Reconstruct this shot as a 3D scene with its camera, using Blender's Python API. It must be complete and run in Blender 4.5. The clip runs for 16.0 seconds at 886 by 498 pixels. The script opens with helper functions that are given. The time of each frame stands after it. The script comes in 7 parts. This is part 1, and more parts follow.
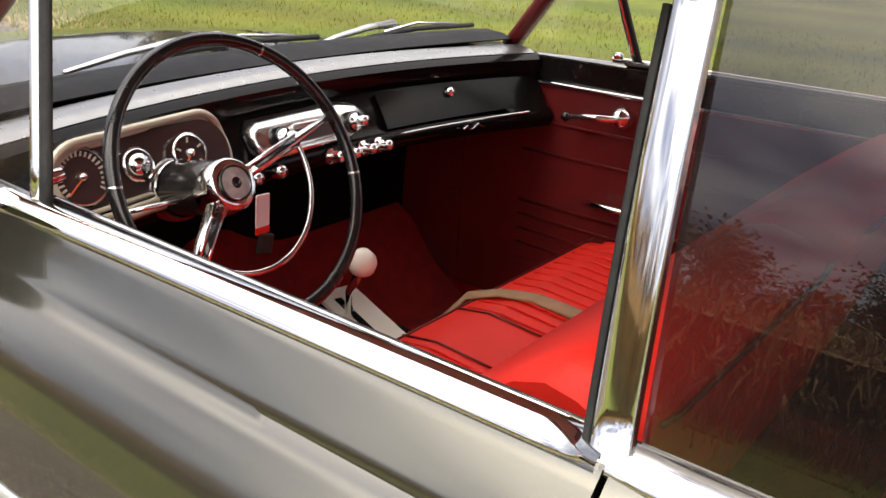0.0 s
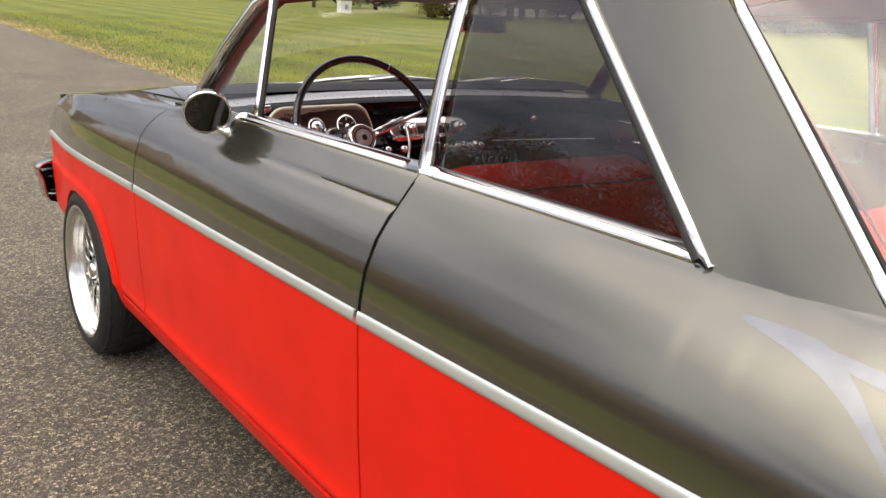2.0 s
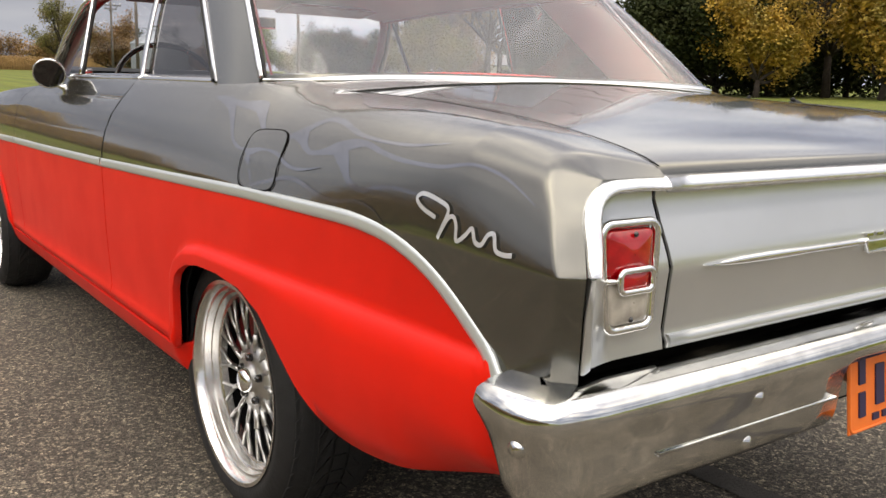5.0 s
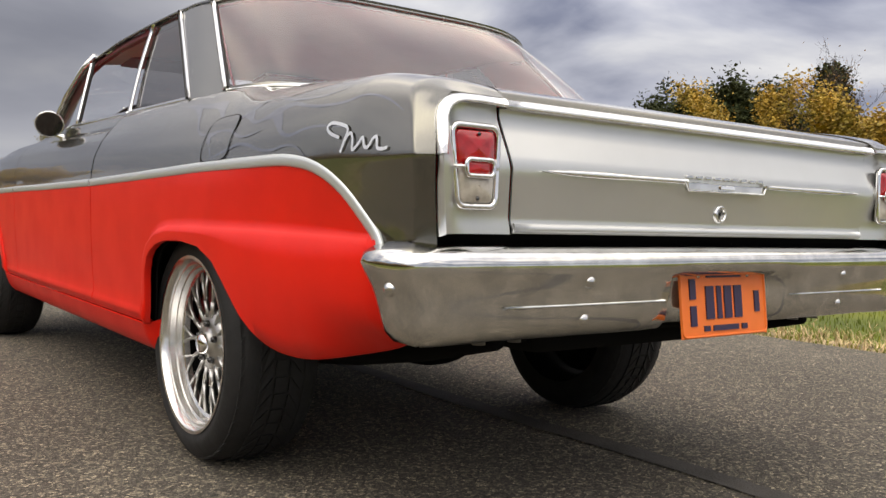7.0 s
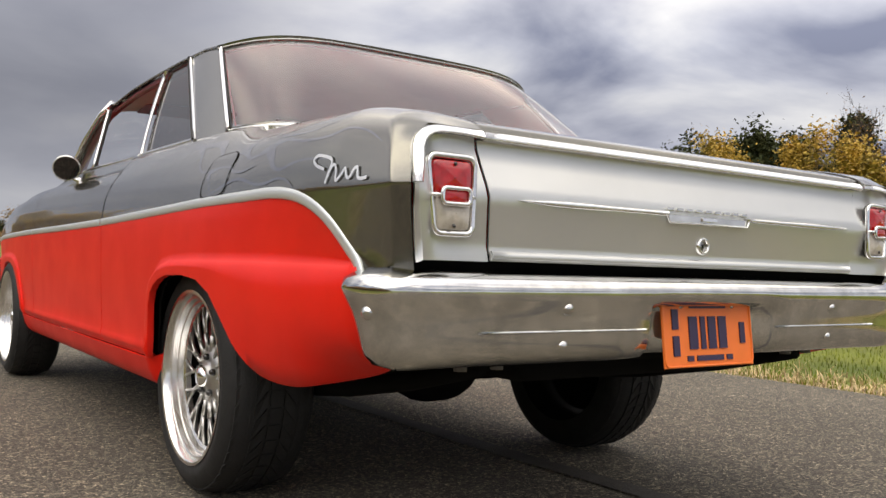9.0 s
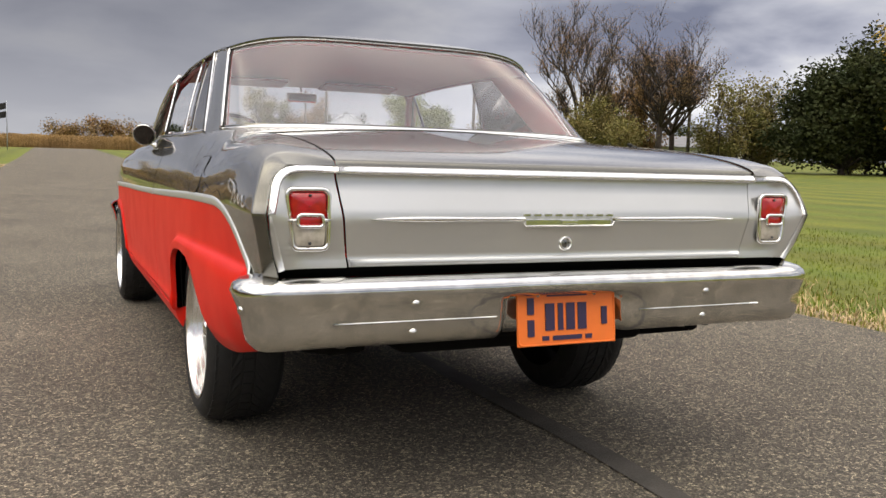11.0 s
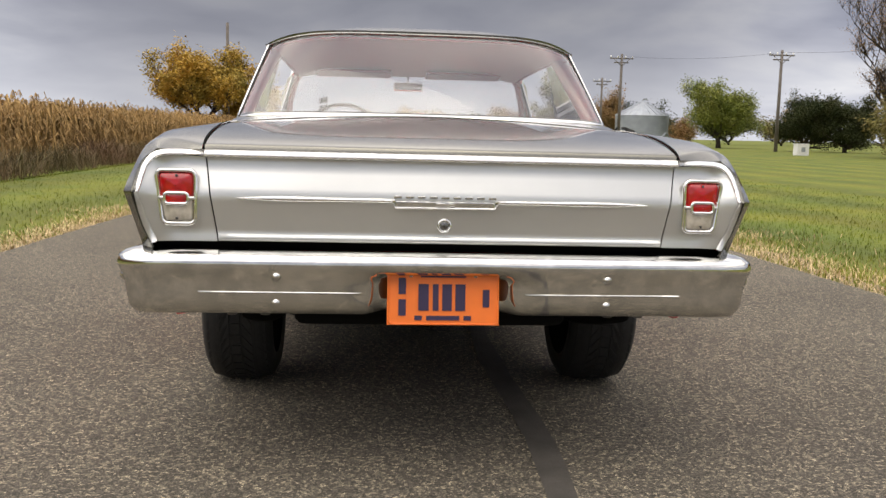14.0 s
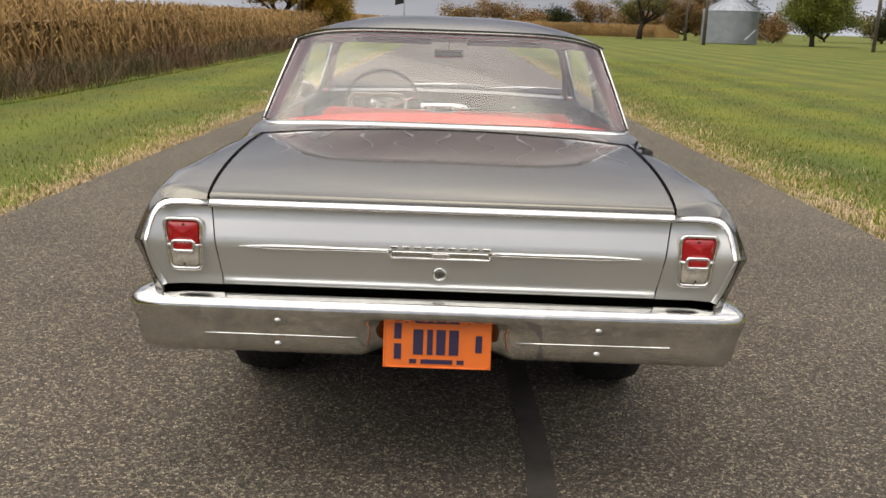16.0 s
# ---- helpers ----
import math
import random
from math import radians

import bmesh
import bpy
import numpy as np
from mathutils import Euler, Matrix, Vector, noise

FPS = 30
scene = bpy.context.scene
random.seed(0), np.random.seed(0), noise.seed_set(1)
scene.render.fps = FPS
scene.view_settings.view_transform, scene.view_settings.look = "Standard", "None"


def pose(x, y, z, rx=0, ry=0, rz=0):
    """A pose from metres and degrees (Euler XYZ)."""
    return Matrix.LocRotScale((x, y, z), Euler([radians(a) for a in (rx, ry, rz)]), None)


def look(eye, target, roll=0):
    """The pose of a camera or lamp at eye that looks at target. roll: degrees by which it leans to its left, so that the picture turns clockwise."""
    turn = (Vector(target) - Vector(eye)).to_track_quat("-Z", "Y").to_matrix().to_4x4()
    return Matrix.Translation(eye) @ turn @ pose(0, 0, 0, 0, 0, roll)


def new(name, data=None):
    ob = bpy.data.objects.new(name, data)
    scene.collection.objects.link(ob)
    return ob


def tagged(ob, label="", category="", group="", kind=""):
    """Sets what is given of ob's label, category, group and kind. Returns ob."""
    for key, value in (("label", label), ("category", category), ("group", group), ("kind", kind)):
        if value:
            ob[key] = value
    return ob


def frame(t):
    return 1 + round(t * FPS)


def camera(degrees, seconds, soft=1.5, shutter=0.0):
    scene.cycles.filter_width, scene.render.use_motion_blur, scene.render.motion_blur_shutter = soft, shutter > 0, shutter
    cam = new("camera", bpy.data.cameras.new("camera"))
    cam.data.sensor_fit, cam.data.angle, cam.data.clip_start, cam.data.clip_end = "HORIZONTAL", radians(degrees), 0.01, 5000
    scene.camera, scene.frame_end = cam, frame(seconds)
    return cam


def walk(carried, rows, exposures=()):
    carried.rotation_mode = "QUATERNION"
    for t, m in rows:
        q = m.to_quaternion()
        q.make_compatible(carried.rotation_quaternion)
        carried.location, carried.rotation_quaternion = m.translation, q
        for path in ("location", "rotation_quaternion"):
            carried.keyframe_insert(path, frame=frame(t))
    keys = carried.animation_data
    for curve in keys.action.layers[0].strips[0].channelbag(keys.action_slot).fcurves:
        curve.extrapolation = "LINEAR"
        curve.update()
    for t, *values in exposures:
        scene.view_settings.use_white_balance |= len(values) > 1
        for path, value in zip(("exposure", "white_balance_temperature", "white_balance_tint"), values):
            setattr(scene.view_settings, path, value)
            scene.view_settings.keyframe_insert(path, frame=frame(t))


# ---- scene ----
cam = camera(53.7, 16.0)
PATH = [
    (0, (-1.178, 0.647, 1.346), (0.296, 1.781, 0.612), 2.5),
    (0.5, (-1.309, 0.428, 1.325), (0.047, 1.738, 0.658), 1.8),
    (1, (-1.436, 0.192, 1.32), (-0.165, 1.606, 0.699), 2.3),
    (1.5, (-1.503, -0.08, 1.307), (-0.322, 1.428, 0.732), 2.4),
    (2, (-1.573, -0.387, 1.281), (-0.443, 1.178, 0.758), 2.9),
    (2.5, (-1.596, -0.714, 1.277), (-0.513, 0.892, 0.778), 2.6),
    (3, (-1.574, -0.957, 1.253), (-0.515, 0.669, 0.769), 1.9),
    (3.5, (-1.603, -1.171, 1.231), (-0.522, 0.446, 0.768), 1.7),
    (4, (-1.601, -1.407, 1.186), (-0.497, 0.205, 0.758), 1.8),
    (4.5, (-1.573, -1.646, 1.107), (-0.442, -0.045, 0.711), 1.6),
    (5, (-1.551, -1.829, 1.008), (-0.394, -0.238, 0.645), 1.5),
    (7.5, (-1.668, -2.318, 0.633), (-0.495, -0.698, 0.635), 1.6),
    (8, (-1.64, -2.331, 0.603), (-0.484, -0.7, 0.656), 1.5),
    (8.5, (-1.633, -2.314, 0.608), (-0.476, -0.685, 0.669), 1.7),
    (11, (-1.257, -3.061, 0.909), (-0.44, -1.246, 0.718), 1.5),
    (11.5, (-1.098, -3.218, 0.921), (-0.382, -1.362, 0.708), 1.9),
    (12, (-0.947, -3.365, 0.938), (-0.336, -1.473, 0.721), 1.4),
    (12.5, (-0.742, -3.452, 0.936), (-0.256, -1.524, 0.724), 0.8),
    (13, (-0.535, -3.436, 0.934), (-0.172, -1.482, 0.714), 1.0),
    (13.5, (-0.357, -3.454, 0.934), (-0.097, -1.483, 0.707), 1.4),
    (14, (-0.198, -3.428, 0.926), (-0.034, -1.449, 0.691), 1.4),
    (14.5, (-0.083, -3.359, 0.93), (-0.003, -1.377, 0.672), 1.2),
    (15, (-0.054, -3.336, 1.036), (-0.014, -1.363, 0.714), 1.3),
    (15.5, (-0.007, -3.369, 1.219), (0.01, -1.411, 0.811), 1.6),
    (16, (0.008, -3.424, 1.361), (0.007, -1.481, 0.884), 2.0),
]
walk(cam, [(t, look(eye, target, roll)) for t, eye, target, roll in PATH], exposures=[(t, e, 7600, 10) for t, e in ((0, 1.76), (1.5, 1.44), (3.5, 1.46), (5, 1.22), (8, 1.1), (11, 1.15), (14.5, 1.15), (16, 0.9))])

# ---- light ----
world = bpy.data.worlds.new("overcast")
scene.world = world
world.use_nodes = True
wn, wl = world.node_tree.nodes, world.node_tree.links
wn.clear()


def wnode(kind, **values):
    n = wn.new(kind)
    for key, value in values.items():
        n.inputs[key].default_value = value
    return n


w_out = wnode("ShaderNodeOutputWorld")
w_bg = wnode("ShaderNodeBackground", Strength=1.0)
w_co = wnode("ShaderNodeTexCoord")
w_sep = wnode("ShaderNodeSeparateXYZ")
wl.new(w_co.outputs["Generated"], w_sep.inputs[0])
# cloud sheet: directions flattened onto a plane overhead
w_add = wn.new("ShaderNodeMath")
w_add.operation = "ADD"
w_add.inputs[1].default_value = 0.20
w_abs = wn.new("ShaderNodeMath")
w_abs.operation = "ABSOLUTE"
wl.new(w_sep.outputs["Z"], w_abs.inputs[0])
wl.new(w_abs.outputs[0], w_add.inputs[0])
w_div = []
for axis in "XY":
    d = wn.new("ShaderNodeMath")
    d.operation = "DIVIDE"
    wl.new(w_sep.outputs[axis], d.inputs[0])
    wl.new(w_add.outputs[0], d.inputs[1])
    w_div.append(d)
w_comb = wnode("ShaderNodeCombineXYZ")
wl.new(w_div[0].outputs[0], w_comb.inputs[0])
wl.new(w_div[1].outputs[0], w_comb.inputs[1])
w_noise = wnode("ShaderNodeTexNoise", Scale=1.5, Detail=7.0, Roughness=0.48, Distortion=0.25)
wl.new(w_comb.outputs[0], w_noise.inputs["Vector"])
w_ramp = wn.new("ShaderNodeValToRGB")
w_ramp.color_ramp.elements[0].position, w_ramp.color_ramp.elements[0].color = 0.37, (0.26, 0.285, 0.38, 1)
w_ramp.color_ramp.elements[1].position, w_ramp.color_ramp.elements[1].color = 0.66, (1.0, 0.99, 0.97, 1)
mid_stop = w_ramp.color_ramp.elements.new(0.5)
mid_stop.color = (0.55, 0.57, 0.65, 1)
wl.new(w_noise.outputs["Fac"], w_ramp.inputs[0])
# paler band of haze on the horizon
w_haze = wn.new("ShaderNodeMapRange")
w_haze.inputs["From Min"].default_value, w_haze.inputs["From Max"].default_value = 0.0, 0.13
w_haze.inputs["To Min"].default_value, w_haze.inputs["To Max"].default_value = 0.75, 0.0
wl.new(w_abs.outputs[0], w_haze.inputs["Value"])
w_mix = wn.new("ShaderNodeMix")
w_mix.data_type = "RGBA"
w_mix.inputs["B"].default_value = (0.86, 0.87, 0.90, 1)
wl.new(w_haze.outputs[0], w_mix.inputs["Factor"])
# overcast sky: brighter overhead than near the horizon
w_up = wn.new("ShaderNodeFloatCurve")
SKY_RISE = [(0.0, 0.160), (0.06, 0.158), (0.12, 0.138), (0.17, 0.130), (0.22, 0.150), (0.35, 0.22), (0.48, 0.31), (0.62, 0.40), (0.80, 0.47), (1.0, 0.48)]
curve = w_up.mapping.curves[0]
curve.points[0].location, curve.points[1].location = SKY_RISE[0], SKY_RISE[-1]
for spot in SKY_RISE[1:-1]:
    curve.points.new(*spot)
w_up.mapping.update()
w_gain = wn.new("ShaderNodeMath")
w_gain.operation, w_gain.inputs[1].default_value = "MULTIPLY", 2.9
wl.new(w_abs.outputs[0], w_up.inputs["Value"])
wl.new(w_up.outputs[0], w_gain.inputs[0])
# the clouds are thinner and brighter on the lawn's side
w_side = wn.new("ShaderNodeVectorMath")
w_side.operation, w_side.inputs[1].default_value = "DOT_PRODUCT", (0.87, 0.5, 0.0)
wl.new(w_co.outputs["Generated"], w_side.inputs[0])
w_thin = wn.new("ShaderNodeMapRange")
w_thin.interpolation_type = "SMOOTHSTEP"
w_thin.inputs["From Min"].default_value, w_thin.inputs["From Max"].default_value = 0.90, 0.985
w_thin.inputs["To Min"].default_value, w_thin.inputs["To Max"].default_value = 1.0, 1.12
wl.new(w_side.outputs["Value"], w_thin.inputs["Value"])
w_glow = wn.new("ShaderNodeVectorMath")
w_glow.operation, w_glow.inputs[1].default_value = "DOT_PRODUCT", (-0.477, -0.371, 0.796)
wl.new(w_co.outputs["Generated"], w_glow.inputs[0])
w_lobe = wn.new("ShaderNodeMapRange")
w_lobe.interpolation_type = "SMOOTHSTEP"
w_lobe.inputs["From Min"].default_value, w_lobe.inputs["From Max"].default_value = 0.35, 1.0
w_lobe.inputs["To Min"].default_value, w_lobe.inputs["To Max"].default_value = 1.0, 1.2
wl.new(w_glow.outputs["Value"], w_lobe.inputs["Value"])
w_veil = wn.new("ShaderNodeMath")
w_veil.operation = "MULTIPLY"
wl.new(w_gain.outputs[0], w_veil.inputs[0])
wl.new(w_lobe.outputs[0], w_veil.inputs[1])
w_both = wn.new("ShaderNodeMath")
w_both.operation = "MULTIPLY"
wl.new(w_veil.outputs[0], w_both.inputs[0])
wl.new(w_thin.outputs[0], w_both.inputs[1])
# sky over the corn dimmed as a stand-in for lens falloff
w_ahead = wn.new("ShaderNodeVectorMath")
w_ahead.operation, w_ahead.inputs[1].default_value = "DOT_PRODUCT", (0.02, 0.98, 0.20)
wl.new(w_co.outputs["Generated"], w_ahead.inputs[0])
w_falloff = wn.new("ShaderNodeMapRange")
w_falloff.interpolation_type = "SMOOTHSTEP"
w_falloff.inputs["From Min"].default_value, w_falloff.inputs["From Max"].default_value = 0.88, 0.99
w_falloff.inputs["To Min"].default_value, w_falloff.inputs["To Max"].default_value = 1.0, 0.62
wl.new(w_ahead.outputs["Value"], w_falloff.inputs["Value"])
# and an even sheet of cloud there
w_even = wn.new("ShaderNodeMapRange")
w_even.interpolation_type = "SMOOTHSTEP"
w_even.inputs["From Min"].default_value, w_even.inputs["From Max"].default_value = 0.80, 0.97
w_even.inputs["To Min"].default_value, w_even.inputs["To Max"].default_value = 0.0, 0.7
wl.new(w_ahead.outputs["Value"], w_even.inputs["Value"])
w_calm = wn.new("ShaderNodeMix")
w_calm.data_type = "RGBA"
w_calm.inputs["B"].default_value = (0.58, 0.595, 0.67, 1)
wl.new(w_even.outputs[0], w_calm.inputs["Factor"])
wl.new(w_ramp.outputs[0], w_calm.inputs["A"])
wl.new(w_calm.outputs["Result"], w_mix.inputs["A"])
w_last = wn.new("ShaderNodeMath")
w_last.operation = "MULTIPLY"
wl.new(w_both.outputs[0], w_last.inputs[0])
wl.new(w_falloff.outputs[0], w_last.inputs[1])
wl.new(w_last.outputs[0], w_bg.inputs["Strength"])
# bluer towards the horizon, neutral overhead
w_blue = wn.new("ShaderNodeMapRange")
w_blue.inputs["From Min"].default_value, w_blue.inputs["From Max"].default_value = 0.25, 0.5
wl.new(w_abs.outputs[0], w_blue.inputs["Value"])
w_tint = wn.new("ShaderNodeMix")
w_tint.data_type = "RGBA"
w_tint.inputs["A"].default_value, w_tint.inputs["B"].default_value = (0.90, 0.98, 1.14, 1), (1.0, 1.0, 1.0, 1)
wl.new(w_blue.outputs[0], w_tint.inputs["Factor"])
w_mul = wn.new("ShaderNodeMix")
w_mul.data_type, w_mul.blend_type = "RGBA", "MULTIPLY"
w_mul.inputs["Factor"].default_value = 1.0
wl.new(w_mix.outputs["Result"], w_mul.inputs["A"])
wl.new(w_tint.outputs["Result"], w_mul.inputs["B"])
wl.new(w_mul.outputs["Result"], w_bg.inputs["Color"])
wl.new(w_bg.outputs[0], w_out.inputs[0])

sun_data = bpy.data.lights.new("sun", "SUN")
sun_data.energy, sun_data.angle, sun_data.color = 0.65, radians(80), (1.0, 0.98, 0.95)
sun = new("sun", sun_data)
sun.matrix_world = look((-18, -14, 30), (0, 0, 0))

# ---- materials ----


def material(name, color, rough=0.5, metal=0.0, coat=0.0, vary=0.0, scale=8.0, bump=0.0, bump_scale=60.0, second=None, alpha=1.0, coat_rough=0.03, island=0.0, spec=0.5):
    m = bpy.data.materials.new(name)
    m.use_nodes = True
    nodes, links = m.node_tree.nodes, m.node_tree.links
    b = nodes["Principled BSDF"]
    b.inputs["Base Color"].default_value = (*color, 1)
    b.inputs["Roughness"].default_value, b.inputs["Metallic"].default_value = rough, metal
    b.inputs["Coat Weight"].default_value, b.inputs["Coat Roughness"].default_value = coat, coat_rough
    b.inputs["Specular IOR Level"].default_value = spec
    co = nodes.new("ShaderNodeTexCoord")
    if vary or second:
        big = nodes.new("ShaderNodeTexNoise")
        big.inputs["Scale"].default_value, big.inputs["Detail"].default_value = scale, 6
        links.new(co.outputs["Object"], big.inputs["Vector"])
        mix = nodes.new("ShaderNodeMix")
        mix.data_type = "RGBA"
        other = second or tuple(c * (1 - vary) for c in color)
        mix.inputs["A"].default_value, mix.inputs["B"].default_value = (*color, 1), (*other, 1)
        ramp = nodes.new("ShaderNodeMapRange")
        ramp.inputs["From Min"].default_value, ramp.inputs["From Max"].default_value = 0.35, 0.65
        links.new(big.outputs["Fac"], ramp.inputs["Value"])
        links.new(ramp.outputs[0], mix.inputs["Factor"])
        last = mix.outputs["Result"]
        if island:
            geo = nodes.new("ShaderNodeNewGeometry")
            shift = nodes.new("ShaderNodeHueSaturation")
            rng = nodes.new("ShaderNodeMapRange")
            rng.inputs["To Min"].default_value, rng.inputs["To Max"].default_value = 1 - island, 1 + island
            links.new(geo.outputs["Random Per Island"], rng.inputs["Value"])
            links.new(rng.outputs[0], shift.inputs["Value"])
            links.new(last, shift.inputs["Color"])
            last = shift.outputs["Color"]
        links.new(last, b.inputs["Base Color"])
        rr = nodes.new("ShaderNodeMapRange")
        rr.inputs["To Min"].default_value, rr.inputs["To Max"].default_value = max(rough - 0.06, 0.01), min(rough + 0.08, 1)
        links.new(big.outputs["Fac"], rr.inputs["Value"])
        links.new(rr.outputs[0], b.inputs["Roughness"])
    if bump:
        fine = nodes.new("ShaderNodeTexNoise")
        fine.inputs["Scale"].default_value, fine.inputs["Detail"].default_value = bump_scale, 4
        links.new(co.outputs["Object"], fine.inputs["Vector"])
        bn = nodes.new("ShaderNodeBump")
        bn.inputs["Strength"].default_value, bn.inputs["Distance"].default_value = bump, 0.01
        links.new(fine.outputs["Fac"], bn.inputs["Height"])
        links.new(bn.outputs[0], b.inputs["Normal"])
    return m


def glass(name, tint=(1, 1, 1), gloss=0.05, hazy=0.01):
    """Thin car glass: clear, with a Fresnel sheen and a pale film for milky reflections."""
    m = bpy.data.materials.new(name)
    m.use_nodes = True
    nodes, links = m.node_tree.nodes, m.node_tree.links
    nodes.clear()
    out, clear, shine = nodes.new("ShaderNodeOutputMaterial"), nodes.new("ShaderNodeBsdfTransparent"), nodes.new("ShaderNodeBsdfGlossy")
    clear.inputs[0].default_value = (*tint, 1)
    shine.inputs["Roughness"].default_value = 0.01
    lw, mix = nodes.new("ShaderNodeLayerWeight"), nodes.new("ShaderNodeMixShader")
    lw.inputs[0].default_value = 0.5
    power, up = nodes.new("ShaderNodeMath"), nodes.new("ShaderNodeMath")
    power.operation, power.inputs[1].default_value = "POWER", 4.0
    up.operation, up.inputs[1].default_value, up.inputs[2].default_value = "MULTIPLY_ADD", 0.9, gloss
    links.new(lw.outputs["Facing"], power.inputs[0])
    links.new(power.outputs[0], up.inputs[0])
    links.new(up.outputs[0], mix.inputs[0])
    links.new(clear.outputs[0], mix.inputs[1])
    links.new(shine.outputs[0], mix.inputs[2])
    # pale diffuse mixed in to imitate reflected haze on the pane
    haze_bsdf, film = nodes.new("ShaderNodeBsdfDiffuse"), nodes.new("ShaderNodeMixShader")
    haze_bsdf.inputs["Color"].default_value = (0.8, 0.79, 0.76, 1)
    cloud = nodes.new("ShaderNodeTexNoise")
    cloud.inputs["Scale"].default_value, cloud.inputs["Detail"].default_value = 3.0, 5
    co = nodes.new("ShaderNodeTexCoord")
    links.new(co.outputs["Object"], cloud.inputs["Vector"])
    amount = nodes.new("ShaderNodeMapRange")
    amount.inputs["To Min"].default_value, amount.inputs["To Max"].default_value = hazy * 0.4, hazy * 1.6
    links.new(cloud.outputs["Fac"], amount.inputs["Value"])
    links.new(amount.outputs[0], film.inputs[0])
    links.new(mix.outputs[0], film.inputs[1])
    links.new(haze_bsdf.outputs[0], film.inputs[2])
    links.new(film.outputs[0], out.inputs[0])
    return m


GREY = material("grey_paint", (0.173, 0.169, 0.146), 0.22, 0.9, 1.0, vary=0.10, scale=3.5)
SILVER = material("silver_paint", (0.67, 0.68, 0.665), 0.30, 0.75, 0.8, vary=0.06, scale=4)
RED = material("red_paint", (0.80, 0.013, 0.005), 0.42, 0.0, 0.07, vary=0.07, scale=6, coat_rough=0.2, spec=0.25)
LID_FLAME = material("pale_flame", (0.28, 0.285, 0.30), 0.35, 0.55, 1.0, vary=0.15, scale=20)
FLAME = material("ghost_flame", (0.205, 0.212, 0.238), 0.22, 0.87, 1.0, vary=0.15, scale=20)
CHROME = material("chrome", (0.86, 0.86, 0.85), 0.06, 1.0)
WORN = material("worn_chrome", (0.72, 0.72, 0.70), 0.09, 1.0, vary=0.22, scale=22)
ALU = material("polished_aluminium", (0.84, 0.83, 0.81), 0.22, 1.0, vary=0.03, scale=6)
SPOKE = material("brushed_spoke", (0.58, 0.575, 0.56), 0.36, 1.0, vary=0.1, scale=30)
TRIM = material("pale_trim", (0.66, 0.70, 0.70), 0.34, 0.55, 0.3)
SATIN = material("bright_moulding", (0.94, 0.94, 0.93), 0.22, 0.9)
DULL = material("dull_edging", (0.26, 0.26, 0.25), 0.25, 1.0, vary=0.1, scale=20)
BRIGHT = material("bright_script", (0.74, 0.76, 0.78), 0.25, 0.55, 0.5)
# mirror colour darkened to carry the dim surroundings it reflects
DIM_MIRROR = material("dim_mirror", (0.10, 0.10, 0.105), 0.04, 1.0)
BLACK = material("black_paint", (0.012, 0.011, 0.011), 0.25, 0.0, 0.5, vary=0.2, scale=30)
DASHBLACK = material("dash_paint", (0.006, 0.005, 0.005), 0.16, 0.0, 0.0, vary=0.2, scale=30, spec=0.15)
DASHVINYL = material("dash_vinyl", (0.006, 0.006, 0.006), 0.42, vary=0.2, scale=30, spec=0.08, bump=0.1, bump_scale=300)
RUBBER = material("black_rubber", (0.016, 0.016, 0.016), 0.75, vary=0.3, scale=40, bump=0.2, bump_scale=150)
TYRE = material("tyre_rubber", (0.011, 0.011, 0.011), 0.68, vary=0.3, scale=25, bump=0.15, bump_scale=120)
VINYL = material("red_vinyl", (0.86, 0.030, 0.020), 0.48, vary=0.10, scale=9, bump=0.12, bump_scale=320, spec=0.25)
DARKVINYL = material("dark_red_vinyl", (0.17, 0.012, 0.012), 0.45, vary=0.15, scale=10, bump=0.12, bump_scale=300)
CARPET = material("red_carpet", (0.38, 0.015, 0.013), 0.95, vary=0.3, scale=25, bump=0.6, bump_scale=260)
HEADLINER = material("headliner", (0.46, 0.475, 0.45), 0.9, vary=0.08, scale=12, bump=0.1, bump_scale=200)
GLASS = glass("clear_glass")
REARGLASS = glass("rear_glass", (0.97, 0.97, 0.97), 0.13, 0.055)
# dark tint stands in for the dim cabin behind this pane
QUARTERGLASS = glass("quarter_glass", (0.23, 0.21, 0.20), 0.085, 0.006)
LENS_RED = material("red_lens", (0.46, 0.004, 0.007), 0.14, coat=0.8, vary=0.3, scale=60)
LENS_CLEAR = material("clear_lens", (0.55, 0.50, 0.42), 0.12, coat=1.0, vary=0.25, scale=60)
PLATE = material("orange_plate", (0.88, 0.19, 0.03), 0.4, vary=0.05, scale=30)
INK = material("plate_ink", (0.03, 0.02, 0.06), 0.5)
SHACKLE = material("shackle_steel", (0.16, 0.155, 0.14), 0.6, 0.3)
# near-black with little sheen: shade under and inside the car is in this colour
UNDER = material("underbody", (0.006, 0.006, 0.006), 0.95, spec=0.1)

ASPHALT = material("asphalt", (0.124, 0.110, 0.088), 0.9, vary=0.22, scale=0.8, bump=0.9, bump_scale=150)


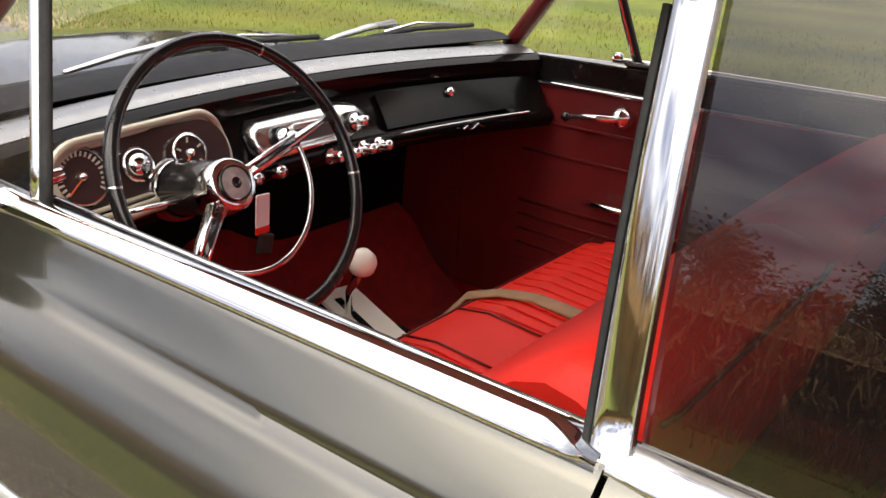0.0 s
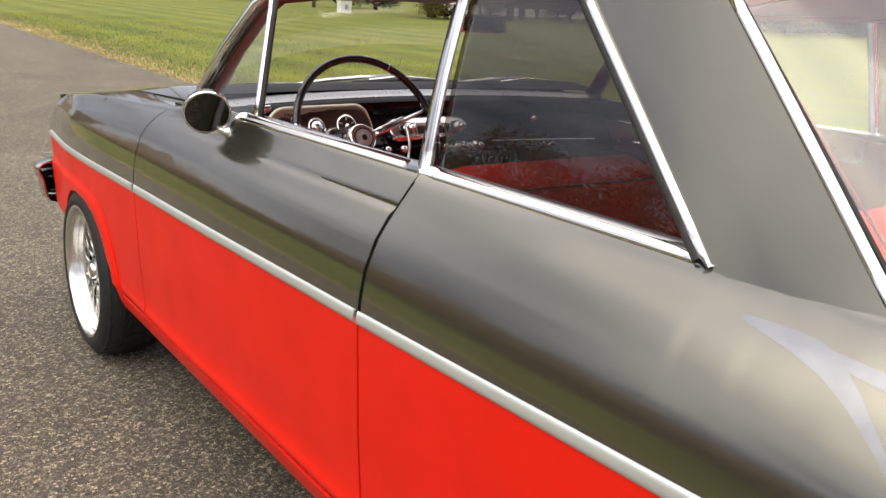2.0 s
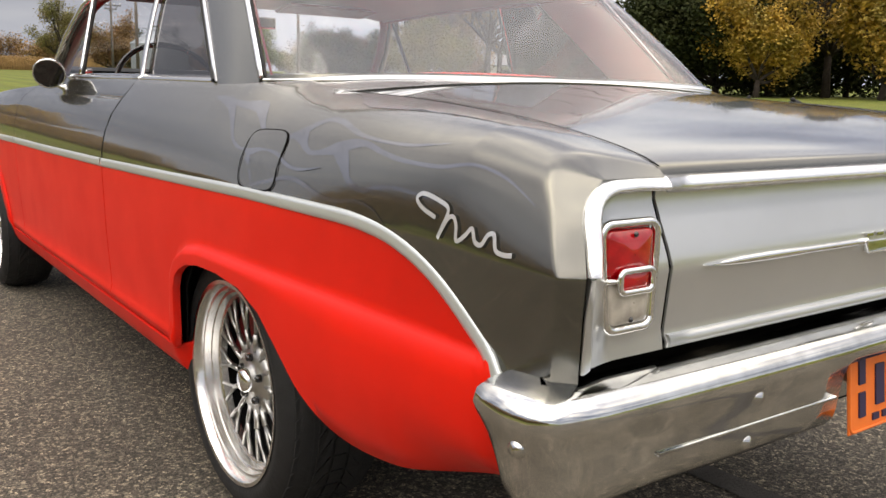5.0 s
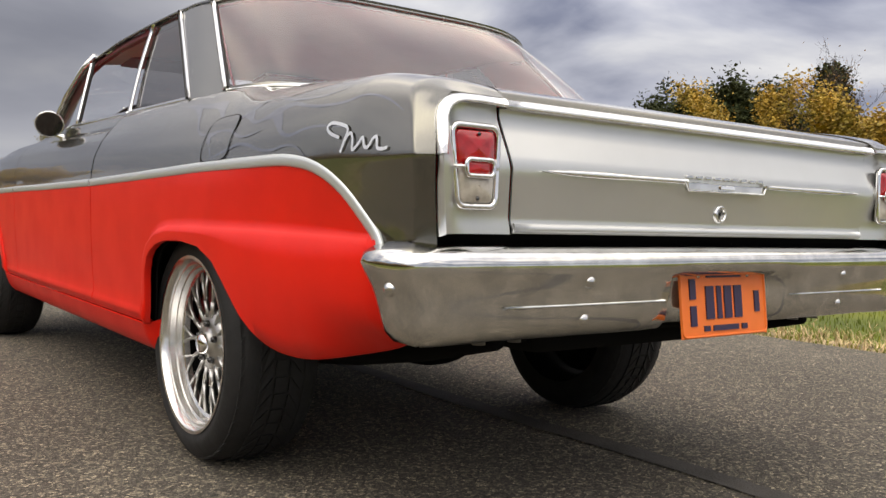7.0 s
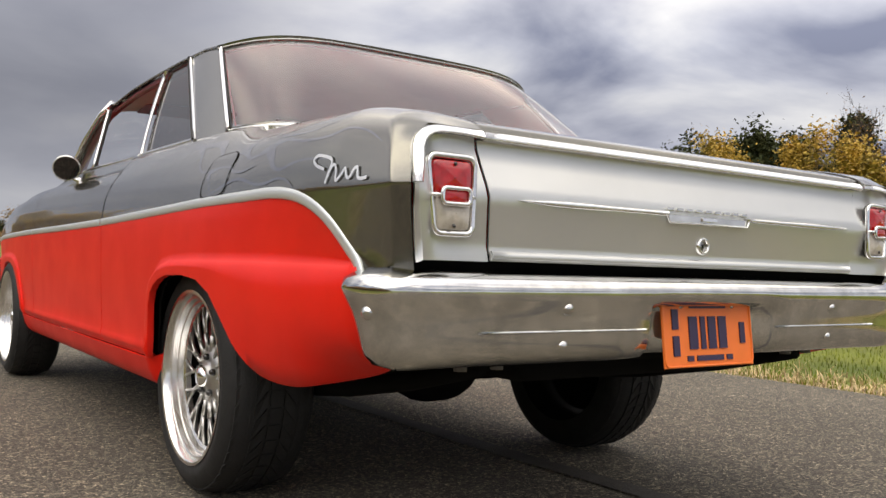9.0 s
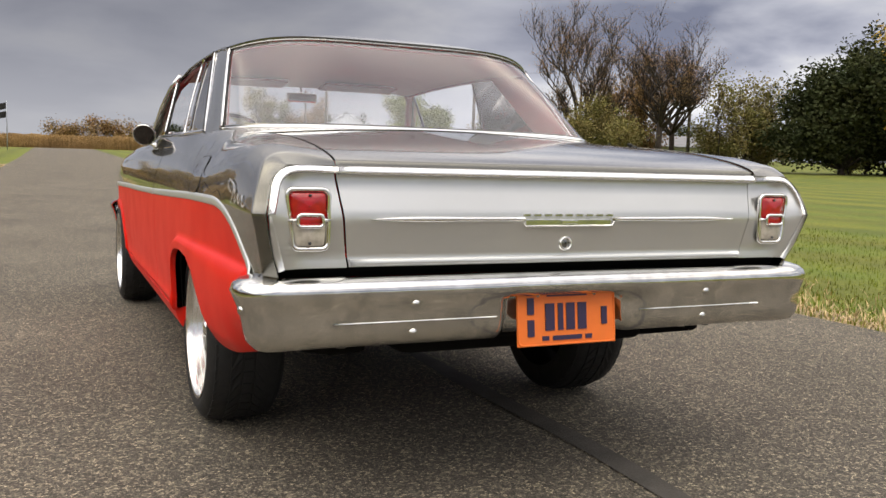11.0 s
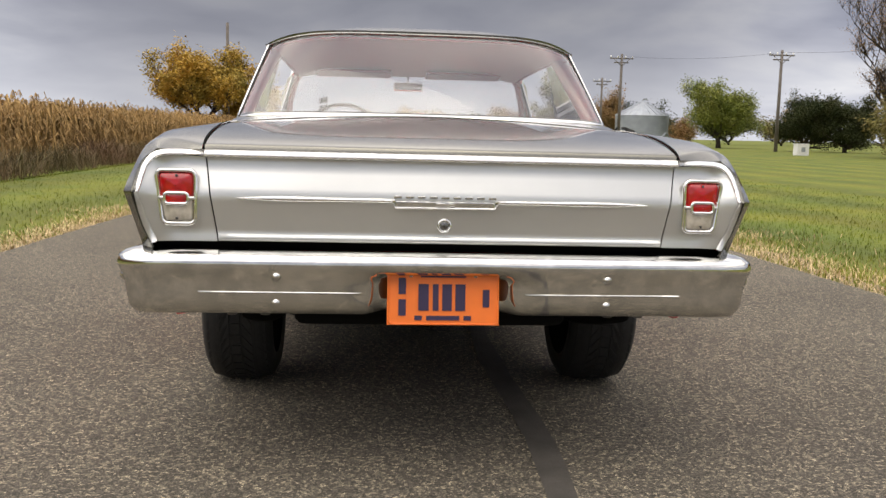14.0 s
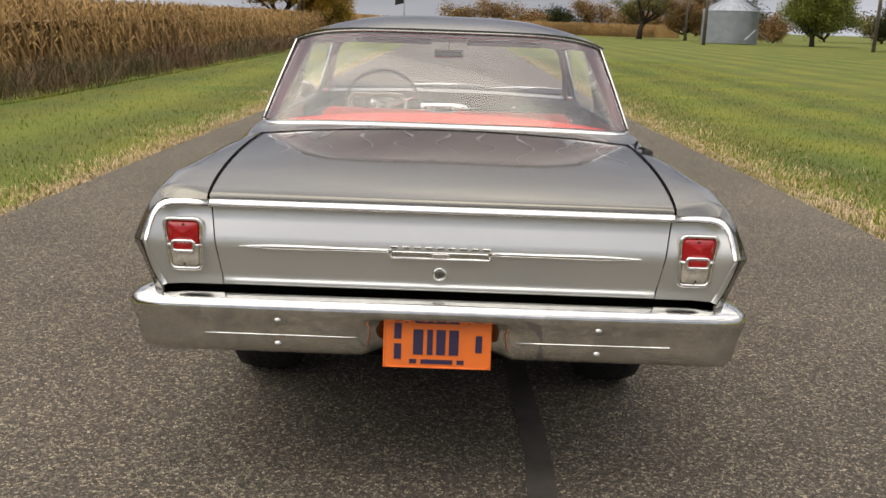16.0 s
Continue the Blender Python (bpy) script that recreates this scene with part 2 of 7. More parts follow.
def speckle(m, scale, dark, light, amount):
    """Stones in the surface: every cell of a fine Voronoi pattern its own shade."""
    nodes, links = m.node_tree.nodes, m.node_tree.links
    b = nodes["Principled BSDF"]
    src = b.inputs["Base Color"].links[0].from_socket
    co = nodes.new("ShaderNodeTexCoord")
    last = src
    for k, sc in enumerate((scale, scale * 2.3)):
        cells = nodes.new("ShaderNodeTexVoronoi")
        cells.inputs["Scale"].default_value = sc
        links.new(co.outputs["Object"], cells.inputs["Vector"])
        sep = nodes.new("ShaderNodeSeparateColor")
        links.new(cells.outputs["Color"], sep.inputs[0])
        ramp = nodes.new("ShaderNodeValToRGB")
        ramp.color_ramp.elements[0].position, ramp.color_ramp.elements[0].color = 0.1, (dark, dark, dark, 1)
        ramp.color_ramp.elements[1].position, ramp.color_ramp.elements[1].color = 0.95, (light, light * 0.97, light * 0.9, 1)
        middle = ramp.color_ramp.elements.new(0.7)
        middle.color = (1.0, 0.98, 0.95, 1)
        links.new(sep.outputs[0], ramp.inputs[0])
        mul = nodes.new("ShaderNodeMix")
        mul.data_type, mul.blend_type = "RGBA", "MULTIPLY"
        mul.inputs["Factor"].default_value = amount
        links.new(last, mul.inputs["A"])
        links.new(ramp.outputs[0], mul.inputs["B"])
        last = mul.outputs["Result"]
    links.new(last, b.inputs["Base Color"])


speckle(ASPHALT, 105, 0.42, 2.7, 0.8)
GRASS = material("lawn", (0.080, 0.114, 0.006), 0.95, second=(0.140, 0.148, 0.012), scale=0.5, bump=1.0, bump_scale=45)
speckle(GRASS, 26, 0.65, 1.5, 0.5)
BLADE = material("grass_blade", (0.094, 0.134, 0.006), 0.85, second=(0.165, 0.172, 0.014), scale=0.5, island=0.3)


def mown(m):
    """Pale and dark bands left by the mower, along the drive."""
    nodes, links = m.node_tree.nodes, m.node_tree.links
    b = nodes["Principled BSDF"]
    src = b.inputs["Base Color"].links[0].from_socket
    co = nodes.new("ShaderNodeTexCoord")
    wave = nodes.new("ShaderNodeTexWave")
    wave.bands_direction = "X"
    wave.inputs["Scale"].default_value, wave.inputs["Distortion"].default_value = 0.14, 1.8
    wave.inputs["Detail"].default_value, wave.inputs["Detail Scale"].default_value = 3.0, 0.5
    links.new(co.outputs["Object"], wave.inputs["Vector"])
    rng = nodes.new("ShaderNodeMapRange")
    rng.inputs["To Min"].default_value, rng.inputs["To Max"].default_value = 0.84, 1.2
    links.new(wave.outputs["Fac"], rng.inputs["Value"])
    shift = nodes.new("ShaderNodeHueSaturation")
    links.new(rng.outputs[0], shift.inputs["Value"])
    links.new(src, shift.inputs["Color"])
    links.new(shift.outputs["Color"], b.inputs["Base Color"])


mown(GRASS)
mown(BLADE)
VERGE = material("dry_verge", (0.34, 0.265, 0.16), 0.95, second=(0.20, 0.16, 0.085), scale=3.0, bump=0.8, bump_scale=90)
speckle(VERGE, 60, 0.5, 1.7, 0.8)
STRAW = material("straw", (0.58, 0.45, 0.26), 0.9, second=(0.42, 0.30, 0.16), scale=0.8, island=0.35)
CORN = material("dry_corn", (0.363, 0.226, 0.088), 0.9, second=(0.220, 0.134, 0.051), scale=0.25, island=0.4)
WEED = material("weeds", (0.150, 0.082, 0.045), 0.9, second=(0.085, 0.075, 0.028), scale=0.4, island=0.4)
BARK = material("bark", (0.052, 0.038, 0.029), 0.95, vary=0.4, scale=3, bump=0.6, bump_scale=14)
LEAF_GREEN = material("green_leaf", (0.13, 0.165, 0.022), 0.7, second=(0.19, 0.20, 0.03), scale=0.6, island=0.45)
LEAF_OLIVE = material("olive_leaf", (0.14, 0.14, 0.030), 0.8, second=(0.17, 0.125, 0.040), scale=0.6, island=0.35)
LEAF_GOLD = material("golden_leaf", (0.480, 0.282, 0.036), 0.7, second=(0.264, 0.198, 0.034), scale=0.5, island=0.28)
LEAF_RUST = material("rust_leaf", (0.27, 0.14, 0.05), 0.8, second=(0.19, 0.125, 0.045), scale=0.5, island=0.4)
LEAF_DARK = material("evergreen", (0.030, 0.041, 0.017), 0.9, second=(0.051, 0.055, 0.022), scale=0.6, island=0.45, spec=0.12)
GALVANISED = material("galvanised_steel", (0.34, 0.37, 0.41), 0.5, 0.4, vary=0.15, scale=1.2)
POLEWOOD = material("pole_wood", (0.15, 0.13, 0.115), 0.9, vary=0.3, scale=3)
WHITEWALL = material("white_siding", (0.74, 0.74, 0.73), 0.7, vary=0.08, scale=1)
ROOFING = material("grey_shingle", (0.22, 0.22, 0.23), 0.85, vary=0.2, scale=2)

# ---- building blocks ----


def mesh_of(name, verts, faces, mat, smooth=True):
    me = bpy.data.meshes.new(name)
    me.from_pydata([tuple(v) for v in verts], [], faces)
    me.validate()
    for m in mat if isinstance(mat, (list, tuple)) else [mat]:
        me.materials.append(m)
    if smooth:
        me.shade_smooth()
    me.update()
    return me


def obj(name, me, parent=None, label=""):
    ob = new(name, me)
    ob.parent = parent
    if label:
        tagged(ob, label)
    return ob


def thing(name, label, category, at=(0, 0, 0), group="", kind=""):
    ob = new(name)
    ob.empty_display_size = 0.1
    ob.location = at
    return tagged(ob, label, category, group, kind)


def part(name, bm, mat, parent, label="", smooth=False):
    bmesh.ops.recalc_face_normals(bm, faces=bm.faces)
    me = bpy.data.meshes.new(name)
    bm.to_mesh(me)
    bm.free()
    me.materials.append(mat)
    if smooth:
        me.shade_smooth()
    return obj(name, me, parent, label)


def sheet(name, rows, mat, parent, label="", thick=0.0, smooth=True, close=False, flip=False):
    """A skin through rows of points, given thickness towards its back."""
    n = len(rows[0])
    verts = [p for r in rows for p in r]
    faces = []
    for i in range(len(rows) - 1):
        for j in range(n if close else n - 1):
            k = (j + 1) % n
            f = (i * n + j, i * n + k, (i + 1) * n + k, (i + 1) * n + j)
            faces.append(f[::-1] if flip else f)
    ob = obj(name, mesh_of(name, verts, faces, mat, smooth), parent, label)
    if thick:
        s = ob.modifiers.new("thickness", "SOLIDIFY")
        s.thickness, s.offset = thick, 0
        e = ob.modifiers.new("crisp", "EDGE_SPLIT")
        e.split_angle = radians(60)
    return ob


def tube_data(points, radius, sides=8, closed=False, flat=1.0):
    """Verts and faces of a round bar along points; radius may be a list."""
    pts = [Vector(p) for p in points]
    n = len(pts)
    radii = radius if isinstance(radius, (list, tuple)) else [radius] * n
    verts, faces = [], []
    ref = None
    for i, p in enumerate(pts):
        if closed:
            d = pts[(i + 1) % n] - pts[i - 1]
        else:
            d = pts[min(i + 1, n - 1)] - pts[max(i - 1, 0)]
        d.normalize()
        if ref is None:
            ref = d.cross(Vector((0, 0, 1)))
            if ref.length < 0.05:
                ref = d.cross(Vector((1, 0, 0)))
        u = (ref - d * ref.dot(d)).normalized()
        ref = u
        v = d.cross(u)
        for s in range(sides):
            a = 2 * math.pi * s / sides
            verts.append(p + (u * math.cos(a) + v * math.sin(a) * flat) * radii[i])
    last = n if closed else n - 1
    for i in range(last):
        for s in range(sides):
            a, b = i * sides + s, i * sides + (s + 1) % sides
            c, d2 = ((i + 1) % n) * sides + (s + 1) % sides, ((i + 1) % n) * sides + s
            faces.append((a, b, c, d2))
    if not closed:
        faces.append(tuple(reversed(range(sides))))
        faces.append(tuple((n - 1) * sides + s for s in range(sides)))
    return verts, faces


def bar(name, points, radius, mat, parent, label="", sides=8, closed=False, flat=1.0):
    v, f = tube_data(points, radius, sides, closed, flat)
    return obj(name, mesh_of(name, v, f, mat), parent, label)


def strip(name, points, outs, width, thick, mat, parent, label=""):
    """A flat moulding along points; outs: outward directions; width runs across both."""
    pts = [Vector(p) for p in points]
    rows = []
    n = len(pts)
    for i, p in enumerate(pts):
        d = (pts[min(i + 1, n - 1)] - pts[max(i - 1, 0)]).normalized()
        o = Vector(outs[i] if isinstance(outs, list) else outs)
        o = (o - d * o.dot(d)).normalized()
        s = d.cross(o).normalized()
        w = width[i] if isinstance(width, list) else width
        rows.append([p - s * w / 2, p - s * w * 0.4 + o * thick * 0.8, p - s * w * 0.15 + o * thick, p + s * w * 0.15 + o * thick, p + s * w * 0.4 + o * thick * 0.8, p + s * w / 2])
    verts = [q for r in rows for q in r]
    faces = [(i * 6 + j, i * 6 + (j + 1) % 6, (i + 1) * 6 + (j + 1) % 6, (i + 1) * 6 + j) for i in range(n - 1) for j in range(6)]
    faces += [tuple(range(6)), tuple((n - 1) * 6 + j for j in reversed(range(6)))]
    return obj(name, mesh_of(name, verts, faces, mat), parent, label)


def box_bm(cx, cy, cz, sx, sy, sz, bevel=0.0, rot=None):
    bm = bmesh.new()
    bmesh.ops.create_cube(bm, size=1.0)
    bmesh.ops.scale(bm, vec=(sx, sy, sz), verts=bm.verts)
    if bevel:
        bmesh.ops.bevel(bm, geom=bm.edges[:], offset=bevel, segments=3, profile=0.6, affect="EDGES")
    if rot:
        bmesh.ops.rotate(bm, cent=(0, 0, 0), matrix=Euler([radians(a) for a in rot]).to_matrix(), verts=bm.verts)
    bmesh.ops.translate(bm, vec=(cx, cy, cz), verts=bm.verts)
    return bm


def lathe(name, profile, at, axis, mat, parent, label="", sides=40):
    """A turned shape: profile of (radius, along the axis)."""
    a = Vector(axis).normalized()
    u = a.cross(Vector((0, 0, 1))) if abs(a.z) < 0.9 else a.cross(Vector((1, 0, 0)))
    u.normalize()
    v = a.cross(u)
    rows = [[Vector(at) + a * h + (u * math.cos(2 * math.pi * k / sides) + v * math.sin(2 * math.pi * k / sides)) * r for k in range(sides)] for r, h in profile]
    return sheet(name, rows, mat, parent, label, close=True)


def lin(table, x):
    return float(np.interp(x, [p[0] for p in table], [p[1] for p in table]))


def ease(a, b, x):
    t = min(max((x - a) / (b - a), 0), 1)
    return t * t * (3 - 2 * t)

# ---- setting: ground, road, fields ----


def ground_z(x, y):
    d = math.hypot(x, y)
    return 0.016 * max(0.0, d - 14) * ease(-20, 15, y) if d < 400 else 0.016 * 386 * ease(-20, 15, y)


def road_mid(y):
    return 0.05 + 0.004 * max(y, 0) * ease(0, 60, y)


def polar_ground():
    rings = [0.0] + [0.6 * 1.13 ** k for k in range(1, 72)]
    rows = []
    for r in rings:
        rows.append([Vector((r * math.cos(a), r * math.sin(a), ground_z(r * math.cos(a), r * math.sin(a)) - 0.03)) for a in (2 * math.pi * k / 96 for k in range(96))])
    return sheet("ground", rows, GRASS, None, close=True)


tagged(polar_ground(), "wide mown green lawn with drier patches", "ground", kind="structure")

road_ys = [-60, -40, -25] + [-15 + k for k in range(0, 45)] + [30 + 5 * k for k in range(0, 22)]
rng = random.Random(3)
road_rows = []
for y in road_ys:
    wob = 0.05 * noise.noise(Vector((0, y * 0.7, 0)))
    wob2 = 0.05 * noise.noise(Vector((9, y * 0.7, 0)))
    half = 3.25 + 0.5 * ease(40, 130, y)
    m = road_mid(y)
    xs = [m - half + wob, m - half + 0.12, m - 1.5, m, m + 1.5, m + half - 0.12, m + half + wob2]
    zs = [-0.02, 0.0, 0.0, 0.0, 0.0, 0.0, -0.02]
    road_rows.append([Vector((x, y, ground_z(x, y) + z)) for x, z in zip(xs, zs)])
tagged(sheet("road", road_rows, ASPHALT, None), "worn grey asphalt driveway with fine pale stones", "road", kind="structure")

# bare dry verge along both edges
for side in (-1, 1):
    vr = []
    for k in range(170):
        y = -8 + 0.3 * k
        edge = road_mid(y) + side * 3.2
        wide = (0.20 if side < 0 else 0.34) * (1 + 0.9 * noise.noise(Vector((side * 5, y * 0.8, 1))) + 0.4 * noise.noise(Vector((side * 5, y * 3.1, 4))))
        vr.append([Vector((edge + side * max(wide, 0.07) * t, y, ground_z(edge, y) - 0.017 - 0.006 * t)) for t in (-0.2, 0.35, 0.7, 1.0)])
    tagged(sheet("verge", vr, VERGE, None), "bare strip of dry straw and soil beside the asphalt", "verge", kind="structure")

# tar strip in the asphalt
TAR = material("tar_seal", (0.066, 0.059, 0.050), 0.82, vary=0.3, scale=8, bump=0.6, bump_scale=150)
tar = []
for k in range(40):
    y = -4.5 + 0.25 * k
    x = 0.335 + 0.012 * math.sin(k * 0.9) + 0.02 * noise.noise(Vector((0, y, 4)))
    w = 0.046 + 0.014 * noise.noise(Vector((5, y * 2, 0)))
    tar.append([Vector((x + d * w, y, ground_z(x, y) + 0.004)) for d in (-1, 0, 1)])
sealed = sheet("tar_seam", tar, TAR, None)
tagged(sealed, "dark tar-sealed seam along the asphalt", "trim", kind="structure")


def blades(name, spots, mat, label, category, lean=0.5, width=0.006):
    """Many bent blades as one piece of stuff; spots: (x, y, z, height)."""
    r = random.Random(name)
    v, f = [], []
    for x, y, z, h in spots:
        a = r.uniform(0, 2 * math.pi)
        dx, dy = math.cos(a), math.sin(a)
        l = h * r.uniform(0.1, lean)
        b = r.uniform(0, 2 * math.pi)
        w = width * r.uniform(0.6, 1.4) * (0.5 + h * 4)
        i = len(v)
        px, py = -dy * w, dx * w
        v += [(x - px, y - py, z), (x + px, y + py, z), (x + dx * l * 0.4 + px * 0.7, y + dy * l * 0.4 + py * 0.7, z + h * 0.6), (x + dx * l * 0.4 - px * 0.7, y + dy * l * 0.4 - py * 0.7, z + h * 0.6), (x + dx * l, y + dy * l, z + h)]
        f += [(i, i + 1, i + 2, i + 3), (i + 3, i + 2, i + 4)]
    ob = obj(name, mesh_of(name, v, f, mat, False))
    return tagged(ob, label, category, kind="stuff")


r = random.Random(11)
spots, straw = [], []
for k in range(90000):
    side = r.choice((-1, 1, 1))
    y = -6 + 46 * r.random() ** 1.6
    edge = road_mid(y) + side * 3.25
    d = 7.5 * r.random() ** 1.7
    if side < 0:
        d = min(d, 4.2)
    x = edge + side * (d - 0.02)
    z = ground_z(x, y) - 0.03
    spots.append((x, y, z, 0.022 + 0.035 * r.random()))
for k in range(38000):
    side = r.choice((-1, 1))
    y = -5 + 45 * r.random() ** 1.6
    patch = noise.noise(Vector((side * 7, y * 0.55, 2)))
    spread = 0.24 + 0.55 * max(patch, 0) + (0.22 if side > 0 else 0.0)
    d = abs(r.gauss(0, spread)) - 0.05
    x = road_mid(y) + side * (3.25 + d)
    straw.append((x, y, ground_z(x, y) - 0.03, 0.028 + 0.035 * r.random()))
blades("lawn_grass", spots, BLADE, "short mown green grass blades", "grass")
blades("dead_grass", straw, STRAW, "dry straw-coloured grass along the asphalt edge", "grass", 1.8)

# tall weeds, then a field of dry corn beyond the verge
weeds = []
for k in range(48000):
    y = -8 + 118 * r.random()
    x = -7.4 - 1.8 * r.random() ** 0.8 - 0.3 * noise.noise(Vector((y * 0.3, 0, 0)))
    if y > 95:
        continue
    h = 0.22 + 0.50 * r.random() ** 1.5 + 0.35 * noise.noise(Vector((y * 0.35, x * 0.8, 0)))
    weeds.append((x, y, ground_z(x, y) - 0.03, max(h, 0.2)))
blades("tall_weeds", weeds, WEED, "tangled brown and green weeds along the field", "weeds", 1.7, 0.0024)


def corn_stalks(name, spots, label):
    q = random.Random(name)
    v, f = [], []
    for x, y in spots:
        z = ground_z(x, y) - 0.03
        h = 1.55 + 0.26 * q.random()
        lx, ly = q.uniform(-0.15, 0.15), q.uniform(-0.15, 0.15)
        i = len(v)
        w = 0.014
        v += [(x - w, y, z), (x + w, y, z), (x + lx + w * 0.4, y + ly, z + h), (x + lx - w * 0.4, y + ly, z + h)]
        f.append((i, i + 1, i + 2, i + 3))
        for n_leaf in range(10):
            t = 0.25 + 0.74 * n_leaf / 9 + q.uniform(-0.05, 0.05)
            bx, by, bz = x + lx * t, y + ly * t, z + h * t
            a = q.uniform(0, 2 * math.pi)
            dx, dy = math.cos(a), math.sin(a)
            l = q.uniform(0.22, 0.42)
            up, down = q.uniform(0.05, 0.2), q.uniform(0.05, 0.35)
            wd = q.uniform(0.012, 0.026)
            i = len(v)
            v += [(bx, by, bz), (bx + dx * l * 0.5 - dy * wd, by + dy * l * 0.5 + dx * wd, bz + up), (bx + dx * l * 0.5 + dy * wd, by + dy * l * 0.5 - dx * wd, bz + up - 0.02), (bx + dx * l, by + dy * l, bz - down)]
            f += [(i, i + 1, i + 2), (i + 1, i + 3, i + 2)]
    ob = obj(name, mesh_of(name, v, f, CORN, False))
    return tagged(ob, label, "corn", kind="stuff")


stalks = []
for row in range(9):
    for k in range(900):
        y = -14 + 124 * (k + r.random()) / 900
        stalks.append((-9.0 - 0.75 * row + r.uniform(-0.12, 0.12), y))
for k in range(4500):
    stalks.append((-16 - 26 * r.random(), -14 + 124 * r.random()))
for k in range(3600):
    stalks.append((-42 + 72 * r.random(), 128 + 4 * r.random()))
corn_stalks("corn_field", stalks, "ripe dry tan corn standing in dense rows")
# the field's mass of leaves further in
mass = [[Vector((x, y, ground_z(x, y) + 1.25 + 0.16 * noise.noise(Vector((x * 0.9, y * 0.9, 0))) + 0.12 * noise.noise(Vector((x * 3, y * 3, 1))))) for x in [-9.6 - 0.7 * k for k in range(0, 60)]] for y in [-14 + 1.0 * k for k in range(0, 125)]]
tagged(sheet("corn_canopy", mass, CORN, None, "", 0.0, False), "thick tan canopy of the dry corn field", "corn", kind="stuff")
wallc = [[Vector((x, 132 + 2 * noise.noise(Vector((x * 0.2, 0, 0))), ground_z(x, 132) + z + 0.2 * noise.noise(Vector((x * 2, z * 3, 0))))) for z in (-0.2, 0.6, 1.2, 1.8)] for x in [-45 + 0.8 * k for k in range(100)]]
tagged(sheet("far_corn", wallc, CORN, None, "", 0.0, False), "distant tan corn field across the road end", "corn", kind="stuff")


def tree(name, label, x, y, h, spread, trunk_r, leaf, count, seed, leaf_size=0.28, trunk_part=0.3, density=1.0, bare=False, conifer=False, limbs=9, low=0.25, fill=0):
    q = random.Random(seed)
    top = thing(name, label, "tree", (x, y, ground_z(x, y) - 0.05))
    wood_v, wood_f, tips = [], [], []

    def limb(p, d, length, r0, depth):
        pts, radii = [p], [r0]
        n = 5
        cur = Vector(d)
        for i in range(n):
            cur = (cur + Vector((q.gauss(0, 0.16), q.gauss(0, 0.16), q.gauss(0.06, 0.10)))).normalized()
            pts.append(pts[-1] + cur * length / n)
            radii.append(r0 * (1 - 0.8 * (i + 1) / n))
        vv, ff = tube_data(pts, radii, 5 if depth else 7)
        o = len(wood_v)
        wood_v.extend(vv)
        wood_f.extend(tuple(a + o for a in face) for face in ff)
        if depth >= (3 if bare else 2):
            tips.extend(pts[2:])
            return
        kids = (5 if depth == 0 else 4) if not bare else 6
        for k in range(kids):
            i = q.randint(2, n)
            side = Vector((q.uniform(-1, 1), q.uniform(-1, 1), q.uniform(0.0, 0.9))).normalized()
            limb(pts[i], (cur * 0.6 + side * 0.75).normalized(), length * q.uniform(0.42, 0.62), radii[i] * 0.75 + 0.010, depth + 1)
        tips.extend(pts[3:])

    if conifer:
        vv, ff = tube_data([(0, 0, 0), (0, 0, h * 0.5), (0, 0, h * 0.98)], [trunk_r, trunk_r * 0.6, 0.02], 7)
        wood_v.extend(vv)
        wood_f.extend(ff)
        for k in range(130):
            t = 0.06 + 0.92 * (k / 130) + q.uniform(-0.01, 0.01)
            a = k * 2.4 + q.uniform(-0.3, 0.3)
            rr0 = spread * (1 - t) ** 0.75 * q.uniform(0.6, 1.1)
            for m in range(6):
                u0 = (m + 0.6) / 6
                tips.append(Vector((math.cos(a) * rr0 * u0, math.sin(a) * rr0 * u0, h * t - 0.16 * rr0 * u0 + 0.1)))
    else:
        stem = [Vector((0, 0, 0)), Vector((q.gauss(0, 0.05), q.gauss(0, 0.05), h * trunk_part * 0.5)), Vector((q.gauss(0, 0.1), q.gauss(0, 0.1), h * trunk_part))]
        vv, ff = tube_data(stem, [trunk_r * 1.25, trunk_r, trunk_r * 0.85], 9)
        wood_v.extend(vv)
        wood_f.extend(ff)
        for k in range(limbs):
            a = 2 * math.pi * k / limbs + q.uniform(-0.3, 0.3)
            tilt_up = q.uniform(0.35 if trunk_part > 0.15 else -0.05, 1.5)
            d = Vector((math.cos(a), math.sin(a), tilt_up)).normalized()
            reach = (h * (1 - trunk_part)) * 0.60 if tilt_up > 0.9 else spread * 0.72
            limb(stem[2] - Vector((0, 0, h * trunk_part * low * q.random())), d, reach * q.uniform(0.8, 1.15), trunk_r * 0.55, 0)
    if not conifer:
        reach = sorted(math.hypot(p.x, p.y) for p in tips)[int(len(tips) * 0.93)]
        tall = sorted(p.z for p in tips)[int(len(tips) * 0.985)]
        kx, kz = (spread * 0.92) / reach, (h * 0.96) / tall
        wood_v = [Vector((p[0] * (kx if p[2] > h * trunk_part * 0.6 else 1), p[1] * (kx if p[2] > h * trunk_part * 0.6 else 1), p[2] * kz)) for p in wood_v]
        tips = [Vector((p.x * kx, p.y * kx, p.z * kz)) for p in tips]
    # clumps that round the crown off
    for _ in range(fill):
        d = Vector((q.gauss(0, 1), q.gauss(0, 1), q.gauss(0, 1))).normalized() * q.uniform(0.35, 0.97)
        tips.append(Vector((d.x * spread, d.y * spread, h * (0.56 + 0.40 * d.z))))
    obj("trunk", mesh_of("trunk", wood_v, wood_f, BARK), top, "brown bark trunk and limbs")
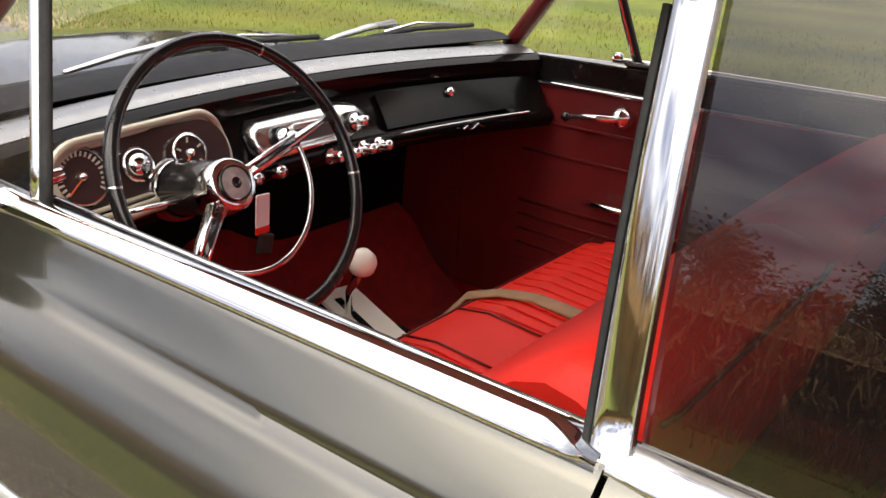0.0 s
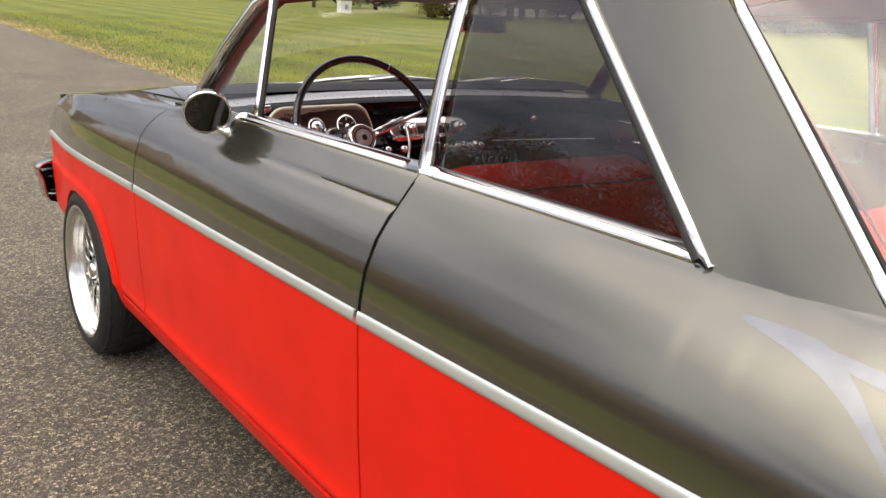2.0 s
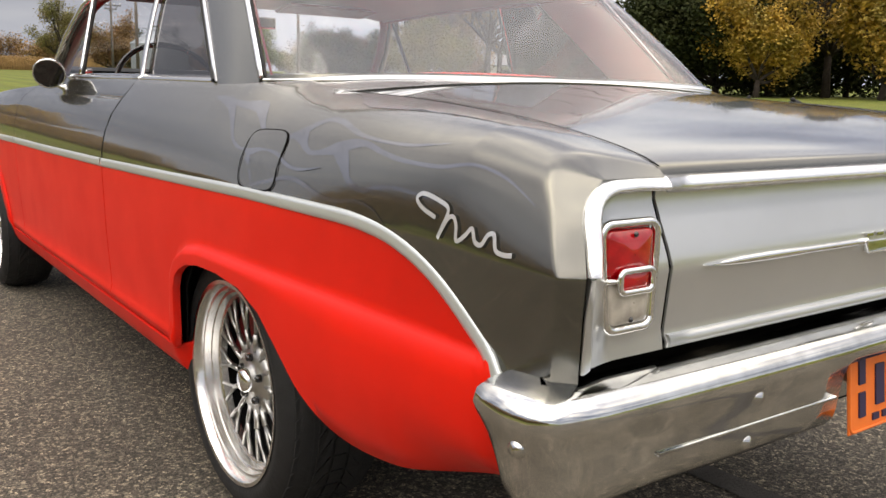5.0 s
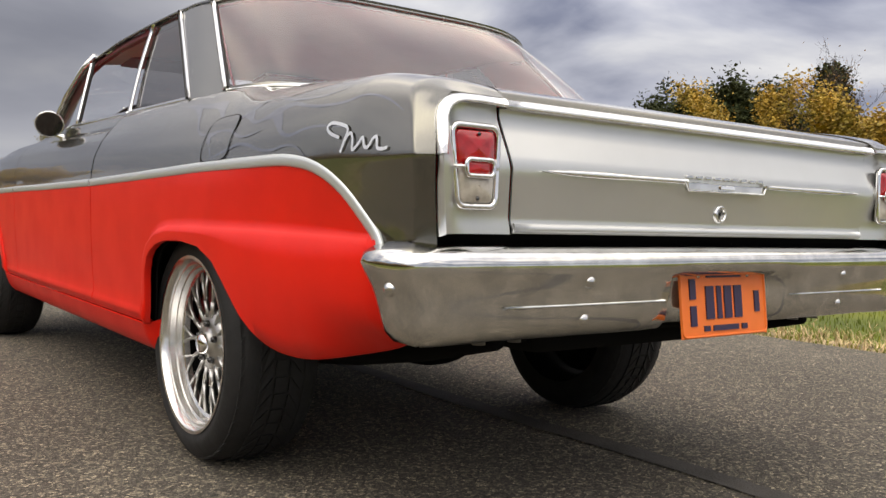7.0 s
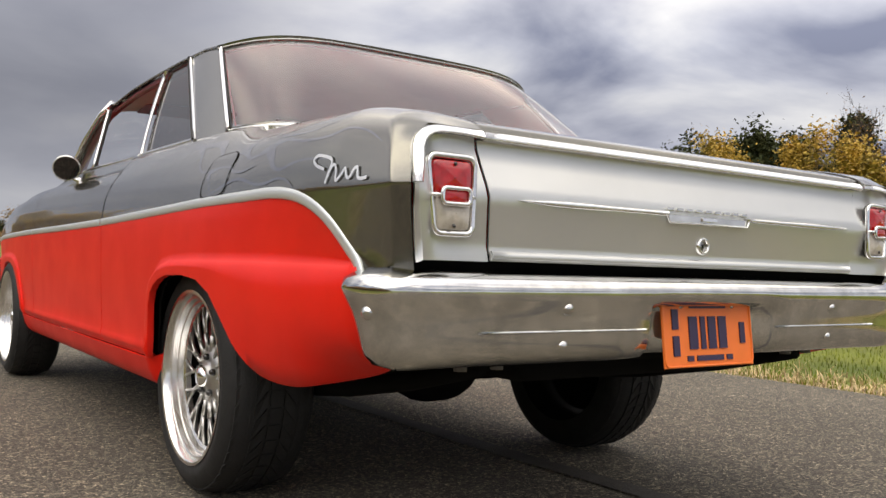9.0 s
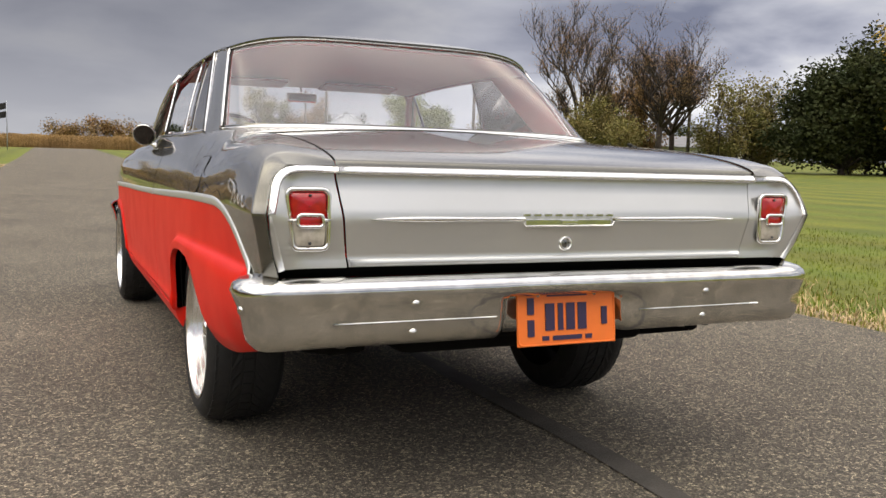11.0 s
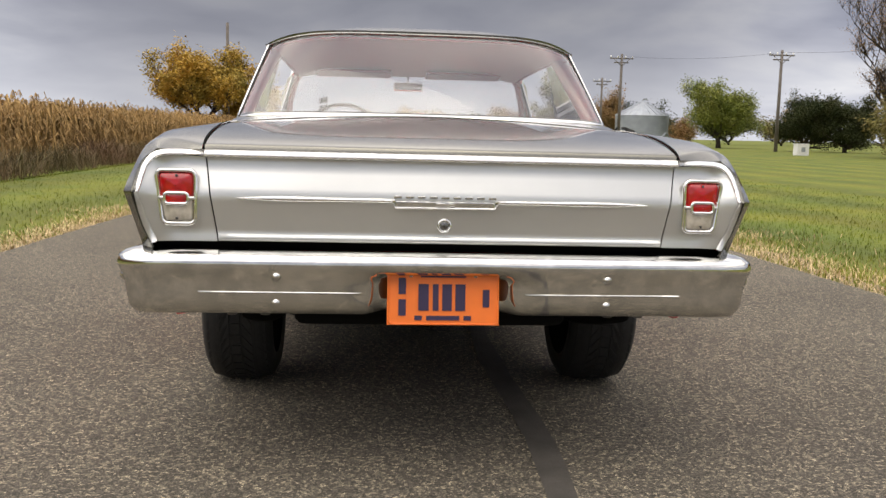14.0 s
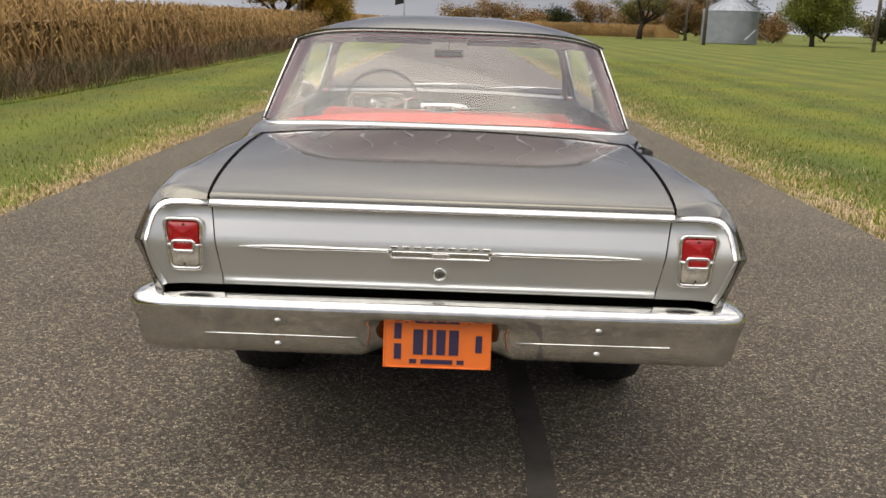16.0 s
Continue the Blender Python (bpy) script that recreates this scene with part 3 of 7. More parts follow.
    if count:
        v, f = [], []
        for k in range(count):
            p = q.choice(tips)
            p = p + Vector((q.gauss(0, leaf_size * density), q.gauss(0, leaf_size * density), q.gauss(0, leaf_size * density * 0.8)))
            a, b = q.uniform(0, 2 * math.pi), q.uniform(-0.9, 0.9)
            e1 = Vector((math.cos(a), math.sin(a), b)).normalized() * leaf_size * q.uniform(0.3, 0.62)
            e2 = e1.cross(Vector((q.uniform(-1, 1), q.uniform(-1, 1), q.uniform(-1, 1)))).normalized() * leaf_size * q.uniform(0.15, 0.36)
            i = len(v)
            v += [p - e1, p + e2, p + e1, p - e2]
            f.append((i, i + 1, i + 2, i + 3))
        obj("crown", mesh_of("crown", v, f, leaf, False), top, "")
    return top


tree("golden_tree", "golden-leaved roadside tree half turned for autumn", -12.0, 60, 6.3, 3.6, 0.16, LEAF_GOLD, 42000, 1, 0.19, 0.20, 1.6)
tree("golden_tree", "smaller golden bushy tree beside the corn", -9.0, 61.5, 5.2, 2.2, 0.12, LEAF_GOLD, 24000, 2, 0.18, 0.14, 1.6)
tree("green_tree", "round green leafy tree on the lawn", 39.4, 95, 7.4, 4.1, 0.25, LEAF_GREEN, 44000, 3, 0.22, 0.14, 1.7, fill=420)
tree("cedar", "dark spreading evergreen on the lawn", 41.0, 78, 5.2, 2.9, 0.2, LEAF_DARK, 40000, 4, 0.17, 0.10, 1.6, fill=300)
tree("cedar", "dark broad evergreen beside the pole", 44.0, 76, 4.9, 2.9, 0.2, LEAF_DARK, 40000, 5, 0.17, 0.10, 1.6, fill=300)
tree("rust_tree", "rust-brown autumn shrub behind the grain bin", 41.2, 112, 4.0, 2.0, 0.12, LEAF_RUST, 8000, 6, 0.20, 0.08, 1.5, fill=120)
tree("rust_tree", "rust and gold autumn tree beside the grain bin", 30.2, 113, 6.8, 3.5, 0.2, LEAF_RUST, 22000, 21, 0.22, 0.12, 1.7, fill=120)
tree("oak_tree", "dark broad oak tree with heavy limbs", 24.3, 113, 8.6, 4.2, 0.32, LEAF_OLIVE, 15000, 22, 0.22, 0.25, 1.7)
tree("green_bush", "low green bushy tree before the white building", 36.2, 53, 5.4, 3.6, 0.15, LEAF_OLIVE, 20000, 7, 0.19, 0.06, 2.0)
tree("bare_tree", "tall nearly bare tree with rusty leaf remnants", 37.0, 56, 13.0, 5.2, 0.30, LEAF_RUST, 16000, 8, 0.095, 0.24, 2.6, True, limbs=11)
tree("bare_tree", "tall bare tree with a forked pale trunk", 43.8, 55, 12.0, 4.0, 0.25, LEAF_RUST, 12000, 9, 0.095, 0.3, 2.6, True, limbs=9)
tree("bare_tree", "dark bare tree behind its neighbours", 47.5, 58, 12.2, 4.5, 0.24, LEAF_RUST, 9000, 10, 0.095, 0.28, 2.6, True, limbs=9)
tree("spruce", "dark bushy evergreen at the lawn's edge", 57.0, 48.5, 9.8, 4.8, 0.25, LEAF_DARK, 52000, 12, 0.40, 0.06, 1.5, fill=300)
tree("spruce", "broad dark evergreen among its neighbours", 61.5, 46, 11.0, 5.8, 0.28, LEAF_DARK, 60000, 13, 0.42, 0.06, 1.5, fill=300)
tree("spruce", "dark spreading evergreen at the end of the row", 66.0, 44, 11.2, 5.6, 0.28, LEAF_DARK, 56000, 14, 0.42, 0.06, 1.5, fill=300)
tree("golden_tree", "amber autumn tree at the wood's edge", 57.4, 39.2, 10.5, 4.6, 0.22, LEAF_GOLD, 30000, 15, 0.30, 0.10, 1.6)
tree("bare_tree", "tall bare tree at the wood's edge", 66.5, 39, 14.0, 5.5, 0.32, LEAF_RUST, 1800, 16, 0.2, 0.25, 1.6, True)
tree("spruce", "tall dark conifer behind the amber tree", 73, 41, 14.0, 6.0, 0.28, LEAF_DARK, 15000, 17, 0.5, conifer=True)
tree("spruce", "dark conifer closing the row", 78, 35, 14.0, 6.5, 0.28, LEAF_DARK, 15000, 18, 0.5, conifer=True)
tree("spruce", "dark conifer in the shade of its neighbours", 68, 47, 12.0, 6.0, 0.28, LEAF_DARK, 13000, 19, 0.5, conifer=True)
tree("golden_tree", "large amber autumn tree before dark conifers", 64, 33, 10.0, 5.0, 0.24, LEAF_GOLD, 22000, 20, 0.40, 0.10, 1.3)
for k in range(12):
    bx = 45 + 2.9 * k
    by = 62 - 1.9 * k + 3 * math.sin(k * 2.1)
    tree("thicket_tree", "brown autumn thicket tree", bx, by, 6.2 + 2.6 * r.random(), 3.0, 0.14, r.choice((LEAF_RUST, LEAF_OLIVE, LEAF_OLIVE)), 6500, 30 + k, 0.26, 0.05, 1.8)
for k in range(7):
    tree("thicket_tree", "brown autumn tree far behind the lawn", 72 + 6 * k, 30 - 7 * k + 3 * math.sin(k * 1.7), 7.5 + 3 * r.random(), 4.5, 0.2, r.choice((LEAF_RUST, LEAF_GOLD, LEAF_DARK)), 3200, 60 + k, 0.45, 0.14, 1.3)
for k in range(9):
    tree("far_tree", "small distant autumn tree on the horizon", 2 + 6.5 * k, 175 + 8 * math.sin(k * 2.3), 4.2 + 2.0 * r.random(), 4.5, 0.2, r.choice((LEAF_RUST, LEAF_RUST, LEAF_DARK)), 5000, 80 + k, 0.38, 0.10, 1.6)
for k in range(12):
    tree("far_tree", "dull brown tree in the far hedgerow", 44 + 7.5 * k, 150 - 3.5 * k + 6 * math.sin(k * 1.9), 5.5 + 2.4 * r.random(), 4.4, 0.2, r.choice((LEAF_RUST, LEAF_DARK, LEAF_OLIVE)), 5500, 140 + k, 0.38, 0.05, 1.6)
# trees beyond the corn on the other side, seen in the paint and glass
for k in range(13):
    tree("hedgerow_tree", "rust-brown hedgerow tree beyond the corn", -34 - 5 * r.random(), -22 + 6.5 * k, 6.5 + 3.5 * r.random(), 4.4, 0.2, r.choice((LEAF_RUST, LEAF_RUST, LEAF_DARK)), 8000, 100 + k, 0.28, 0.06, 1.9)


def utility_pole(x, y, h, lamp=False):
    top = thing("utility_pole", "grey wooden utility pole with crossarm", "pole", (x, y, ground_z(x, y) - 0.05), "utility poles")
    bar("shaft", [(0, 0, 0), (0, 0, h)], [0.17, 0.12], POLEWOOD, top, "", 10)
    bar("crossarm", [(-1.2, 0, h - 0.45), (1.2, 0, h - 0.45)], 0.07, POLEWOOD, top, "", 6)
    bar("crossarm", [(-0.75, 0.1, h - 0.85), (0.75, 0.1, h - 0.85)], 0.06, POLEWOOD, top, "", 6)
    for k in (-1, 1):
        bar("brace", [(k * 0.85, -0.06, h - 0.47), (0, -0.1, h - 1.25)], 0.03, POLEWOOD, top, "", 6)
    for k in (-1.1, -0.4, 0.4, 1.1):
        bar("insulator", [(k, 0, h - 0.4), (k, 0, h - 0.18)], 0.05, WHITEWALL, top, "", 8)
    return top


poles = [(24.8, 85, 9.4), (36.8, 75, 9.2), (50.9, 60, 9.6), (29.4, 110, 8.6)]
for x, y, h in poles:
    utility_pole(x, y, h)
slim = thing("utility_pole", "slim dark roadside pole without a crossarm", "pole", (-10.4, 60, ground_z(-10.4, 60)))
bar("shaft", [(0, 0, 0), (0, 0, 8.3)], [0.13, 0.10], POLEWOOD, slim, "", 8)
for (x0, y0, h0), (x1, y1, h1) in zip(poles, poles[1:3]):
    pts = []
    for k in range(13):
        t = k / 12
        pts.append((x0 + (x1 - x0) * t, y0 + (y1 - y0) * t, ground_z(x0, y0) * (1 - t) + ground_z(x1, y1) * t + h0 * (1 - t) + h1 * t - 0.25 - 0.8 * 4 * t * (1 - t) * 0.5))
    tagged(bar("power_line", pts, 0.009, RUBBER, None, "", 5), "thin black power line between poles", "cable")

flag = thing("flagpole", "slim pole with two small flags by the corn", "flagpole", (-4.9, 90, ground_z(-4.9, 90)))
bar("staff", [(0, 0, 0), (0, 0, 4.6)], 0.045, GALVANISED, flag, "slim grey staff", 8)
for z0, mat in ((3.9, RUBBER), (3.1, RUBBER)):
    rows = [[Vector((-0.05 - 0.9 * k / 6, 0.12 * math.sin(k * 1.3), z0 + dz - 0.25 * k / 6)) for dz in (0, 0.3, 0.6)] for k in range(7)]
    sheet("flag", rows, mat, flag, "weathered cloth flag", 0.01)

# grain bin
gx, gy = 31.2, 98
bin_ = thing("grain_bin", "round corrugated galvanised grain bin with conical roof", "grain bin", (gx, gy, ground_z(gx, gy) - 0.05))
prof = []
for k in range(60):
    prof.append((3.05 + (0.03 if k % 2 else -0.03), 3.55 * k / 59))
lathe("wall", prof, (0, 0, 0), (0, 0, 1), GALVANISED, bin_, "corrugated steel wall", 48)
lathe("roof", [(3.15, 3.5), (3.1, 3.6), (0.5, 5.05), (0.45, 5.25), (0.02, 5.3)], (0, 0, 0), (0, 0, 1), GALVANISED, bin_, "conical ribbed roof", 36)
for k in range(24):
    a = 2 * math.pi * k / 24
    bar("roof_rib", [(3.12 * math.cos(a), 3.12 * math.sin(a), 3.62), (0.5 * math.cos(a), 0.5 * math.sin(a), 5.07)], 0.035, GALVANISED, bin_, "", 5)
bar("auger", [(-0.2, -6.2, 0.4), (1.5, -4.2, 1.5), (3.3, -3.6, 0.3)], 0.09, GALVANISED, bin_, "sloping auger tube", 8)

# white building among the trees
bx, by = 58, 71
barn = thing("farm_building", "long low white building with grey roof", "building", (bx, by, ground_z(bx, by) - 0.05))
part("wall", box_bm(0, 0, 1.1, 16, 6, 2.2), WHITEWALL, barn, "white siding wall")
rf = [[Vector((x, y, z)) for y, z in ((-3.4, 2.1), (0, 3.3), (3.4, 2.1))] for x in (-8.4, 0, 8.4)]
sheet("roof", rf, ROOFING, barn, "grey shingle roof", 0.12, False)
for k in (-5, -1.5, 2, 5.5):
    part("window", box_bm(k, -3.02, 1.3, 1.0, 0.08, 0.9, 0.01), BLACK, barn, "dark window")
    part("window_frame", box_bm(k, -3.01, 1.3, 1.2, 0.06, 1.1, 0.01), WHITEWALL, barn)
cab = thing("utility_cabinet", "small pale metal utility cabinet on the lawn", "utility box", (31.7, 60, ground_z(31.7, 60) - 0.05))
part("housing", box_bm(0, 0, 0.42, 0.9, 0.7, 0.84, 0.03), WHITEWALL, cab, "pale painted housing")
part("cap", box_bm(0, 0, 0.86, 0.96, 0.76, 0.06, 0.02), WHITEWALL, cab, "")
part("vent_panel", box_bm(0, -0.36, 0.45, 0.3, 0.02, 0.35, 0.005), GALVANISED, cab, "grey vent panel")

# ---- the car: shape of its skin ----
# x to the car's right, y forward from the rear axle, z up
PROFILES = [
    (-1.06, [(0.36, 0.76), (0.46, 0.776), (0.55, 0.790), (0.642, 0.804), (0.71, 0.820), (0.75, 0.830), (0.788, 0.841), (0.815, 0.834), (0.85, 0.822), (0.88, 0.812), (0.90, 0.805), (0.915, 0.798), (0.926, 0.788), (0.933, 0.772)]),
    (-0.80, [(0.30, 0.73), (0.38, 0.762), (0.45, 0.802), (0.55, 0.821), (0.65, 0.819), (0.74, 0.832), (0.795, 0.841), (0.84, 0.836), (0.88, 0.828), (0.91, 0.818), (0.93, 0.807), (0.943, 0.795), (0.952, 0.781), (0.957, 0.765)]),
    (-0.25, [(0.235, 0.78), (0.375, 0.838), (0.40, 0.834), (0.55, 0.844), (0.755, 0.85), (0.80, 0.847), (0.85, 0.834), (0.905, 0.806), (0.93, 0.788), (0.955, 0.764), (0.972, 0.735)]),
    (0.05, [(0.235, 0.785), (0.33, 0.818), (0.375, 0.842), (0.40, 0.836), (0.55, 0.846), (0.755, 0.851), (0.80, 0.849), (0.85, 0.838), (0.90, 0.816), (0.935, 0.794), (0.965, 0.768), (1.0, 0.735)]),
    (0.85, [(0.235, 0.785), (0.33, 0.818), (0.375, 0.844), (0.40, 0.837), (0.55, 0.847), (0.755, 0.853), (0.80, 0.851), (0.85, 0.842), (0.90, 0.822), (0.935, 0.80), (0.962, 0.778), (0.99, 0.756), (1.01, 0.738)]),
    (2.1, [(0.235, 0.785), (0.33, 0.818), (0.375, 0.848), (0.40, 0.842), (0.55, 0.854), (0.755, 0.862), (0.80, 0.86), (0.85, 0.852), (0.90, 0.836), (0.93, 0.815), (0.955, 0.785), (0.97, 0.76)]),
    (2.9, [(0.30, 0.80), (0.45, 0.84), (0.62, 0.85), (0.755, 0.856), (0.80, 0.853), (0.85, 0.842), (0.89, 0.822), (0.92, 0.79), (0.93, 0.77)]),
    (3.45, [(0.30, 0.76), (0.45, 0.79), (0.62, 0.80), (0.73, 0.81), (0.79, 0.80), (0.84, 0.78), (0.87, 0.75), (0.88, 0.735)]),
]
TRIM_LINE = [(-1.06, 0.598), (-0.985, 0.602), (-0.963, 0.615), (-0.928, 0.648), (-0.893, 0.688), (-0.851, 0.726), (-0.79, 0.761), (-0.71, 0.786), (-0.60, 0.795), (-0.5, 0.794), (-0.177, 0.791), (0.3, 0.779), (0.85, 0.766), (1.5, 0.757), (2.1, 0.752), (3.2, 0.735), (3.5, 0.73)]
BELT = [(-1.06, 0.931), (-1.04, 0.934), (-0.99, 0.941), (-0.9, 0.950), (-0.8, 0.956), (-0.6, 0.962), (-0.25, 0.976), (0.05, 1.0), (0.24, 1.008), (0.85, 1.01), (1.55, 1.01), (1.85, 1.0), (2.1, 0.97), (2.9, 0.93), (3.45, 0.88)]
REAR_ARCH = [(-1.08, 0.50), (-1.0, 0.472), (-0.95, 0.455), (-0.90, 0.438), (-0.80, 0.413), (-0.72, 0.394), (-0.65, 0.381), (-0.57, 0.378), (-0.48, 0.395), (-0.41, 0.440), (-0.34, 0.510), (-0.27, 0.565), (-0.18, 0.597), (-0.06, 0.606), (0.06, 0.602), (0.13, 0.590), (0.18, 0.570), (0.21, 0.548), (0.232, 0.51), (0.243, 0.455), (0.250, 0.40), (0.262, 0.352)]
FRONT_ARCH = [(2.44, 0.35), (2.465, 0.42), (2.49, 0.48), (2.53, 0.535), (2.60, 0.58), (2.70, 0.602), (2.82, 0.608), (2.92, 0.595), (3.0, 0.56), (3.07, 0.51), (3.14, 0.46), (3.25, 0.43), (3.4, 0.42)]
RIDGE_R = [(-1.08, 0.632), (-0.9, 0.637), (-0.5, 0.640), (-0.1, 0.638), (0.06, 0.634), (0.15, 0.620), (0.21, 0.592), (0.245, 0.55), (0.266, 0.47), (0.280, 0.40), (0.30, 0.30)]
RIDGE_F = [(2.37, 0.30), (2.40, 0.40), (2.43, 0.50), (2.48, 0.57), (2.56, 0.615), (2.68, 0.635), (2.9, 0.637), (3.1, 0.63), (3.45, 0.62)]



def smooth_table(table, step=0.02, passes=6):
    """The same curve with its corners rounded off."""
    ys = np.arange(table[0][0], table[-1][0], step)
    zs = np.interp(ys, [p[0] for p in table], [p[1] for p in table])
    for _ in range(passes):
        zs[1:-1] = zs[1:-1] * 0.5 + (zs[:-2] + zs[2:]) * 0.25
    return [(float(y), float(z)) for y, z in zip(ys, zs)] + [table[-1]]


TRIM_LINE = smooth_table(TRIM_LINE)
BELT = smooth_table(BELT, 0.02, 16)
REAR_ARCH = smooth_table(REAR_ARCH[:12], 0.02)[:-1] + REAR_ARCH[11:]


def side_w(y, z):
    """Half width of the body at station y and height z."""
    prof = PROFILES
    last = len(prof) - 1
    if y <= prof[0][0]:
        base = lin(prof[0][1], z)
    elif y >= prof[-1][0]:
        base = lin(prof[-1][1], z)
    else:
        i = max(k for k in range(last) if prof[k][0] <= y)
        ids = [max(i - 1, 0), i, i + 1, min(i + 2, last)]
        ya, yb = prof[i][0], prof[i + 1][0]
        va, v0, v1, vb = (lin(prof[k][1], z) for k in ids)
        m0 = (v1 - va) / (yb - prof[ids[0]][0]) * (yb - ya)
        m1 = (vb - v0) / (prof[ids[3]][0] - ya) * (yb - ya)
        k = (y - ya) / (yb - ya)
        base = v0 * (1 + 2 * k) * (1 - k) ** 2 + m0 * k * (1 - k) ** 2 + v1 * k * k * (3 - 2 * k) + m1 * k * k * (k - 1)
    # wheel-arch flare: the lower fender stands proud below its ridge
    if y < 0.32:
        base += 0.017 * (1 - ease(-0.009, 0.012, z - lin(RIDGE_R, y))) * ease(0.312, 0.272, y) * ease(-1.09, -0.9, y)
    if 2.36 < y:
        base += 0.010 * (1 - ease(-0.010, 0.016, z - lin(RIDGE_F, y))) * ease(2.365, 2.40, y)
    # sculpted step below the door's belt
    if 0.845 < y < 1.9:
        base -= (0.003 * ease(0.944, 0.960, z) + 0.008 * math.exp(-((z - 0.952) / 0.005) ** 2)) * ease(1.9, 1.75, y)
    # the skirt tucks in behind the bumper
    base -= 0.14 * ease(-0.92, -1.08, y) * ease(0.61, 0.48, z) + 0.11 * ease(-0.68, -0.95, y) * ease(0.50, 0.40, z)
    return base


def side_point(y, z, s=-1, out=0.0):
    return Vector((s * (side_w(y, z) + out), y, z))


def lower_edge(y):
    if y < 0.262:
        return lin(REAR_ARCH, y)
    if y > 2.44:
        return lin(FRONT_ARCH, y)
    return 0.352


def lid_edge(y):
    t = (-0.262 - y) / 0.805
    return 0.655 - 0.015 * t ** 3


def window_base_y(x):
    """The rear window's foot: straight across, wrapped forward at its ends."""
    return -0.167 + 0.217 * min(abs(x) / 0.712, 1) ** 20


def deck_z(x, y):
    s = min(max((y + 1.067) / 0.807, 0), 1.4)
    bow = 0.075 * min(s, 1) ** 2.2 - 0.068 * max(s - 1, 0)
    return 0.902 + 0.123 * s ** 0.61 - bow * x * x


def foot_z(x):
    """Height of the bodywork at the rear window's foot."""
    return 1.011 + 0.016 * (1 - min(abs(x) / 0.708, 1) ** 4)


def deck_rise(x, y):
    """The panel between lid and rear window, sweeping up to the glass."""
    y0 = window_base_y(x)
    u = min(max((y + 0.262) / (y0 + 0.262), 0), 1)
    u = 0.45 * u + 0.55 * u * u
    return deck_z(x, -0.262) * (1 - u) + foot_z(x) * u


def stations(a, b, step=0.03):
    ys = set(np.linspace(a, b, max(2, int((b - a) / step) + 1)).round(4))
    for table in (REAR_ARCH, FRONT_ARCH, RIDGE_R, RIDGE_F, TRIM_LINE):
        ys |= {round(p[0], 4) for p in table if a < p[0] < b}
    ys = sorted(ys)
    return [v for i, v in enumerate(ys) if i == 0 or v - ys[i - 1] > 0.004 or i == len(ys) - 1]


def lower_rows(a, b, s):
    rows = []
    for y in stations(a, b):
        lo, hi = lower_edge(y), lin(TRIM_LINE, y)
        ridge = lin(RIDGE_R, y) if y < 0.30 else (lin(RIDGE_F, y) if y > 2.37 else 0.385)
        # rows gather at the ridge
        ridge = max(min(ridge, hi - 0.03), lo + 0.015)
        zs = [float(z) for z in np.linspace(lo, ridge - 0.008, 7)] + [ridge + 0.002] + [float(z) for z in np.linspace(ridge + 0.012, hi, 10)]
        edge_w = side_w(y, lo)
        row = [Vector((s * (edge_w - 0.016), y, lo + 0.002)), Vector((s * (edge_w - 0.004), y, lo - 0.001))]
        rows.append(row + [side_point(y, z, s) for z in zs])
    return rows


def upper_rows(a, b, s, inner=None, tail=False):
    rows = []
    for y in stations(a, b) if not tail else sorted(stations(a, b) + [a + 0.005, a + 0.012, a + 0.02]):
        lo, hi = lin(TRIM_LINE, y), lin(BELT, y)
        zs = [lo + (hi - lo) * k / 20 for k in range(21)]
        if 0.845 < y < 1.9:
            mid_i = min(range(3, 18), key=lambda q: abs(zs[q] - 0.952))
            for d, z_edge in ((-2, 0.9395), (-1, 0.9465), (0, 0.952), (1, 0.9575), (2, 0.9645)):
                zs[mid_i + d] = z_edge
        if tail:
            zc = max(0.788, lo + 0.02)
            zs = list(np.linspace(lo, zc - 0.009, 8)) + [zc - 0.0015, zc + 0.0015] + list(np.linspace(zc + 0.009, hi, 11))
        row = [side_point(y, z, s) for z in sorted(zs)]
        if inner:
            w0, z0 = side_w(y, hi), hi
            w1, z1 = inner(y)
            for k in range(1, 7):
                t = k / 6
                lift = 0.004 * math.sin(math.pi * t)
                row.append(Vector((s * (w0 + (w1 - w0) * t), y, z0 + (z1 - z0) * t + lift)))
            if tail:
                for _ in range(round(5 * ease(0.30, -0.15, y) - 2 * ease(-0.6, -1.0, y))):
                    row = row[:14] + [row[i] * 0.5 + (row[i - 1] + row[i + 1]) * 0.25 for i in range(14, len(row) - 1)] + row[-1:]
        rows.append(row)
    if tail:
        # the flank ends in a prow: furthest back at its crease
        for row in rows:
            for k, p in enumerate(row):
                p.y += (lin(PROW, p.z) - TAIL_Y) * ease(-0.82, TAIL_Y, p.y) * (1 if k < 21 else 1 - (k - 20) / 6)
        # the skin folds round the corner to the lamp moulding
        corner = rows[0]
        for f in (0.04, 0.10, 0.2, 0.4, 0.7, 1.0):
            fold = []
            for k, p in enumerate(corner):
                w = abs(p.x)
                to = min(lin(TAIL_EDGE, p.z) + 0.010, w - 0.004) if k < 21 else w
                fold.append(Vector((s * (w + (to - w) * f), p.y + (lin(TAIL_BACK, min(p.z, 0.8985)) - 0.004 - p.y) * f, p.z + (min(p.z, 0.8985) - p.z) * f)))
            rows.insert(0, fold)
        # its edge is crisp at the crease and fades over the shoulder
        for _ in range(6):
            for i in range(1, 10):
                for k in range(27):
                    w = 0.03 + 0.45 * ease(11, 21, k)
                    rows[i][k] = rows[i][k] * (1 - w) + (rows[i - 1][k] + rows[i + 1][k]) * (w / 2)
    return rows


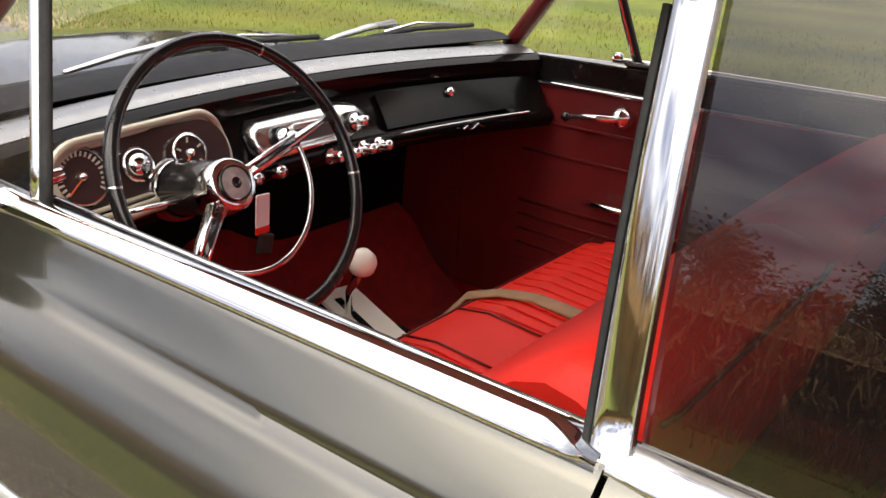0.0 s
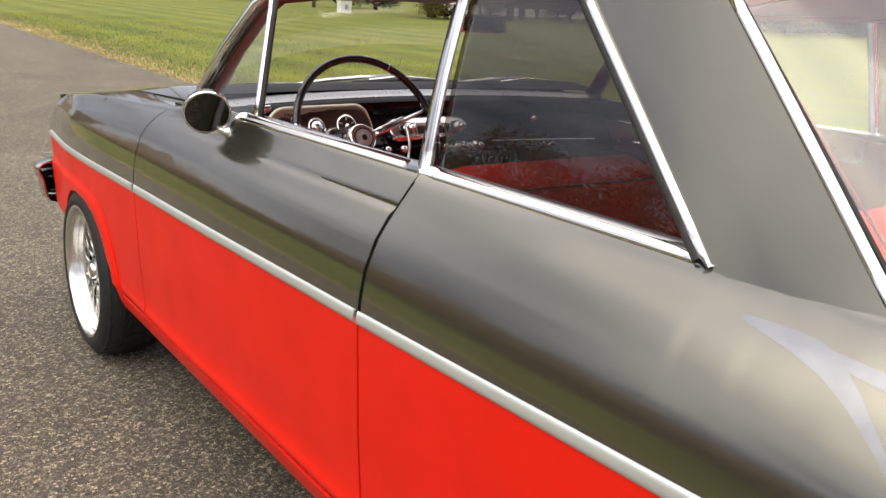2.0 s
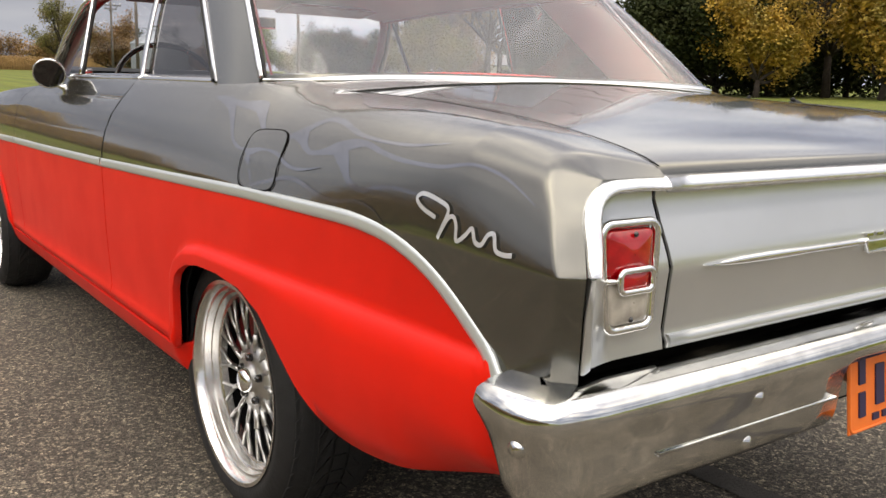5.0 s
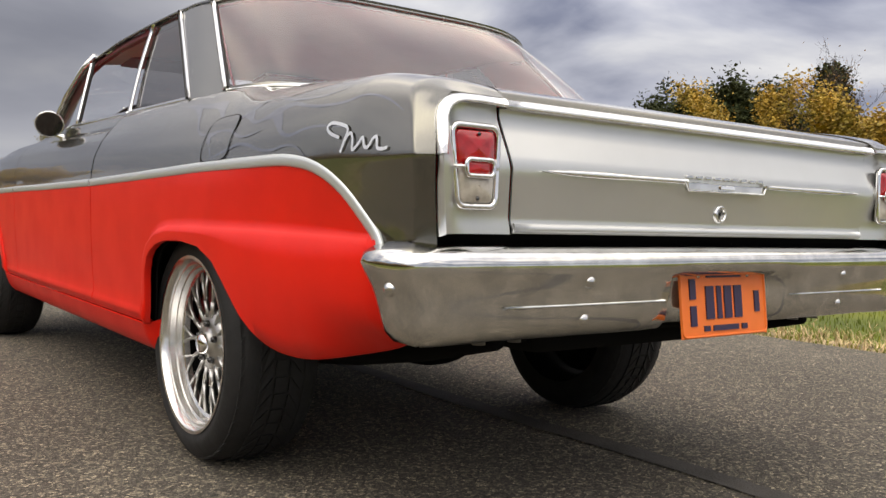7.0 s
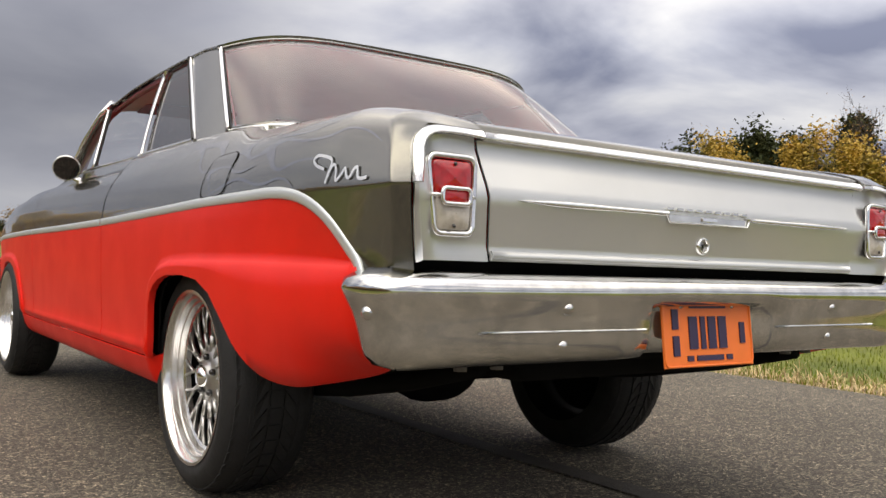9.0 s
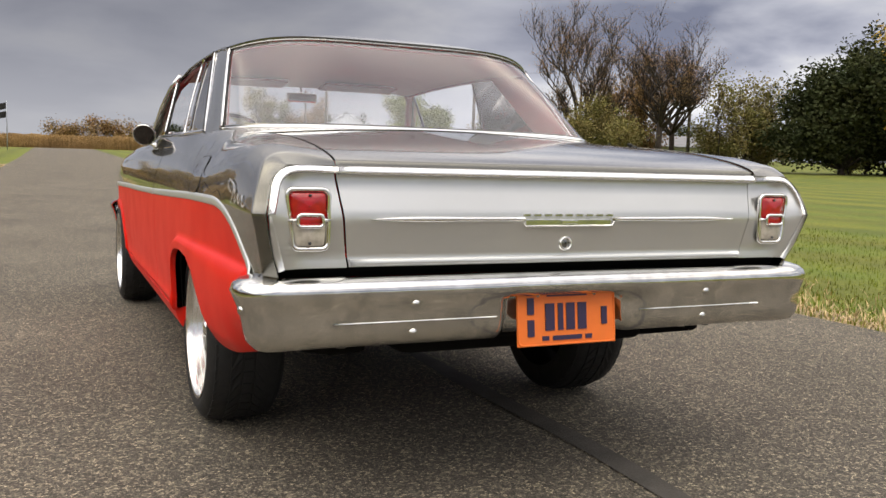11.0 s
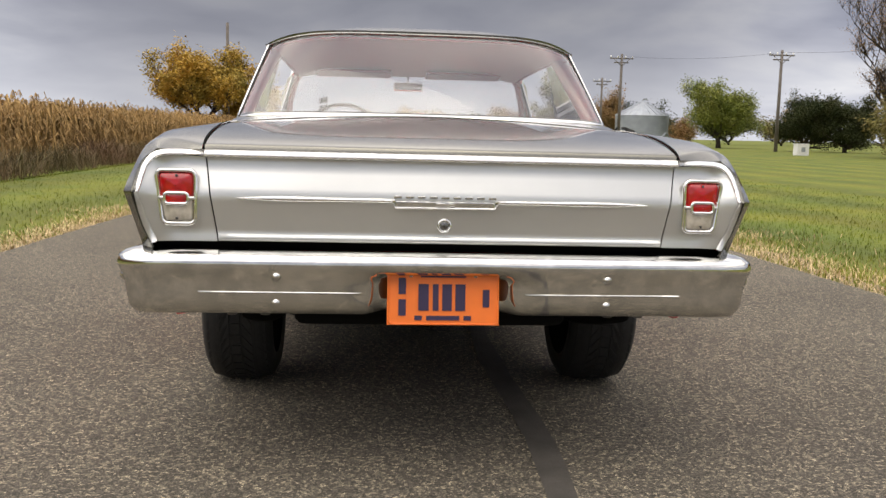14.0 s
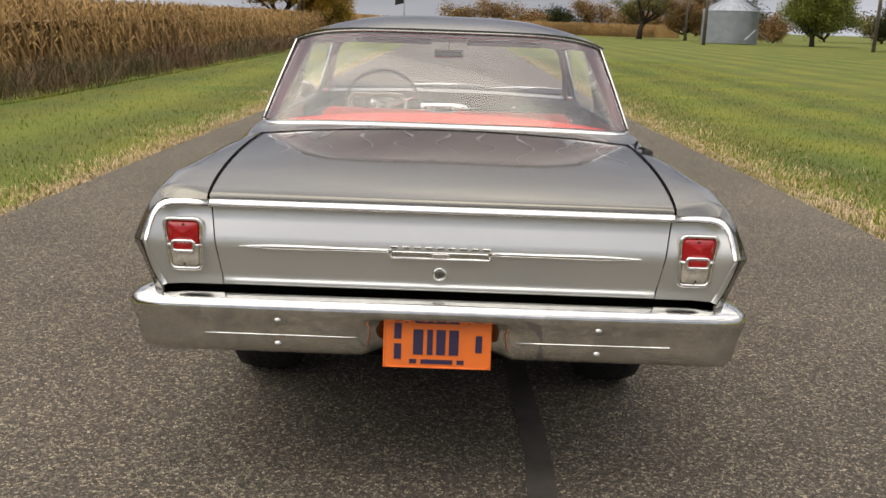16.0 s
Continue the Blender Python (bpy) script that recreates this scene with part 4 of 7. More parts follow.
TAIL_Y = -1.056
TAIL_BACK = [(0.60, -1.050), (0.642, -1.060), (0.70, -1.082), (0.788, -1.106), (0.816, -1.097), (0.841, -1.086), (0.863, -1.076), (0.875, -1.070), (0.893, -1.066), (0.91, -1.068)]
PROW = [(0.56, -1.030), (0.64, -1.042), (0.70, -1.060), (0.787, -1.087), (0.85, -1.052), (0.92, -1.012), (0.96, -1.0)]
TAIL_EDGE = [(0.612, 0.757), (0.648, 0.768), (0.70, 0.786), (0.745, 0.798), (0.788, 0.807), (0.822, 0.800), (0.852, 0.793), (0.868, 0.785), (0.880, 0.774), (0.888, 0.760), (0.905, 0.748)]


def quarter_inner(y):
    if y >= 0.05:
        return 0.705, 1.008
    if y > -0.127:
        w = max(0.712 * ((y + 0.167) / 0.217) ** 0.05 + 0.006, 0.656)
        k = ease(0.05, -0.10, y)
        return 0.705 + (w - 0.705) * min(1, 3 * k), 1.008 + (foot_z(w) - 1.008) * k
    if y > -0.262:
        return 0.656, deck_rise(0.656, y)
    w = lid_edge(y) + 0.004
    return w, deck_z(w, y)


def fender_inner(y):
    return 0.62, lin([(2.1, 0.975), (2.9, 0.945), (3.45, 0.89)], y)


car = thing("car", "grey over red vintage two-door coupe parked on asphalt", "car")
SIDES = (-1, 1)
SKINS = {}
for s in SIDES:
    door = sheet("door", lower_rows(0.849, 2.112, s), RED, car, "red lower skin and grey upper skin, closed", 0.006)
    sheet("upper_skin", upper_rows(0.849, 2.112, s, lambda y: (0.70, 1.005 if y < 1.85 else lin(BELT, y) + 0.01)), GREY, door, "grey metallic paint", 0.006)
    q = sheet("quarter_panel", lower_rows(-1.06, 0.843, s), RED, car, "red lower skin with flared wheel arch", 0.006)
    SKINS[s, "quarter"] = sheet("upper_skin", upper_rows(TAIL_Y, 0.843, s, quarter_inner, True), GREY, q, "grey metallic paint", 0.006)
    f = sheet("front_fender", lower_rows(2.118, 3.44, s), RED, car, "red lower skin with flared wheel arch", 0.006)
    SKINS[s, "fender"] = sheet("upper_skin", upper_rows(2.118, 3.44, s, fender_inner), GREY, f, "grey metallic paint", 0.006)
    # rocker below the doors
    rk = []
    for y in np.linspace(0.262, 2.46, 60):
        z_in = [0.346, 0.334, 0.309, 0.281, 0.264, 0.255, 0.252]
        w_in = [0.835, 0.83, 0.822, 0.808, 0.79, 0.74, 0.66]
        tuck = 0.03 * (1 - ease(0.262, 0.30, y))
        rk.append([Vector((s * (w - tuck), y, z + tuck * 0.5)) for w, z in zip(w_in, z_in)])
    sheet("rocker_panel", rk, RED, car, "", 0.006)
    # pale moulding along the two-tone line
    for a, b in ((-0.98, 0.845), (0.855, 2.11), (2.12, 3.40)):
        ys = stations(a, b, 0.06)
        pts = [side_point(y, lin(TRIM_LINE, y), s, 0.001) for y in ys]
        strip("side_moulding", pts, Vector((s, 0, 0)), 0.027, 0.006, TRIM, car, "slim pale metal moulding")

# trunk lid: top and rear face in one pressing
LID_FACE = [(0.884, -1.050), (0.87, -1.047), (0.84, -1.056), (0.80, -1.070), (0.778, -1.076), (0.76, -1.072), (0.72, -1.064), (0.69, -1.058), (0.677, -1.056), (0.668, -1.062), (0.659, -1.060)]
lid_rows = []
for k in range(0, 61):
    t = -1 + 2 * k / 60
    row = []
    for j in range(0, 45):
        y = -0.268 - (1.058 - 0.268) * j / 44
        x = t * lid_edge(y)
        zed = deck_z(x, y)
        row.append(Vector((x, y, zed)))
    for z, y in LID_FACE:
        half = 0.638 + (0.604 - 0.638) * (0.898 - z) / (0.898 - 0.659)
        row.append(Vector((t * half, y, z)))
    lid_rows.append(row)
lid = sheet("trunk_lid", [r[:46] for r in lid_rows], GREY, car, "grey metallic lid, closed, with chrome strips", 0.0)
sheet("rear_face", [r[45:] for r in lid_rows], SILVER, lid, "silver-grey painted rear face", 0.004)

# dark gap round the lid
for s in SIDES:
    rows = []
    for k in range(34):
        y = -0.262 - 0.798 * k / 33
        e = lid_edge(y) + 0.002
        rows.append([Vector((s * (e + d), y, deck_z(e, y) + 0.0042)) for d in (-0.0028, 0.0, 0.0028)])
    sheet("shut_line", rows, UNDER, lid, "dark gap beside the lid")
rows = [[Vector((x, -0.265 + d, deck_z(x, -0.265) + 0.0022)) for d in (-0.0022, 0.0, 0.0022)] for x in np.linspace(-0.654, 0.654, 31)]
sheet("shut_line", rows, UNDER, lid, "dark gap before the lid")

# deck between the rear window and the lid
dk = []
for k in range(0, 31):
    x = -0.658 + 1.316 * k / 30
    y0 = window_base_y(x)
    dk.append([Vector((x, y0 + (-0.262 - y0) * j / 6, deck_rise(x, y0 + (-0.262 - y0) * j / 6))) for j in range(7)])
sheet("rear_deck", dk, GREY, car, "", 0.006)

# tail end panels round the lamps
OUT = [(0.642, 0.891), (0.70, 0.893), (0.742, 0.892), (0.760, 0.888), (0.774, 0.880), (0.785, 0.868), (0.793, 0.852), (0.800, 0.822), (0.807, 0.788), (0.798, 0.745), (0.786, 0.70), (0.770, 0.655)]
for s in SIDES:
    rows = []
    for i in range(17):
        t = i / 16
        z = 0.893 - (0.893 - 0.657) * t
        outer = lin(sorted((zz, w) for w, zz in OUT[3:]), z)
        inner = 0.638 + (0.604 - 0.638) * t + 0.004
        y_in = lin(sorted(LID_FACE), z) + 0.004
        rows.append([Vector((s * (inner + (outer - inner) * k / 8), y_in + (lin(TAIL_BACK, z) - y_in) * ease(0.6, 1, k / 8), z)) for k in range(9)])
    end = sheet("tail_panel", rows, SILVER, car, "silver-grey painted end panel", 0.006)
    band = [Vector((s * (w - 0.003), lin(TAIL_BACK, z) - 0.005, z)) for w, z in OUT[:9]]
    strip("chrome_surround", band, [Vector((0, -0.72, 0.7))] * 3 + [Vector((s * 0.25, -0.72, 0.62)), Vector((s * 0.45, -0.7, 0.5))] + [Vector((s * 0.6, -0.7, 0.35))] * 4, [0.024, 0.024, 0.025, 0.027, 0.028, 0.028, 0.026, 0.024, 0.020], 0.006, SATIN, end, "bright chrome corner moulding")
    strip("lower_edge", [Vector((s * w, lin(TAIL_BACK, z) - 0.005, z)) for w, z in OUT[8:]], Vector((0, -1, 0)), [0.009, 0.015, 0.018, 0.018], 0.004, SILVER, end)


def rear_glass_point(t, v):
    t = math.sin(math.pi / 2 * t)
    lo = Vector((t * 0.708, window_base_y(t * 0.708) + 0.006, 1.020 + 0.016 * (1 - t ** 4)))
    hi = Vector((t * 0.628, 0.334 - 0.145 * (1 - abs(t) ** 4.7), 1.320 + 0.045 * (1 - abs(t) ** 5)))
    bow = Vector((t * 0.012, -0.012, 0.010)) * math.sin(math.pi * v) * (1 - 0.9 * abs(t) ** 4)
    return lo.lerp(hi, v) + bow


# roof
RAIL = [(0.33, 0.636, 1.325), (0.45, 0.635, 1.337), (0.7, 0.634, 1.343), (1.0, 0.634, 1.342), (1.3, 0.633, 1.337), (1.66, 0.625, 1.318)]


def rail(y):
    return lin([(p[0], p[1]) for p in RAIL], y), lin([(p[0], p[2]) for p in RAIL], y)


def roof_z(x, y):
    w, z = rail(y)
    top = lin([(0.18, 1.370), (0.205, 1.382), (0.25, 1.394), (0.36, 1.410), (0.5, 1.424), (0.75, 1.436), (1.1, 1.430), (1.45, 1.40), (1.70, 1.36), (1.76, 1.342)], y)
    k = min(abs(x) / w, 1)
    return z + (top - z) * (1 - k ** 3.2)


rr = []
for i in range(41):
    t = -1 + 2 * i / 40
    row = []
    for j in range(26):
        back = 0.335 - 0.145 * (1 - abs(t) ** 4.7)
        front = 1.66 + 0.09 * (1 - t * t)
        y = back + (front - back) * j / 25
        w, _ = rail(y)
        row.append(Vector((t * w, y, roof_z(t * w, y))))
    rr.append(row)
roof = sheet("roof", rr, GREY, car, "grey metallic roof panel", 0.01)
hl = [[p + Vector((0, 0, -0.03)) for p in row] for row in rr]
sheet("headliner", hl, HEADLINER, roof, "pale grey-brown cloth headliner")
for s in SIDES:
    pts = [Vector((s * (p[1] + 0.004), p[0], p[2] - 0.004)) for p in RAIL[:]]
    strip("drip_rail", pts, Vector((s, 0, 0.3)), 0.011, 0.007, DULL, roof, "thin chrome drip rail")
    # sail panel beside the rear window
    sp = []
    for j in range(-1, 13):
        t = j / 12
        a = Vector((s * 0.735, 0.228, 1.006)).lerp(Vector((s * 0.634, 0.600, 1.332)), t)
        b = rear_glass_point(s, t) + Vector((s * 0.007, 0.004, 0.0))
        sp.append([a.lerp(b, k / 6) + Vector((s * 0.003 * math.sin(math.pi * k / 6), 0, 0)) for k in range(7)])
    sheet("sail_panel", sp, GREY, roof, "", 0.012)
    # windscreen pillar
    bar("windscreen_pillar", [(s * 0.745, 1.95, 0.985), (s * 0.705, 1.80, 1.16), (s * 0.665, 1.70, 1.27), (s * 0.628, 1.655, 1.325)], 0.021, GREY, roof, sides=10)
    bar("pillar_trim", [(s * 0.757, 1.935, 0.995), (s * 0.717, 1.785, 1.165), (s * 0.677, 1.685, 1.275), (s * 0.64, 1.64, 1.325)], 0.011, CHROME, roof, "chrome pillar edge")

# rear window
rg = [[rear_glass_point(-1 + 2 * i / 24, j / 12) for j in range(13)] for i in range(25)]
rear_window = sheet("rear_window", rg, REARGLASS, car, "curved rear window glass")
rear_window.visible_shadow = False
base = [rear_glass_point(-1 + 2 * i / 24, 0.0) + Vector((0, -0.012, -0.006)) for i in range(25)]
strip("bottom_moulding", base, Vector((0, -0.55, 0.8)), 0.020, 0.004, CHROME, rear_window, "bright chrome window moulding")
strip("top_moulding", [rear_glass_point(-1 + 2 * i / 24, 1.0) for i in range(25)], Vector((0, -0.8, 0.6)), 0.012, 0.007, DULL, rear_window, "chrome window moulding")
for s in SIDES:
    strip("side_moulding", [rear_glass_point(s, j / 12) + Vector((s * 0.006, -0.004, 0)) for j in range(13)], Vector((s * 0.8, -0.6, 0.2)), 0.015, 0.005, CHROME, rear_window, "chrome window moulding")
    strip("gasket", [rear_glass_point(s * 0.955, j / 12) + Vector((0, -0.002, 0.002)) for j in range(13)], Vector((s * 0.5, -0.8, 0.3)), 0.006, 0.003, RUBBER, rear_window, "black rubber gasket")

apron = []
for i in range(25):
    p = rear_glass_point(-1 + 2 * i / 24, 0.0)
    apron.append([p + Vector((0, 0.002, 0.004)), p + Vector((0, -0.012, -0.008)), Vector((p.x, p.y - 0.020, foot_z(p.x) - 0.006))])
sheet("window_apron", apron, GREY, rear_window, "grey metallic apron", 0.003)

# windscreen
ws = []
for i in range(21):
    t = -1 + 2 * i / 20
    lo = Vector((t * 0.74, 1.95 + 0.20 * (1 - t * t), 0.985 + 0.02 * (1 - t * t)))
    hi = Vector((t * 0.615, 1.665 + 0.09 * (1 - t * t), 1.318 + 0.022 * (1 - t * t)))
    ws.append([lo.lerp(hi, j / 8) for j in range(9)])
windscreen = sheet("windscreen", ws, GLASS, car, "curved windscreen glass")
windscreen.visible_shadow = False
strip("header_trim", [r[-1] for r in ws], Vector((0, 0.8, 0.5)), 0.03, 0.012, CHROME, windscreen, "chrome windscreen header")

# hood and cowl
hd = []
for i in range(25):
    t = -1 + 2 * i / 24
    row = []
    for j in range(16):
        y = 2.235 + (3.45 - 2.235) * j / 15
        z = lin([(2.2, 0.992), (2.9, 0.962), (3.45, 0.90)], y) + 0.014 * (1 - t * t) - 0.016 * abs(t) ** 4
        row.append(Vector((t * 0.614, y, z)))
    hd.append(row)
sheet("hood", hd, GREY, car, "grey metallic hood, closed", 0.008)
cw = [[Vector((t * 0.70, y, 0.978 + 0.006 * (1 - t * t))) for y in (1.93 + 0.2 * (1 - t * t), 2.10 + 0.06 * (1 - t * t), 2.228)] for t in (-1 + k / 8 for k in range(17))]
sheet("cowl", cw, DASHBLACK, car, "", 0.006)
nose = [[Vector((x, 3.46 + 0.05 * (1 - (x / 0.8) ** 2), z)) for z in (0.88, 0.78, 0.6, 0.42)] for x in np.linspace(-0.76, 0.76, 13)]
sheet("grille", nose, WORN, car, "", 0.02)

# bumpers
def bumper(name, path, face, flip, label):
    sect = [(-0.082, 0.642), (-0.050, 0.637), (-0.022, 0.629), (-0.006, 0.619), (0.0, 0.603), (-0.005, 0.586), (-0.013, 0.563), (-0.016, 0.544), (-0.018, 0.525), (-0.020, 0.506), (-0.025, 0.486), (-0.040, 0.470), (-0.072, 0.462)]
    pts = [Vector(p) for p in path]
    rows = []
    for i, p in enumerate(pts):
        d = pts[min(i + 1, len(pts) - 1)] - pts[max(i - 1, 0)]
        n = Vector((d.y, -d.x, 0)).normalized() * flip
        dip = 0.062 * ease(0.205, 0.168, abs(p.x)) if p.y < 0 else 0
        rows.append([Vector((p.x + n.x * (o - dip * ease(0.588, 0.572, z)), p.y + n.y * (o - dip * ease(0.588, 0.572, z)), z + face)) for o, z in sect])
    # the wrapped ends slant back towards their lower edge
    for row in rows:
        for v in row:
            k = ease(0.622, 0.487, v.z - face)
            ahead = max(0.0, v.y + 1.12) if v.y < 0 else max(0.0, 3.59 - v.y)
            if abs(v.x) > 0.74:
                v.y -= (1 if v.y < 0 else -1) * ahead * 0.17 * k
                v.x -= math.copysign(0.009 * k * ease(0.74, 0.84, abs(v.x)), v.x)
    return sheet(name, rows, WORN, car, label, 0.006)


half_path = [(-0.866, -0.965, 0), (-0.873, -0.99, 0), (-0.874, -1.03, 0), (-0.865, -1.07, 0), (-0.836, -1.098, 0), (-0.77, -1.11, 0), (-0.65, -1.114, 0), (-0.5, -1.117, 0), (-0.3, -1.119, 0), (-0.215, -1.12, 0), (-0.185, -1.12, 0), (-0.16, -1.12, 0), (-0.08, -1.12, 0), (0, -1.12, 0)]
path = half_path + [(-x, y, z) for x, y, z in reversed(half_path[:-1])]
rear_bumper = bumper("rear_bumper", path, 0.0, 1, "slightly tarnished chrome bumper with dome bolts")
fpath = [(-x, 2.47 - y, z) for x, y, z in path]
bumper("front_bumper", fpath, -0.03, 1, "chrome front bumper")

# wheels
def wheel(cx, cy, cz, s, rad=0.315, width=0.25):
    w = new("wheel")
    w.parent = car
    w.location = (cx, cy, cz)
    tagged(w, "polished deep-lip multi-spoke alloy wheel with low-profile tyre")
    ax = (s, 0, 0)
    lip = 0.240
    rad -= 0.004
    lathe("tyre", [(lip - 0.02, -width / 2), (lip + 0.01, -width / 2 - 0.006), (rad - 0.045, -width / 2 - 0.008), (rad - 0.018, -width / 2 + 0.008), (rad - 0.006, -width / 2 + 0.026), (rad, -width / 2 + 0.05), (rad + 0.001, 0), (rad, width / 2 - 0.05), (rad - 0.006, width / 2 - 0.028), (rad - 0.018, width / 2 - 0.010), (rad - 0.045, width / 2 + 0.006), (lip + 0.012, width / 2 + 0.004), (lip - 0.004, width / 2 - 0.004)], (0, 0, 0), ax, TYRE, w, "", 64)
    rim = lathe("rim", [(lip, width / 2 - 0.004), (lip + 0.001, width / 2 + 0.003), (lip - 0.008, width / 2 + 0.002), (lip - 0.013, width / 2 - 0.004), (lip - 0.016, width / 2 - 0.019), (lip - 0.022, width / 2 - 0.020), (lip - 0.025, width / 2 - 0.036), (lip - 0.031, width / 2 - 0.037), (lip - 0.034, width / 2 - 0.052), (lip - 0.042, width / 2 - 0.056), (lip - 0.044, width / 2 - 0.072)], (0, 0, 0), ax, ALU, w, "polished stepped lip", 64)
    crisp = rim.modifiers.new("crisp", "EDGE_SPLIT")
    crisp.split_angle = radians(32)
    # near-black barrel: the shade inside the rim is put into its colour
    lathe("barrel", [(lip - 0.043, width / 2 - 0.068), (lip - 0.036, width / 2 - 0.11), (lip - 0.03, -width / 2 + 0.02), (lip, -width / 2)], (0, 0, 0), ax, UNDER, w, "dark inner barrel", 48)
    face = width / 2 - 0.052
    back = Vector((s, 0, 0))
    lathe("hub", [(0.0, face + 0.012), (0.030, face + 0.012), (0.033, face + 0.004), (0.050, face + 0.0), (0.082, face - 0.003), (0.088, face - 0.012), (0.088, face - 0.05)], (0, 0, 0), ax, SPOKE, w, "machined hub centre", 40)
    lathe("centre_cap", [(0.0, face + 0.030), (0.022, face + 0.028), (0.029, face + 0.020), (0.030, face + 0.008)], (0, 0, 0), ax, CHROME, w, "polished centre cap", 28)
    for k in range(5):
        a = 2 * math.pi * (k + 0.25) / 5
        lathe("lug_nut", [(0.0, 0.014), (0.006, 0.013), (0.009, 0.008), (0.010, 0.0)], (s * face, 0.053 * math.cos(a), 0.053 * math.sin(a)), ax, BLACK, w, "", 12)
    for k in range(14):
        a = 2 * math.pi * k / 14
        fork = Vector((s * (face - 0.002), 0.118 * math.cos(a), 0.118 * math.sin(a)))
        bar("spoke", [Vector((s * (face - 0.006), 0.072 * math.cos(a), 0.072 * math.sin(a))), fork], [0.0090, 0.0078], SPOKE, w, "", 8, flat=0.75)
        for lean in (-0.112, 0.112):
            p1 = Vector((s * (face - 0.001), 0.155 * math.cos(a + lean * 0.62), 0.155 * math.sin(a + lean * 0.62)))
            p2 = Vector((s * (face - 0.006), (lip - 0.043) * math.cos(a + lean), (lip - 0.043) * math.sin(a + lean)))
            bar("spoke", [fork, p1, p2], [0.0062, 0.0050, 0.0062], SPOKE, w, "", 6, flat=0.8)
    # disc near-black too, with the shade behind the spokes in its colour
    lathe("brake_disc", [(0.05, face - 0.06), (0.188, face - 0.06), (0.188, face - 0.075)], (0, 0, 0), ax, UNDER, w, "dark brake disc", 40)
    # tread blocks between the grooves
    v, f = [], []
    for row, (x0, x1) in enumerate(((-0.108, -0.068), (-0.058, -0.024), (-0.016, 0.016), (0.024, 0.058), (0.068, 0.108))):
        x0, x1 = x0 * width / 0.25, x1 * width / 0.25
        for k in range(44):
            a0, a1 = 2 * math.pi * (k + 0.06) / 44, 2 * math.pi * (k + 0.90) / 44
            skew = 0.13 * (1 if row > 2 else -1 if row < 2 else 0)
            base = len(v)
            for r in (rad - 0.004, rad + 0.005):
                rr0 = r - (0.006 if row in (0, 4) else 0)
                for x, a in ((x0, a0), (x1, a0 + skew), (x1, a1 + skew), (x0, a1)):
                    edge = 0.014 if (row == 0 and x == x0) or (row == 4 and x == x1) else (0.004 if row in (0, 4) else 0)
                    v.append((s * x, (r - edge) * math.cos(a), (r - edge) * math.sin(a)))
            f += [(base + 4, base + 5, base + 6, base + 7)] + [(base + i, base + (i + 1) % 4, base + 4 + (i + 1) % 4, base + 4 + i) for i in range(4)]
    tagged(obj("tread", mesh_of("tread", v, f, TYRE, False), w), kind="stuff")
    return w


for s in SIDES:
    wheel(s * 0.681, 0.028, 0.320, s, 0.320, 0.240)
    wheel(s * 0.75, 2.815, 0.312, s, 0.312, 0.22)


# dark shell behind the skin, floor and tail closing panel, shaded by colour
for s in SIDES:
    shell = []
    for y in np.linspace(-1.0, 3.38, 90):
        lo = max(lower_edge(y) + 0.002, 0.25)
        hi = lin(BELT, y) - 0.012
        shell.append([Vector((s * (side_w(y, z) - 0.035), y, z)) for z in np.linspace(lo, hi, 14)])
    sheet("inner_structure", shell, UNDER, car, "near-black inner body shell", 0.004)
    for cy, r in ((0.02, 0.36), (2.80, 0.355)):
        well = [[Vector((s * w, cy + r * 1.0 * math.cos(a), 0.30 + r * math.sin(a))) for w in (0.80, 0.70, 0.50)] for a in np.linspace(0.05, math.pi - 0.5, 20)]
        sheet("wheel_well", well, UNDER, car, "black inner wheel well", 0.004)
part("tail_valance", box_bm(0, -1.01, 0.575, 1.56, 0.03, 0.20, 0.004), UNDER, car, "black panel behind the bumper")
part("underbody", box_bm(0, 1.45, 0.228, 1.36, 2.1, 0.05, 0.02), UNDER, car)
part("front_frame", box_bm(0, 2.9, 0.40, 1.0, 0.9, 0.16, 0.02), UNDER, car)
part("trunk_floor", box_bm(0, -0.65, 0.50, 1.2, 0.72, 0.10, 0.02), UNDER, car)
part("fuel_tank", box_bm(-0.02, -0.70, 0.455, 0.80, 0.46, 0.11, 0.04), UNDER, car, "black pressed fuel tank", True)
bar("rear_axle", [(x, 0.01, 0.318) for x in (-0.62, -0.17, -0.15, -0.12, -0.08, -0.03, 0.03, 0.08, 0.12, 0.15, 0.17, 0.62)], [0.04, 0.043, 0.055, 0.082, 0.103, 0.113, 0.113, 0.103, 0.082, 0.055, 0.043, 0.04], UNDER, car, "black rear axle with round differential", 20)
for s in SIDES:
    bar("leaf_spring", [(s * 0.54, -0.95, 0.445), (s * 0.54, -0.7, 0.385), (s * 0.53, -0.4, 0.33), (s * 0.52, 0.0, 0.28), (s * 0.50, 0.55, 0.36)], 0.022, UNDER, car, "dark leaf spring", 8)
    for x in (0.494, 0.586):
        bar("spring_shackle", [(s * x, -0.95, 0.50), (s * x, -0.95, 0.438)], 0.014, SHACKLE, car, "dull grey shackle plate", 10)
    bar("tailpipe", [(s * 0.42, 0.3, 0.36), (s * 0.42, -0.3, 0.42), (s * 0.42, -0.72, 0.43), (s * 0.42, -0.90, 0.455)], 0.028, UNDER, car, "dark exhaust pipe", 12)

